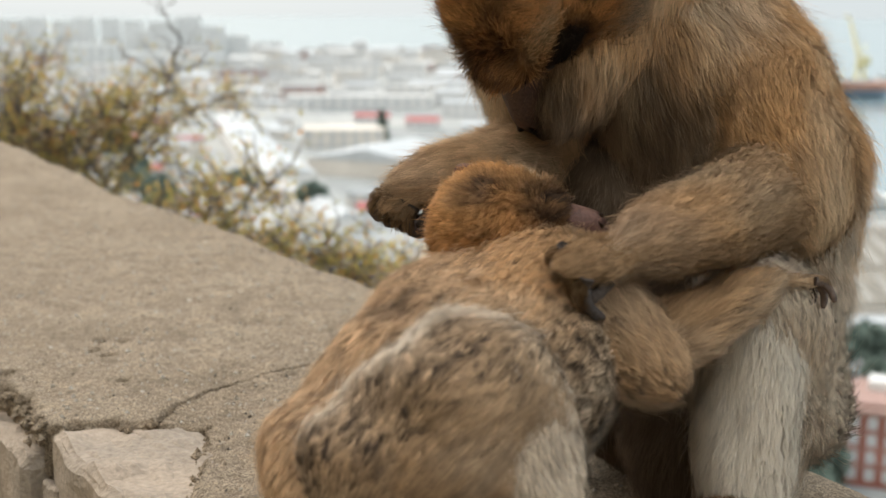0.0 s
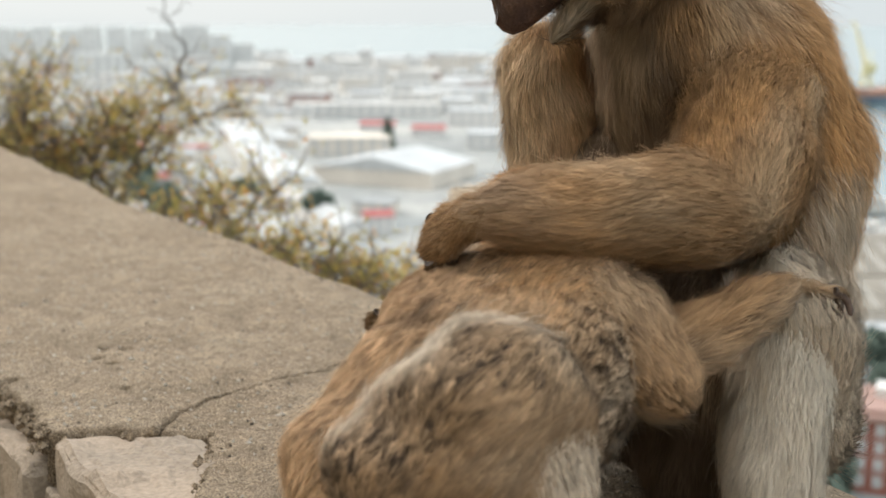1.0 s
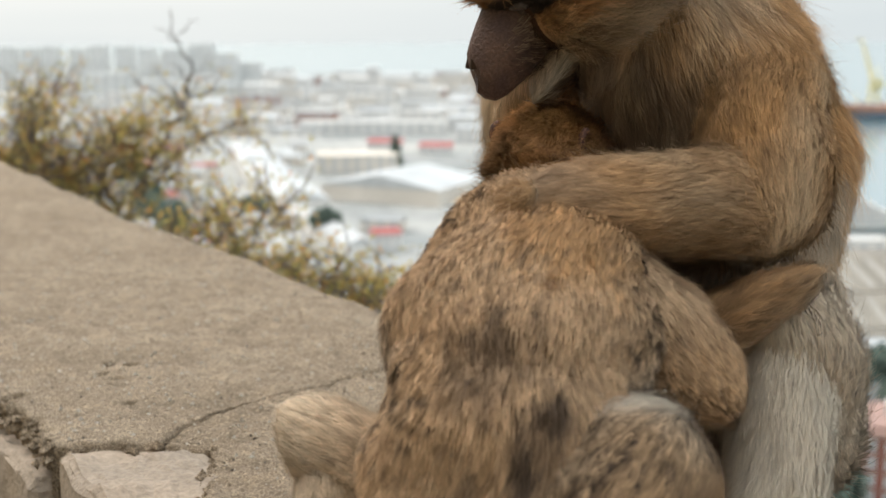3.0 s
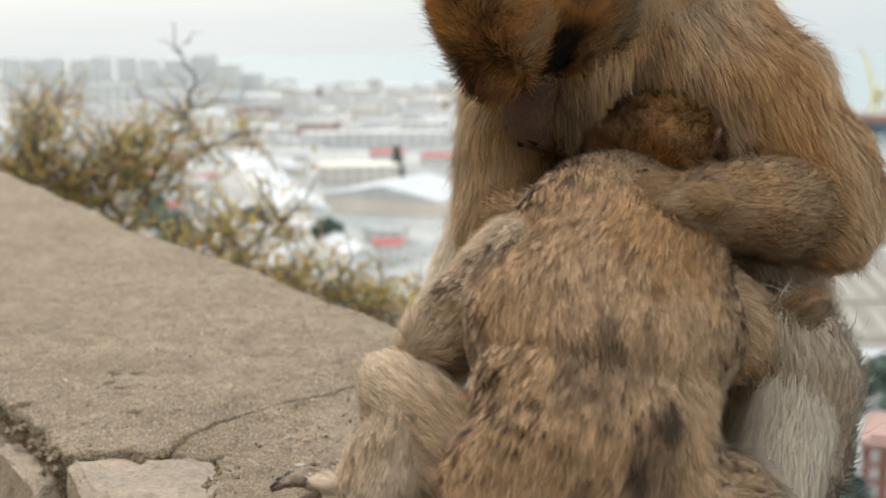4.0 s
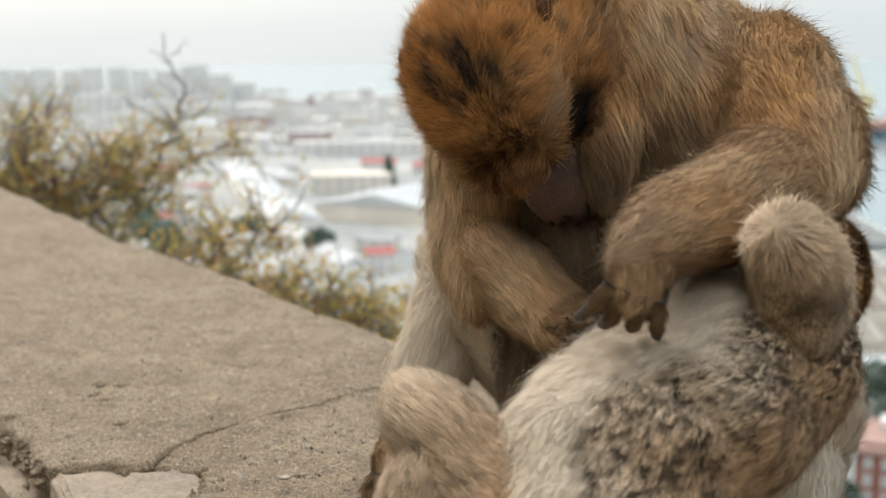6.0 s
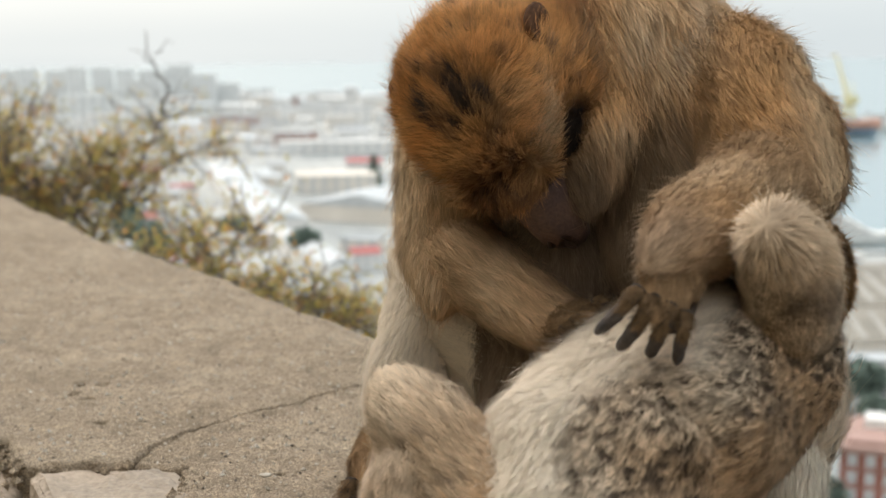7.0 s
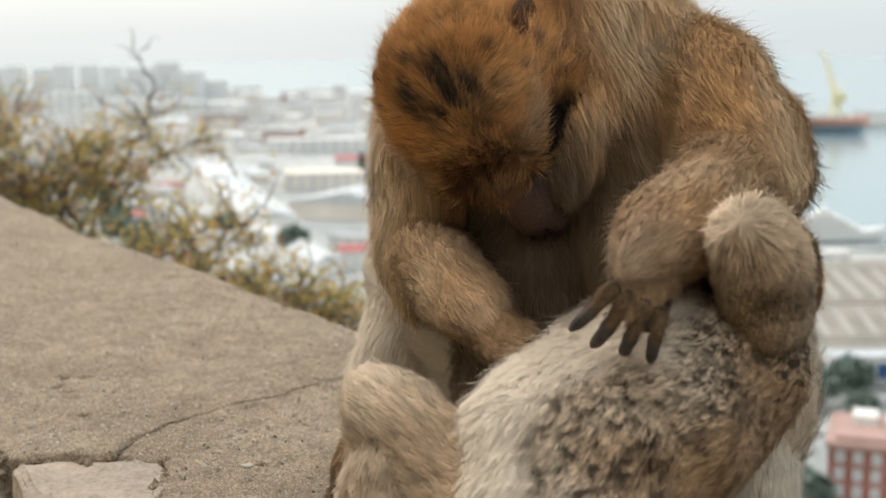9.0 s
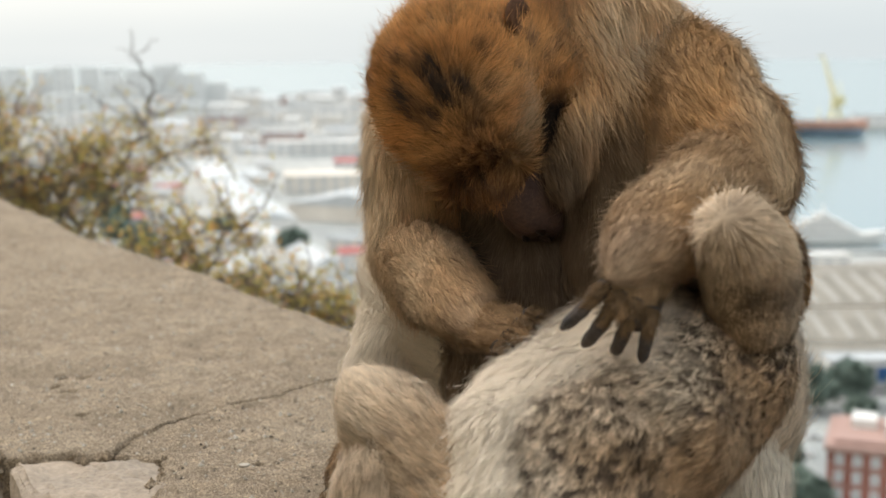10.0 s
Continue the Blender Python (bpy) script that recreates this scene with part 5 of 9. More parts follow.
def fill_town():
    rs = random.Random(12)
    keep = [(-150, 40, 560, 1000), (-150, 40, 1000, 1110)]
    y = 1010.0
    while y < 2040:
        x = -0.36 * y + rs.uniform(0, 30)
        while x < min(70, 84):
            w, d = rs.uniform(16, 52), rs.uniform(14, 30)
            if not any(a < x < b and c < y < e for a, b, c, e in keep) and rs.random() < 0.86:
                far = y > 1500
                h = rs.choice((5, 7, 9, 12, 16)) * (1.5 if far and rs.random() < 0.4 else 1)
                m = rs.choice((WHITE, WHITE, WHITE, CREAM, CREAM, ROSE))
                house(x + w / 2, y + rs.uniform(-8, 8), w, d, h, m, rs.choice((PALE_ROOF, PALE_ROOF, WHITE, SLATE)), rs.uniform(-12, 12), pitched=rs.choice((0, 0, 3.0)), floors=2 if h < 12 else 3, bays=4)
            x += w + rs.uniform(4, 22)
        y += rs.uniform(44, 62)


def near_town():
    rs = random.Random(4)
    # older streets between the hill and the sheds
    for k in range(46):
        y = rs.uniform(470, 960)
        x = rs.uniform(-0.37 * y, -0.20 * y) if k % 3 else rs.uniform(-0.18 * y, -0.05 * y)
        if y > 640 and x > -100:
            continue
        w, d, h = rs.uniform(9, 20), rs.uniform(9, 16), rs.choice((6, 8, 10))
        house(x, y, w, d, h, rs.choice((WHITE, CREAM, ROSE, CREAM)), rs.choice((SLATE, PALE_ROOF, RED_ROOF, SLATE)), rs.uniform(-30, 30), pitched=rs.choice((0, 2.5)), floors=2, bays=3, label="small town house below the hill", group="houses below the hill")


def landmarks():
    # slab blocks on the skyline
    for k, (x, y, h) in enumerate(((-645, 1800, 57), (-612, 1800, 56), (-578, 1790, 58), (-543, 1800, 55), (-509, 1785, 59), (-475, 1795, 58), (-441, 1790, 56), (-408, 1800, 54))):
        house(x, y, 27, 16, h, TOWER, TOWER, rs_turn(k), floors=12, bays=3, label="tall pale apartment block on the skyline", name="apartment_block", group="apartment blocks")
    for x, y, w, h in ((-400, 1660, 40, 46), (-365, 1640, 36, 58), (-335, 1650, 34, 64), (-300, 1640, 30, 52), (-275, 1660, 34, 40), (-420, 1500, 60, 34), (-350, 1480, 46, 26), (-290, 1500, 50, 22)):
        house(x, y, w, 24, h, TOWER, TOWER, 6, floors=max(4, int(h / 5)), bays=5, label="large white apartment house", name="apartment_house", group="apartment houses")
    # long white halls that follow the bend of the road
    terrace("terrace", [(-158, 930), (-140, 850), (-112, 740), (-92, 672), (-76, 622)], 24, 9, "long curved white hall with a pale roof")
    terrace("terrace", [(-84, 614), (-68, 585), (-52, 545), (-40, 512)], 13, 6, "low curved white terrace with a pale roof")
    house(-30, 694, 60, 72, 9, CREAM, PALE_ROOF, 66, pitched=7, label="wide cream shed with a pale gabled roof", name="warehouse", group="warehouses")
    house(-66, 815, 52, 34, 11, CREAM, CREAM, 6, floors=2, bays=7, label="broad cream flat-roofed warehouse", name="warehouse", group="warehouses")
    house(-54, 944, 26, 14, 6, WHITE, RED_ROOF, -4, floors=1, bays=5, pitched=3, label="low building with a red roof", name="harbour_building")
    house(-15, 914, 24, 14, 6, WHITE, RED_ROOF, -4, floors=1, bays=5, pitched=3, label="low building with a red roof", name="harbour_building")
    house(-72, 1080, 126, 30, 10, WHITE, WHITE, 2, floors=2, bays=14, label="long white harbour building", name="harbour_building")
    house(30, 1000, 60, 30, 12, WHITE, PALE_ROOF, -4, floors=2, bays=8)
    house(40, 850, 54, 34, 10, WHITE, PALE_ROOF, -4, floors=2, bays=8)
    # ribbed sheds along the quay
    shed(200, 450, 170, 76, 8.5, 5.5)
    shed(190, 384, 160, 44, 8.5, 5.5)
    house(168, 522, 26, 14, 6, WHITE, WHITE, 2, floors=1, bays=4)
    house(226, 538, 36, 10, 6, WHITE, WHITE, 2, floors=1, bays=5)
    house(182, 351, 60, 9, 6, WHITE, WHITE, 0, floors=1, bays=9, label="low white office row beside the sheds")
    d = house(134, 350, 34, 9, 6, WHITE, PALE_ROOF, 0, floors=1, bays=5)
    box_part("door", d, BLUE_DOOR, -3.5, 1.0, -4.7, -4.5, 0.2, 4.6, "blue loading door")
    red_house()
    for k, (x, y, r) in enumerate(((92, 322, 5), (104, 318, 6), (116, 326, 6), (128, 316, 5), (140, 322, 6), (150, 318, 6), (112, 305, 4), (126, 300, 4), (74, 244, 6), (70, 256, 6), (72, 232, 7), (80, 268, 5), (66, 246, 5), (-41, 826, 9), (-160, 640, 8), (-150, 600, 7), (-130, 560, 8), (-60, 560, 7), (-190, 720, 9), (-175, 560, 9), (-100, 600, 7), (-205, 640, 9))):
        tree(x, y, r, k, (x, y) == (-41, 826))
    rd = box_part("road", None, ROAD, 60, 400, 331, 343, LEVEL + 0.02, LEVEL + 0.06)
    tagged(rd, "grey asphalt quay road", "road", kind="structure")
    for k, (x, y) in enumerate(((97, 296), (101, 288), (104, 338), (112, 339), (124, 336), (138, 339), (92, 284))):
        car(x, y, k)
    pier = box_part("pier", None, QUAY, 150, 900, 560, 570, LEVEL - 8, LEVEL - 0.3)
    tagged(pier, "long pale concrete mooring pier", "pier", kind="structure")
    bw = box_part("breakwater", None, QUAY, 395, 1500, 1300, 1345, LEVEL - 8, LEVEL + 1.5)
    tagged(bw, "long stone breakwater across the bay", "breakwater", kind="structure")
    for x, w, h in ((440, 26, 9), (480, 40, 11), (560, 60, 10), (640, 70, 12), (740, 50, 9)):
        house(x, 1325, w, 16, h, rng_mat(x), SLATE, 0, floors=1, bays=4, label="low shed on the breakwater", group="breakwater sheds")
    yacht(198, 590)
    yacht(158, 598)
    ship()
    crane()


def rs_turn(k):
    return (8, -4, 6, 2, -6, 4)[k % 6]


def rng_mat(x):
    return (WHITE, CREAM, SLATE)[int(x) % 3]


def terrace(name, path, w, h, label):
    t = thing(name, pose(path[0][0], path[0][1], LEVEL), label, "terrace", "terraces")
    p = [np.array((x - path[0][0], y - path[0][1])) for x, y in path]
    for k, (a, b) in enumerate(zip(p[:-1], p[1:])):
        d = (b - a) / np.linalg.norm(b - a)
        n = np.array((-d[1], d[0])) * w / 2
        for nm, mat, z0, z1, grow in (("wall", WHITE, 0, h, 0.0), ("roof", PALE_ROOF, h + 0.01, h + 1.2, 0.6)):
            g = n * (1 + grow / w * 2)
            q = [a - g, b - g, b + g, a + g]
            if nm == "roof":
                v = [(*c, z0) for c in q] + [(*((a + a) / 2), z1 + 2), (*((b + b) / 2), z1 + 2)]
                me = mesh_from(nm, v, [(0, 1, 5, 4), (2, 3, 4, 5), (1, 2, 5), (3, 0, 4), (3, 2, 1, 0)], [mat])
            else:
                v = [(*c, z0) for c in q] + [(*c, z1) for c in q]
                me = mesh_from(nm, v, [(0, 1, 5, 4), (1, 2, 6, 5), (2, 3, 7, 6), (3, 0, 4, 7), (4, 5, 6, 7)], [mat])
            part(nm, me, t)


def shed(x, y, w, d, h, rise):
    """A quayside shed: fibre-cement roof in bays with pale rooflight strips."""
    s = thing("warehouse", pose(x, y, LEVEL, 0, 0, 1.5), "long quayside shed with a ribbed roof and pale rooflights", "warehouse", "ribbed quayside sheds")
    box_part("wall", s, CREAM, -w / 2, w / 2, -d / 2, d / 2, 0, h)
    v = [(-w / 2, -d / 2 - 0.6, h), (w / 2, -d / 2 - 0.6, h), (w / 2, d / 2 + 0.6, h), (-w / 2, d / 2 + 0.6, h), (-w / 2, 0, h + rise), (w / 2, 0, h + rise)]
    part("roof", mesh_from("roof", v, [(0, 1, 5, 4), (2, 3, 4, 5), (1, 2, 5), (3, 0, 4), (3, 2, 1, 0)], [RIBBED]), s)
    bay = 7.5
    n = int(w / bay)
    for k in range(n):
        a = -w / 2 + (k + 0.3) * bay
        run = (d / 2 + 0.6)
        me = mesh_from("rooflight", [(0, -0.9 * run, h + rise * 0.10 + 0.12), (2.2, -0.9 * run, h + rise * 0.10 + 0.12), (2.2, -0.12 * run, h + rise * 0.88 + 0.12), (0, -0.12 * run, h + rise * 0.88 + 0.12),
                                     (0, -0.9 * run, h + rise * 0.10), (2.2, -0.9 * run, h + rise * 0.10), (2.2, -0.12 * run, h + rise * 0.88), (0, -0.12 * run, h + rise * 0.88)],
                       [(0, 1, 2, 3), (4, 5, 1, 0), (5, 6, 2, 1), (6, 7, 3, 2), (7, 4, 0, 3)], [ROOFLIGHT])
        part("rooflight", me, s).location = (a, 0, 0)
        box_part("door", s, PALE_ROOF if k % 3 else GLASS_FAR, a, a + 3.4, -d / 2 - 0.2, -d / 2 + 0.1, 0.2, 4.8)


def red_house():
    """Four storeys of red render with white string courses, white framed windows and a pale cluttered roof."""
    w, d, h = 34, 20, 15.5
    b = thing("town_house", pose(102, 246, LEVEL, 0, 0, -22), "four-storey red house with white window frames and courses", "house")
    box_part("wall", b, BRICK_RED, -w / 2, w / 2, -d / 2, d / 2, 0, h)
    box_part("cornice", b, ROSE, -w / 2 - 0.7, w / 2 + 0.7, -d / 2 - 0.7, d / 2 + 0.7, h, h + 1.3, "dusty rose cornice")
    box_part("roof", b, ROSE, -w / 2 + 1.2, w / 2 - 1.2, -d / 2 + 1.2, d / 2 - 1.2, h + 1.3, h + 2.2)
    for x0, x1, y0, y1, z in ((-6, 4, -5, 5, 2.4), (6, 14, -4, 6, 3.0), (-13, -8, 0, 6, 2.0)):
        box_part("roof_house", b, WHITE, x0, x1, y0, y1, h + 2.2, h + 2.2 + z, "white rooftop hut")
    for x, y in ((-3, -7), (2, -7.2), (8, -7), (12, -6)):
        box_part("tank", b, WHITE, x, x + 1.6, y, y + 1.6, h + 2.2, h + 3.8, bevel=0.3)
    for f in range(4):
        z = 1.0 + f * 3.7
        box_part("string_course", b, ROSE, -w / 2 - 0.15, w / 2 + 0.15, -d / 2 - 0.15, d / 2 + 0.15, z + 3.35, z + 3.7)
        for k in range(9):
            a = -w / 2 + 1.4 + k * 3.55
            win = box_part("window", b, WHITE, a, a + 1.9, -d / 2 - 0.12, -d / 2 + 0.1, z + 0.5, z + 2.9, "white window frame")
            box_part("pane", win, GLASS_FAR, a + 0.35, a + 1.55, -d / 2 - 0.16, -d / 2 - 0.12, z + 0.8, z + 2.6)
        for k in range(5):
            a = -d / 2 + 1.2 + k * 3.7
            win = box_part("window", b, WHITE, -w / 2 - 0.12, -w / 2 + 0.1, a, a + 1.9, z + 0.5, z + 2.9, "white window frame")
            box_part("pane", win, GLASS_FAR, -w / 2 - 0.16, -w / 2 - 0.12, a + 0.35, a + 1.55, z + 0.8, z + 2.6)


def tree(x, y, r, k, pointed=False):
    rs = np.random.RandomState(k + 100)
    t = thing("tree", pose(x, y, LEVEL), "dark green conical tree among the sheds" if pointed else "dark green round-topped street tree", "tree", "trees of the town")
    tube_part("trunk", t, [(0, 0, -0.2), (0.1, 0, r * 0.5), (0, 0.1, r * 1.1)], [0.35, 0.28, 0.12], BARK, 7)
    n = 900
    u = rs.normal(size=(n, 3))
    u /= np.linalg.norm(u, axis=1, keepdims=True)
    rad = r * (0.75 + 0.25 * rs.rand(n)) * (1 + 0.22 * wobble(u * 1.0, 3.0, k + 50))
    if pointed:
        hh = rs.rand(n)
        c = np.stack([u[:, 0] * r * 0.5 * (1 - hh), u[:, 1] * r * 0.5 * (1 - hh), 1.5 + hh * r * 2.2], 1)
    else:
        c = u * rad[:, None] * np.array((1, 1, 0.8)) + np.array((0, 0, r * 1.25))
    a = rs.normal(size=(n, 3)) * r * 0.11
    b = rs.normal(size=(n, 3)) * r * 0.11
    v = np.stack([c - a, c + b, c + a, c - b], 1).reshape(-1, 3)
    q = np.arange(n * 4).reshape(n, 4)
    tagged(part("crown", mesh_from("crown", v, q, [TREE_GREEN]), t), kind="stuff")


def car(x, y, k):
    c = thing("car", pose(x, y, LEVEL + 0.06, 0, 0, (0, 90, 12, 0, 4, -3, 80)[k % 7]), "small parked car on the quay road", "car", "parked cars")
    m = (WHITE, SLATE, WHITE, HULL_DARK)[k % 4]
    box_part("body", c, m, -2.1, 2.1, -0.85, 0.85, 0.35, 0.95, bevel=0.15)
    box_part("cabin", c, GLASS_FAR, -1.3, 1.1, -0.75, 0.75, 0.96, 1.45, bevel=0.18)
    for sx in (-1.3, 1.3):
        for sy in (-0.8, 0.8):
            tube_part("wheel", c, [(sx, sy - 0.1, 0.32), (sx, sy + 0.1, 0.32)], [0.32, 0.32], HULL_DARK, 12)


def loft(stations, mat, name, parent, label=""):
    """A hull from cross stations (x, half beam, keel z, deck z)."""
    v, f = [], []
    for x, b, k, d in stations:
        v += [(x, -b, d), (x, -b * 0.85, (k + d) / 2), (x, -b * 0.3, k), (x, b * 0.3, k), (x, b * 0.85, (k + d) / 2), (x, b, d)]
    for i in range(len(stations) - 1):
        for j in range(6):
            a, b2 = i * 6 + j, i * 6 + (j + 1) % 6
            f.append((a, a + 6, b2 + 6, b2))
    f += [tuple(range(6)), tuple(range((len(stations) - 1) * 6, len(stations) * 6))]
    return part(name, mesh_from(name, v, f, [mat]), parent, label)


def yacht(x, y):
    t = thing("yacht", pose(x, y, LEVEL - 2.2, 0, 0, 3), "large white motor yacht moored at the pier", "yacht", "moored yachts")
    loft([(-27, 4.6, -1, 5.0), (-12, 5.0, -1.2, 5.0), (8, 4.8, -1.2, 5.6), (20, 3.2, -1.0, 6.6), (27, 0.2, 1.5, 7.4)], WHITE, "hull", t)
    for k, (x0, x1, w, z) in enumerate(((-24, 15, 4.3, 5.0), (-20, 10, 3.9, 7.8), (-15, 5, 3.4, 10.6), (-9, 0, 2.6, 13.2))):
        v = [(x0, -w, z), (x1, -w, z), (x1, w, z), (x0, w, z), (x0 + 1, -w * 0.9, z + 2.6), (x1 - 4.5, -w * 0.9, z + 2.6), (x1 - 4.5, w * 0.9, z + 2.6), (x0 + 1, w * 0.9, z + 2.6)]
        d = part("deckhouse", mesh_from("deckhouse", v, [(0, 1, 5, 4), (1, 2, 6, 5), (2, 3, 7, 6), (3, 0, 4, 7), (4, 5, 6, 7), (3, 2, 1, 0)], [WHITE]), t)
        box_part("window_band", d, GLASS_FAR, x0 + 2, x1 - 5, -w * 0.97, w * 0.97, z + 1.1, z + 1.9)
        box_part("deck", t, WHITE, x0 - 2.0, x1 - 3.0, -w - 0.4, w + 0.4, z + 2.6, z + 2.85)
    tube_part("mast", t, [(-5, 0, 15.8), (-5.5, 0, 21)], [0.7, 0.25], WHITE, 8)


def ship():
    t = thing("ship", pose(390, 1228, LEVEL - 2.2, 0, 0, -8), "laid-up cargo ship with a rust-red hull and dark boot", "ship")
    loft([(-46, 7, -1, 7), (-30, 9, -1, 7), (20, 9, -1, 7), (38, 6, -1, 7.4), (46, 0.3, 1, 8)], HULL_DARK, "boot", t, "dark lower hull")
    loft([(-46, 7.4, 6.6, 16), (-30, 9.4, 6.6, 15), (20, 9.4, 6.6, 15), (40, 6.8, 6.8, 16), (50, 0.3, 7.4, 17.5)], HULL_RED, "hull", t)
    box_part("bridge_house", t, WHITE, -42, -28, -6, 6, 15, 27, bevel=0.4)
    box_part("bridge_wing", t, WHITE, -40, -31, -8, 8, 27, 29.5)
    box_part("hatch", t, SLATE, -20, 0, -6, 6, 15, 17)
    box_part("hatch", t, SLATE, 4, 26, -6, 6, 15, 17)
    for x in (-35, 2, 36):
        tube_part("mast", t, [(x, 0, 15), (x, 0, 36 if x < 0 else 28)], [0.7, 0.4], CRANE_YELLOW if x == 2 else SLATE, 8)


def crane():
    """A luffing quay crane: portal legs, slewing house, raked lattice jib."""
    t = thing("harbour_crane", pose(437, 1312, LEVEL + 1.5), "tall yellow harbour crane on the breakwater", "crane")
    for sx in (-6, 6):
        for sy in (-5, 5):
            tube_part("leg", t, [(sx, sy, 0), (sx * 0.5, sy * 0.5, 20)], [1.3, 1.1], CRANE_YELLOW, 8)
    box_part("portal", t, CRANE_YELLOW, -5, 5, -4, 4, 20, 23)
    box_part("slewing_house", t, CRANE_YELLOW, -4, 9, -3.5, 3.5, 23, 31, bevel=0.4)
    foot, tip = np.array((-2.0, 0, 27)), np.array((-17.0, -2, 74))
    for sy in (-1.8, 1.8):
        tube_part("jib_chord", t, [foot + (0, sy, 0), tip + (0, sy * 0.3, 0)], [0.8, 0.55], CRANE_YELLOW, 6)
        tube_part("jib_chord", t, [foot + (3.2, sy, 0), tip + (0.8, sy * 0.3, 0)], [0.8, 0.55], CRANE_YELLOW, 6)
    for k in range(10):
        a, b = foot + (tip - foot) * k / 10, foot + (tip - foot) * (k + 1) / 10
        wd = 3.2 * (1 - k / 10)
        tube_part("lattice", t, [a, b + (wd, 0, 0)], [0.4, 0.4], CRANE_YELLOW, 5)
    tube_part("mast", t, [(5, 0, 31), (3, 0, 46)], [0.8, 0.5], CRANE_YELLOW, 6)
    tube_part("tie", t, [(3, 0, 46), tuple(tip)], [0.22, 0.22], SLATE, 5)
    tube_part("jib_head", t, [tip, tip + np.array((-5, 0, -1.5))], [1.2, 0.8], CRANE_YELLOW, 6)


def pebble():
    bm = bmesh.new()
    bmesh.ops.create_icosphere(bm, subdivisions=2, radius=1.0)
    for v in bm.verts:
        v.co = (v.co.x * 0.0048 * (1 + 0.2 * math.sin(v.co.z * 3)), v.co.y * 0.0038, v.co.z * 0.0018)
    p = bm_part("pebble", bm, GRIT_PALE, None, smooth=True)
    p.matrix_world = pose(-0.111, 0.883, 0.0008, 0, 4, 20)
    tagged(p, "small pale pebble lying on the wall cap", "pebble")


pebble()
fill_town()
near_town()
landmarks()
scatter(build_wall_thing)
build_stones(build_wall_thing)


# ---- what moves ----
def carry(ob, rows):
    walk(ob, [(t, pose(x, y, z, rx, ry, rz)) for t, x, y, z, rx, ry, rz in rows])


def clench(palm, rows):
    """The fingers close (degrees at the knuckles) and open with time."""
    times = [r[0] for r in rows]
    steps = sorted(set(times + [round(0.25 * k, 2) for k in range(41)]))
    for f in palm.children:
        if "knuckle" in f:
            k = Matrix.Translation(Vector(f["knuckle"]))
            walk(f, [(t, k @ Matrix.Rotation(math.radians(float(np.interp(t, times, [r[1] for r in rows]))), 4, "X") @ k.inverted()) for t in steps])


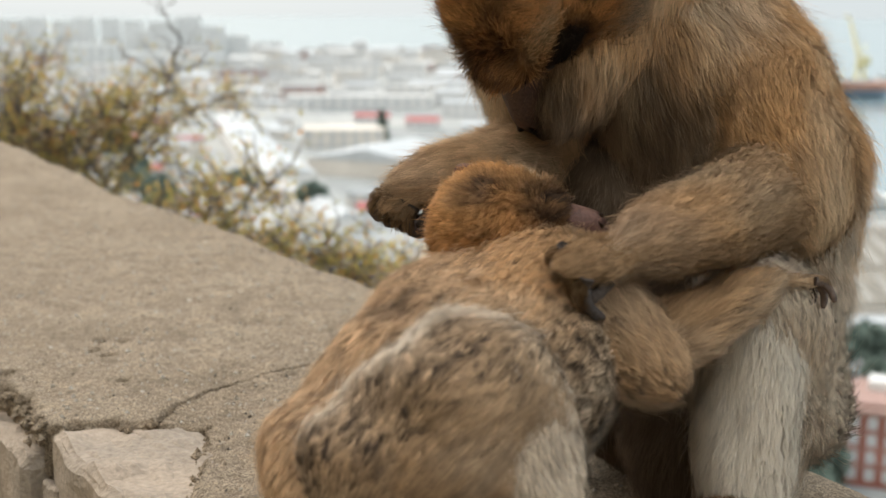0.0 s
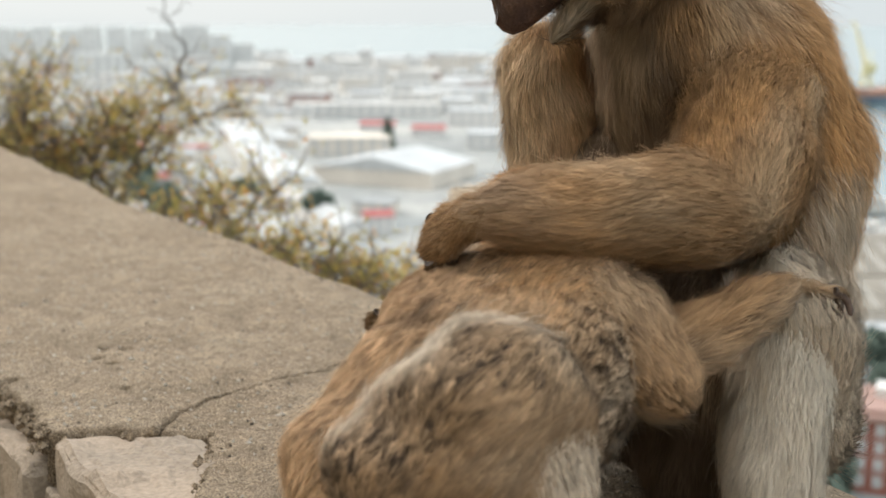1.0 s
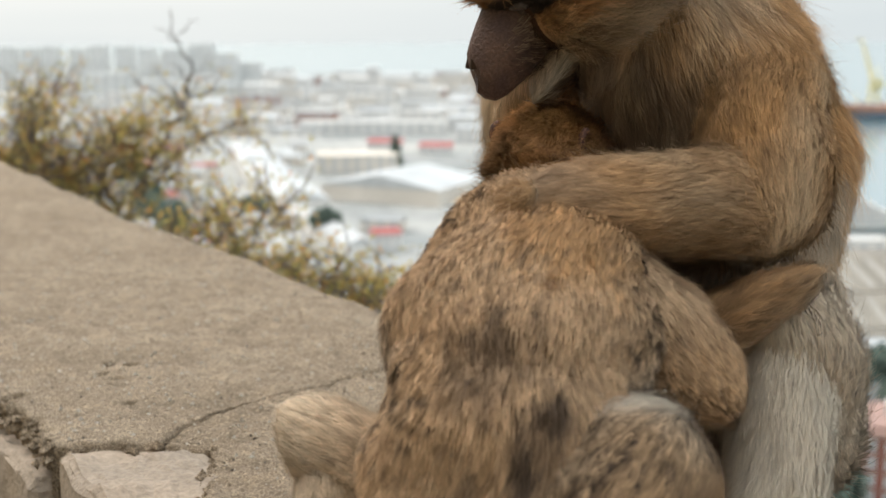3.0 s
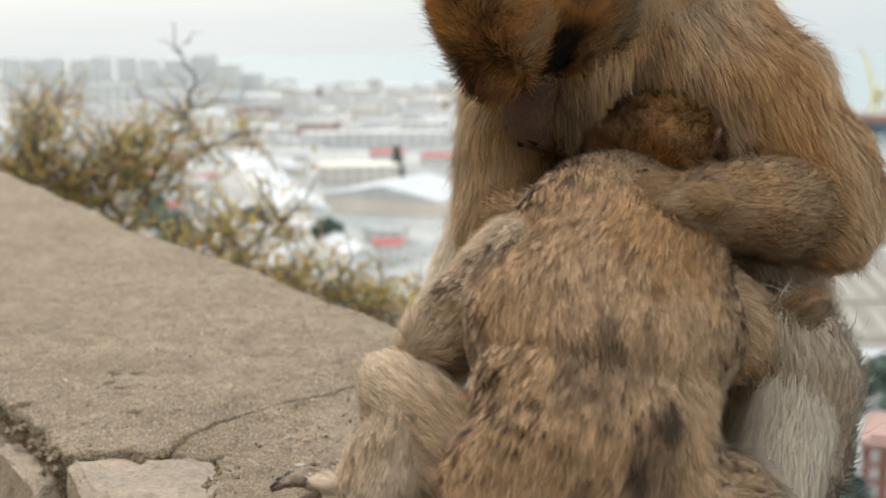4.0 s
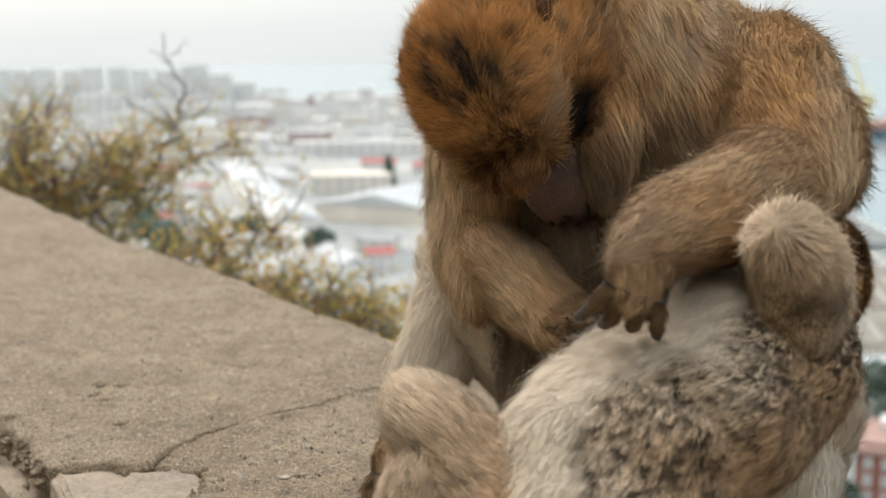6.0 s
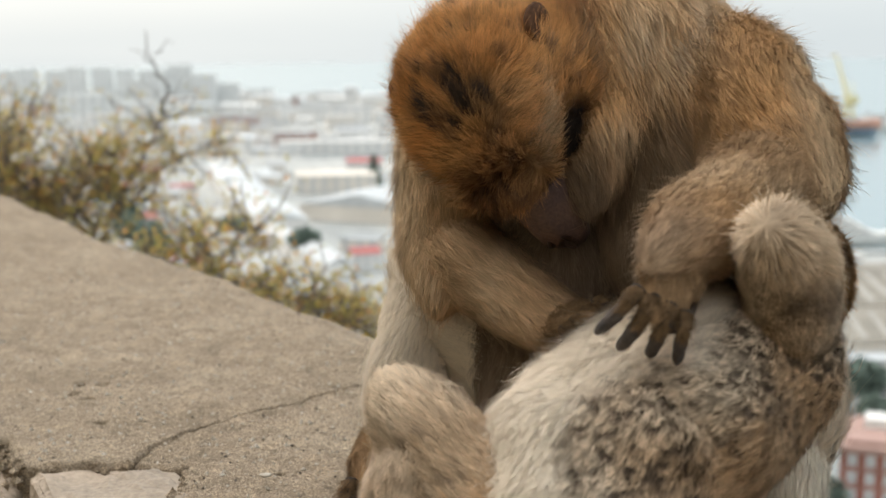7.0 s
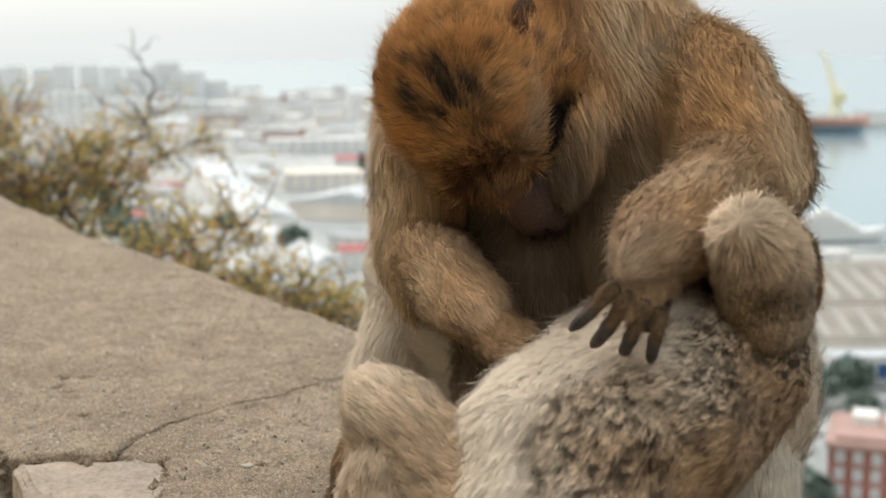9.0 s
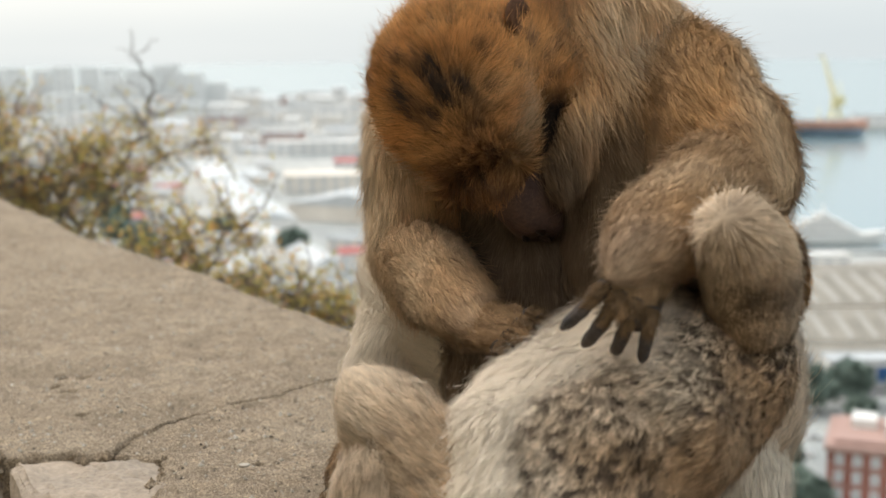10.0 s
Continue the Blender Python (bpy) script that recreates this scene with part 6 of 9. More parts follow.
def motions():
    who = mother
    carry(who["chest"], [
        (0, 0.033, 0.025, 0.240, 16, -18, -71), (0.2, 0.034, 0.025, 0.243, 16, -18, -71),
        (0.45, 0.035, 0.025, 0.247, 15, -17, -71), (0.6, 0.036, 0.025, 0.250, 14, -17, -71),
        (0.75, 0.036, 0.026, 0.252, 13, -17, -71), (0.9, 0.037, 0.026, 0.254, 13, -17, -70),
        (1.2, 0.036, 0.026, 0.256, 13, -16, -70), (1.5, 0.034, 0.025, 0.258, 13, -16, -70),
        (2, 0.032, 0.026, 0.261, 13, -16, -70), (2.5, 0.031, 0.024, 0.265, 12, -16, -70),
        (2.7, 0.030, 0.022, 0.265, 13, -16, -70), (3.2, 0.025, 0.017, 0.262, 13, -16, -70),
        (3.8, 0.020, 0.011, 0.260, 14, -16, -70), (4.1, 0.018, 0.009, 0.262, 14, -16, -69),
        (4.4, 0.017, 0.008, 0.264, 15, -16, -69), (4.7, 0.016, 0.008, 0.264, 16, -16, -69),
        (5, 0.015, 0.009, 0.263, 17, -17, -69), (5.25, 0.016, 0.009, 0.261, 18, -17, -69),
        (5.5, 0.017, 0.009, 0.260, 19, -17, -70), (5.75, 0.019, 0.009, 0.259, 19, -17, -70),
        (6.3, 0.022, 0.008, 0.257, 18, -17, -70), (6.8, 0.025, 0.008, 0.254, 18, -17, -70),
        (7.2, 0.027, 0.008, 0.252, 18, -17, -70), (7.7, 0.025, 0.007, 0.249, 18, -17, -70),
        (8, 0.024, 0.006, 0.247, 18, -17, -70), (8.2, 0.023, 0.004, 0.247, 18, -17, -70),
        (8.4, 0.023, 0.002, 0.248, 18, -17, -70), (8.7, 0.023, 0.000, 0.247, 18, -17, -70),
        (9, 0.021, -0.000, 0.245, 18, -17, -70), (9.3, 0.020, -0.003, 0.244, 18, -17, -70),
        (9.5, 0.019, -0.004, 0.244, 18, -17, -70), (9.8, 0.018, -0.006, 0.244, 18, -17, -70),
        (10, 0.018, -0.007, 0.245, 18, -17, -70),
    ])
    carry(who["pelvis"], [
        (0, 0.037, -0.024, 0.093, -24, -19, -73), (0.2, 0.038, -0.024, 0.093, -24, -20, -73),
        (0.45, 0.040, -0.025, 0.092, -23, -20, -73), (0.6, 0.041, -0.025, 0.091, -22, -20, -73),
        (0.75, 0.042, -0.025, 0.090, -22, -20, -73), (0.9, 0.043, -0.025, 0.089, -21, -20, -73),
        (1.2, 0.043, -0.025, 0.090, -21, -20, -73), (1.5, 0.042, -0.026, 0.090, -20, -20, -73),
        (2, 0.041, -0.025, 0.091, -19, -20, -73), (2.5, 0.041, -0.026, 0.092, -18, -20, -72),
        (2.7, 0.040, -0.028, 0.094, -18, -20, -72), (3.2, 0.035, -0.032, 0.097, -18, -21, -73),
        (3.8, 0.028, -0.036, 0.101, -17, -20, -73), (4.1, 0.028, -0.038, 0.101, -15, -20, -73),
        (4.4, 0.030, -0.039, 0.101, -14, -20, -73), (4.7, 0.030, -0.038, 0.101, -13, -19, -73),
        (5, 0.032, -0.037, 0.102, -14, -19, -73), (5.25, 0.034, -0.036, 0.102, -14, -19, -73),
        (5.5, 0.035, -0.036, 0.102, -14, -19, -73), (5.75, 0.038, -0.036, 0.102, -14, -19, -73),
        (6.3, 0.038, -0.036, 0.099, -15, -19, -73), (6.8, 0.040, -0.037, 0.098, -14, -18, -73),
        (7.2, 0.042, -0.037, 0.096, -14, -19, -73), (7.7, 0.042, -0.039, 0.093, -14, -19, -74),
        (8, 0.042, -0.040, 0.091, -13, -19, -74), (8.2, 0.041, -0.042, 0.091, -13, -19, -74),
        (8.4, 0.042, -0.044, 0.091, -13, -19, -74), (8.7, 0.041, -0.045, 0.091, -14, -19, -74),
        (9, 0.039, -0.046, 0.088, -14, -19, -74), (9.3, 0.039, -0.048, 0.088, -14, -19, -74),
        (9.5, 0.038, -0.049, 0.088, -14, -19, -74), (9.8, 0.037, -0.051, 0.089, -14, -19, -74),
        (10, 0.037, -0.052, 0.089, -14, -19, -74),
    ])
    carry(who["neck"], [
        (0, -0.042, 0.002, 0.320, -2, -35, -144), (0.2, -0.044, 0.005, 0.336, -1, -37, -147),
        (0.45, -0.043, 0.010, 0.361, 1, -41, -153), (0.6, -0.031, 0.011, 0.372, 1, -41, -153),
        (0.75, -0.017, 0.012, 0.382, 0, -39, -150), (0.9, -0.003, 0.015, 0.391, 0, -38, -149),
        (1.2, -0.002, 0.016, 0.395, 0, -38, -148), (1.5, -0.003, 0.014, 0.397, 0, -38, -148),
        (2, -0.003, 0.015, 0.400, 0, -38, -147), (2.5, -0.006, 0.010, 0.392, 0, -38, -147),
        (2.7, -0.012, 0.006, 0.380, -1, -37, -146), (3.2, -0.023, -0.004, 0.357, -2, -33, -141),
        (3.8, -0.041, -0.015, 0.339, -3, -30, -138), (4.1, -0.045, -0.016, 0.342, -3, -28, -135),
        (4.4, -0.048, -0.016, 0.349, -2, -25, -133), (4.7, -0.045, -0.017, 0.342, -1, -22, -130),
        (5, -0.040, -0.018, 0.333, 2, -18, -127), (5.25, -0.040, -0.020, 0.324, 2, -18, -127),
        (5.5, -0.040, -0.022, 0.315, 2, -18, -127), (5.75, -0.035, -0.021, 0.314, 3, -19, -128),
        (6.3, -0.031, -0.024, 0.310, 4, -22, -131), (6.8, -0.028, -0.025, 0.305, 6, -25, -134),
        (7.2, -0.025, -0.027, 0.304, 6, -26, -135), (7.7, -0.025, -0.026, 0.303, 6, -26, -135),
        (8, -0.024, -0.027, 0.303, 7, -26, -135), (8.2, -0.024, -0.028, 0.305, 7, -26, -135),
        (8.4, -0.024, -0.030, 0.305, 7, -26, -135), (8.7, -0.024, -0.031, 0.307, 7, -26, -135),
        (9, -0.025, -0.031, 0.305, 7, -26, -135), (9.3, -0.024, -0.034, 0.306, 7, -26, -135),
        (9.5, -0.026, -0.035, 0.305, 7, -26, -135), (9.8, -0.026, -0.037, 0.307, 8, -26, -135),
        (10, -0.026, -0.038, 0.308, 8, -26, -135),
    ])
    carry(who["belly"], [
        (0, -0.016, 0.028, 0.124, -6, -8, 0), (0.2, -0.015, 0.028, 0.126, -6, -8, 0),
        (0.45, -0.014, 0.028, 0.129, -6, -7, 0), (0.6, -0.014, 0.029, 0.131, -6, -6, 0),
        (0.75, -0.013, 0.029, 0.132, -6, -6, 0), (0.9, -0.013, 0.030, 0.133, -6, -5, 0),
        (1.2, -0.013, 0.029, 0.134, -6, -5, 0), (1.5, -0.013, 0.028, 0.135, -6, -5, 0),
        (2, -0.014, 0.029, 0.137, -6, -6, 0), (2.5, -0.013, 0.027, 0.139, -6, -6, 1),
        (2.7, -0.015, 0.026, 0.140, -6, -6, 1), (3.2, -0.023, 0.022, 0.140, -5, -7, 1),
        (3.8, -0.032, 0.016, 0.141, -5, -7, 1), (4.1, -0.035, 0.014, 0.142, -5, -6, 1),
        (4.4, -0.039, 0.014, 0.142, -5, -6, 1), (4.7, -0.042, 0.014, 0.141, -4, -5, 1),
        (5, -0.045, 0.014, 0.140, -4, -5, 0), (5.25, -0.045, 0.015, 0.139, -4, -5, 0),
        (5.5, -0.045, 0.015, 0.139, -4, -5, 0), (5.75, -0.045, 0.015, 0.137, -4, -5, 0),
        (6.3, -0.046, 0.015, 0.134, -4, -5, 0), (6.8, -0.047, 0.015, 0.130, -4, -4, 0),
        (7.2, -0.046, 0.015, 0.128, -4, -4, -1), (7.7, -0.045, 0.014, 0.126, -4, -4, -1),
        (8, -0.045, 0.013, 0.123, -4, -4, -1), (8.2, -0.046, 0.011, 0.124, -4, -4, -1),
        (8.4, -0.046, 0.009, 0.124, -4, -4, -1), (8.7, -0.048, 0.007, 0.124, -4, -4, -1),
        (9, -0.050, 0.007, 0.123, -4, -4, -1), (9.3, -0.051, 0.006, 0.124, -4, -4, -1),
        (9.5, -0.052, 0.004, 0.124, -4, -4, -1), (9.8, -0.053, 0.003, 0.125, -4, -4, -1),
        (10, -0.053, 0.002, 0.126, -4, -4, -1),
    ])
    carry(who["left_upper_arm"], [
        (0, 0.053, -0.036, 0.247, 140, 28, 36), (0.2, 0.048, -0.041, 0.248, 140, 35, 32),
        (0.45, 0.038, -0.049, 0.249, 140, 44, 26), (0.6, 0.034, -0.052, 0.250, 140, 47, 23),
        (0.75, 0.033, -0.054, 0.250, 140, 47, 23), (0.9, 0.031, -0.056, 0.249, 141, 48, 23),
        (1.2, 0.030, -0.057, 0.250, 141, 48, 23), (1.5, 0.029, -0.058, 0.252, 141, 48, 23),
        (2, 0.030, -0.057, 0.256, 141, 47, 24), (2.5, 0.030, -0.059, 0.259, 141, 47, 24),
        (2.7, 0.034, -0.057, 0.260, 142, 45, 26), (3.2, 0.050, -0.047, 0.258, 144, 30, 35),
        (3.8, 0.067, -0.037, 0.257, 144, 5, 45), (4.1, 0.066, -0.039, 0.266, 144, 4, 45),
        (4.27, 0.076, -0.042, 0.285, 133, 8, 46), (4.4, 0.078, -0.045, 0.294, 126, 15, 42),
        (4.7, 0.079, -0.047, 0.295, 125, 19, 41), (5, 0.079, -0.046, 0.298, 121, 19, 40),
        (5.25, 0.071, -0.055, 0.295, 125, 35, 33), (5.5, 0.065, -0.064, 0.293, 127, 44, 28),
        (5.75, 0.065, -0.061, 0.288, 132, 39, 30), (6.3, 0.063, -0.060, 0.283, 132, 35, 33),
        (6.8, 0.062, -0.058, 0.279, 132, 31, 35), (7.2, 0.063, -0.059, 0.278, 131, 31, 35),
        (7.7, 0.063, -0.060, 0.275, 131, 31, 34), (8, 0.062, -0.061, 0.273, 130, 31, 34),
        (8.2, 0.061, -0.063, 0.274, 130, 31, 34), (8.4, 0.059, -0.065, 0.274, 130, 31, 34),
        (8.7, 0.056, -0.066, 0.273, 129, 30, 34), (9, 0.054, -0.067, 0.272, 129, 30, 34),
        (9.3, 0.051, -0.069, 0.272, 129, 30, 34), (9.5, 0.050, -0.070, 0.272, 129, 30, 34),
        (9.8, 0.049, -0.072, 0.273, 128, 30, 34), (10, 0.048, -0.073, 0.273, 128, 30, 34),
    ])
    carry(who["left_forearm"], [
        (0, 0.009, -0.108, 0.209, 98, 26, -47), (0.2, -0.007, -0.111, 0.211, 96, 25, -56),
        (0.45, -0.032, -0.115, 0.222, 86, 19, -72), (0.6, -0.041, -0.116, 0.224, 85, 16, -78),
        (0.75, -0.045, -0.118, 0.219, 88, 24, -78), (0.9, -0.049, -0.122, 0.217, 88, 40, -79),
        (1.2, -0.050, -0.125, 0.217, 88, 49, -79), (1.5, -0.050, -0.126, 0.219, 88, 48, -79),
        (2, -0.049, -0.124, 0.224, 86, 46, -80), (2.5, -0.048, -0.126, 0.228, 85, 44, -81),
        (2.7, -0.040, -0.122, 0.229, 85, 42, -79), (3.2, -0.006, -0.104, 0.228, 85, 36, -71),
        (3.8, 0.038, -0.095, 0.228, 84, 27, -51), (4.1, 0.041, -0.097, 0.231, 83, 25, -51),
        (4.27, 0.048, -0.106, 0.255, 95, 25, -49), (4.4, 0.039, -0.099, 0.281, 88, 26, -65),
        (4.7, 0.045, -0.115, 0.280, 90, 29, -52), (5, 0.060, -0.129, 0.278, 91, 27, -33),
        (5.25, 0.044, -0.148, 0.270, 94, 32, -31), (5.5, 0.008, -0.148, 0.252, 111, 45, -43),
        (5.75, 0.012, -0.145, 0.246, 108, 44, -41), (6.3, 0.021, -0.145, 0.242, 106, 43, -36),
        (6.8, 0.030, -0.145, 0.239, 105, 41, -30), (7.2, 0.032, -0.146, 0.237, 105, 41, -30),
        (7.7, 0.032, -0.147, 0.235, 105, 40, -29), (8, 0.031, -0.149, 0.233, 105, 40, -29),
        (8.2, 0.030, -0.151, 0.234, 105, 40, -29), (8.4, 0.029, -0.153, 0.234, 105, 40, -28),
        (8.7, 0.027, -0.155, 0.233, 106, 39, -28), (9, 0.025, -0.155, 0.232, 106, 39, -27),
        (9.3, 0.024, -0.158, 0.233, 106, 39, -27), (9.5, 0.023, -0.159, 0.233, 106, 39, -26),
        (9.8, 0.022, -0.161, 0.233, 106, 38, -26), (10, 0.022, -0.163, 0.234, 106, 38, -26),
    ])
    carry(who["left_hand"], [
        (0, -0.079, -0.171, 0.194, 100, 28, -64), (0.2, -0.104, -0.159, 0.199, 101, 27, -73),
        (0.45, -0.144, -0.130, 0.219, 117, 32, -116), (0.6, -0.156, -0.128, 0.221, 125, 32, -95),
        (0.75, -0.170, -0.140, 0.205, 129, 27, -69), (0.9, -0.163, -0.124, 0.201, 136, 45, -89),
        (1.2, -0.150, -0.117, 0.202, 148, 56, -93), (1.5, -0.149, -0.118, 0.205, 145, 56, -96),
        (2, -0.146, -0.115, 0.212, 140, 56, -102), (2.5, -0.143, -0.117, 0.218, 136, 55, -106),
        (2.7, -0.138, -0.117, 0.219, 133, 53, -106), (3.2, -0.115, -0.117, 0.220, 132, 47, -102),
        (3.8, -0.042, -0.143, 0.241, 83, 37, -115), (4.1, -0.034, -0.144, 0.244, 90, 32, -112),
        (4.27, -0.011, -0.135, 0.239, 127, 34, -103), (4.4, -0.064, -0.141, 0.275, 99, 27, -74),
        (4.7, -0.041, -0.179, 0.256, 126, 21, -36), (5, -0.004, -0.217, 0.266, 139, 15, -23),
        (5.25, -0.002, -0.219, 0.252, 138, 13, -8), (5.5, -0.071, -0.206, 0.219, 133, 24, -9),
        (5.75, -0.057, -0.206, 0.212, 142, 18, -5), (6.3, -0.039, -0.212, 0.208, 136, 23, -6),
        (6.8, -0.023, -0.214, 0.205, 133, 26, -9), (7.2, -0.020, -0.215, 0.203, 133, 26, -9),
        (7.7, -0.019, -0.216, 0.202, 133, 26, -9), (8, -0.019, -0.217, 0.200, 132, 27, -10),
        (8.2, -0.020, -0.219, 0.201, 132, 27, -10), (8.4, -0.020, -0.221, 0.202, 132, 27, -10),
        (8.7, -0.021, -0.222, 0.201, 131, 27, -10), (9, -0.022, -0.223, 0.200, 131, 27, -10),
        (9.3, -0.023, -0.225, 0.201, 131, 27, -10), (9.5, -0.023, -0.226, 0.201, 130, 27, -10),
        (9.8, -0.023, -0.228, 0.202, 130, 27, -10), (10, -0.023, -0.229, 0.202, 130, 27, -10),
    ])
    carry(who["right_upper_arm"], [
        (0, -0.082, 0.051, 0.239, 157, -5, 50), (0.2, -0.081, 0.053, 0.237, 155, 3, 46),
        (0.45, -0.078, 0.057, 0.237, 155, 13, 43), (0.6, -0.077, 0.058, 0.239, 155, 16, 41),
        (0.75, -0.076, 0.060, 0.242, 158, 14, 43), (0.9, -0.075, 0.062, 0.241, 160, 12, 43),
        (1.2, -0.075, 0.062, 0.242, 160, 12, 44), (1.5, -0.076, 0.061, 0.243, 160, 11, 43),
        (2, -0.077, 0.062, 0.247, 160, 11, 43), (2.5, -0.077, 0.060, 0.251, 160, 11, 43),
        (2.7, -0.080, 0.057, 0.251, 161, 11, 43), (3.2, -0.096, 0.045, 0.242, 166, 11, 44),
        (3.8, -0.112, 0.031, 0.237, 178, 12, 43), (4.1, -0.114, 0.025, 0.236, 171, 14, 43),
        (4.4, -0.115, 0.020, 0.235, 164, 16, 42), (4.7, -0.116, 0.019, 0.236, 163, 17, 41),
        (5, -0.116, 0.020, 0.237, 163, 19, 41), (5.25, -0.117, 0.020, 0.232, 162, 18, 41),
        (5.5, -0.119, 0.020, 0.227, 162, 18, 41), (5.75, -0.119, 0.020, 0.227, 162, 18, 41),
        (6.3, -0.125, 0.021, 0.228, 164, 18, 41), (6.8, -0.129, 0.022, 0.229, 165, 18, 40),
        (7.2, -0.129, 0.022, 0.227, 165, 18, 40), (7.7, -0.128, 0.022, 0.224, 166, 19, 39),
        (8, -0.129, 0.021, 0.222, 167, 20, 39), (8.2, -0.129, 0.019, 0.223, 167, 20, 39),
        (8.4, -0.130, 0.017, 0.223, 167, 19, 39), (8.7, -0.130, 0.016, 0.222, 166, 18, 40),
        (9, -0.132, 0.015, 0.221, 165, 17, 40), (9.3, -0.132, 0.013, 0.221, 165, 17, 40),
        (9.5, -0.133, 0.012, 0.221, 165, 16, 40), (9.8, -0.133, 0.010, 0.221, 165, 16, 40),
        (10, -0.133, 0.009, 0.221, 164, 16, 41),
    ])
    carry(who["right_forearm"], [
        (0, -0.119, 0.018, 0.219, 96, 37, -52), (0.2, -0.119, 0.016, 0.217, 94, 39, -53),
        (0.45, -0.119, 0.015, 0.211, 94, 40, -54), (0.6, -0.119, 0.015, 0.206, 97, 38, -52),
        (0.75, -0.118, 0.015, 0.193, 100, 39, -53), (0.9, -0.113, 0.013, 0.172, 108, 35, -50),
        (1.2, -0.102, 0.013, 0.147, 131, 16, -42), (1.5, -0.103, 0.009, 0.152, 126, 14, -43),
        (2, -0.104, 0.003, 0.168, 112, 9, -43), (2.5, -0.103, -0.003, 0.182, 100, 6, -41),
        (2.7, -0.100, -0.011, 0.183, 101, 1, -30), (3.2, -0.086, -0.020, 0.189, 101, -14, 7),
        (3.8, -0.091, -0.020, 0.197, 100, -19, 25), (4.1, -0.086, -0.027, 0.207, 86, -36, 37),
        (4.4, -0.101, -0.040, 0.222, 48, -54, 55), (4.7, -0.108, -0.045, 0.221, 67, -62, 30),
        (5, -0.115, -0.037, 0.187, 132, -35, -24), (5.25, -0.105, -0.036, 0.186, 125, -33, -4),
        (5.5, -0.096, -0.037, 0.177, 116, -26, 16), (5.75, -0.094, -0.035, 0.176, 117, -27, 19),
        (6.3, -0.094, -0.029, 0.173, 119, -30, 26), (6.8, -0.096, -0.025, 0.172, 120, -31, 32),
        (7.2, -0.096, -0.025, 0.171, 119, -30, 32), (7.7, -0.104, -0.034, 0.170, 113, -31, 22),
        (8, -0.117, -0.043, 0.174, 105, -31, 11), (8.2, -0.124, -0.048, 0.182, 96, -34, 8),
        (8.4, -0.123, -0.049, 0.182, 96, -36, 8), (8.7, -0.117, -0.048, 0.174, 104, -29, 12),
        (9, -0.116, -0.048, 0.171, 105, -29, 13), (9.3, -0.118, -0.051, 0.172, 104, -27, 12),
        (9.5, -0.119, -0.053, 0.172, 103, -26, 11), (9.8, -0.119, -0.055, 0.176, 98, -28, 13),
        (10, -0.119, -0.056, 0.173, 102, -22, 13),
    ])
    carry(who["right_hand"], [
        (0, -0.178, -0.026, 0.206, 119, 18, -44), (0.2, -0.178, -0.028, 0.205, 120, 17, -43),
        (0.45, -0.182, -0.029, 0.201, 117, 20, -46), (0.6, -0.191, -0.032, 0.185, 124, 23, -46),
        (0.75, -0.204, -0.036, 0.158, 140, 15, -40), (0.9, -0.211, -0.043, 0.125, 138, 19, -41),
        (1.2, -0.108, 0.035, 0.137, 160, 40, -58), (1.5, -0.109, 0.030, 0.140, 155, 35, -60),
        (2, -0.108, 0.021, 0.150, 148, 23, -59), (2.5, -0.107, 0.011, 0.159, 144, 15, -56),
        (2.7, -0.104, 0.003, 0.159, 146, 11, -45), (3.2, -0.077, -0.031, 0.174, 123, -17, 12),
        (3.8, -0.066, -0.045, 0.196, 92, -29, 43), (4.1, -0.070, -0.046, 0.217, 68, -42, 55),
        (4.4, -0.081, -0.069, 0.255, 8, -39, 121), (4.7, -0.088, -0.120, 0.216, 118, -54, 10),
        (5, -0.112, -0.100, 0.151, 163, -21, -29), (5.25, -0.091, -0.101, 0.161, 124, -37, 1),
        (5.5, -0.073, -0.083, 0.167, 96, -29, 22), (5.75, -0.069, -0.084, 0.166, 91, -30, 24),
        (6.3, -0.059, -0.084, 0.165, 78, -32, 31), (6.8, -0.050, -0.084, 0.162, 72, -32, 34),
        (7.2, -0.053, -0.086, 0.159, 74, -28, 27), (7.7, -0.065, -0.106, 0.158, 80, -32, 25),
        (8, -0.081, -0.137, 0.159, 91, -55, 25), (8.2, -0.094, -0.132, 0.184, -46, -72, 172),
        (8.4, -0.093, -0.134, 0.185, -46, -72, 172), (8.7, -0.081, -0.141, 0.154, 101, -34, 20),
        (9, -0.078, -0.143, 0.150, 101, -34, 19), (9.3, -0.082, -0.144, 0.155, 95, -37, 24),
        (9.5, -0.085, -0.145, 0.159, 91, -40, 27), (9.8, -0.081, -0.142, 0.175, 72, -52, 52),
        (10, -0.081, -0.147, 0.162, 87, -37, 33),
    ])
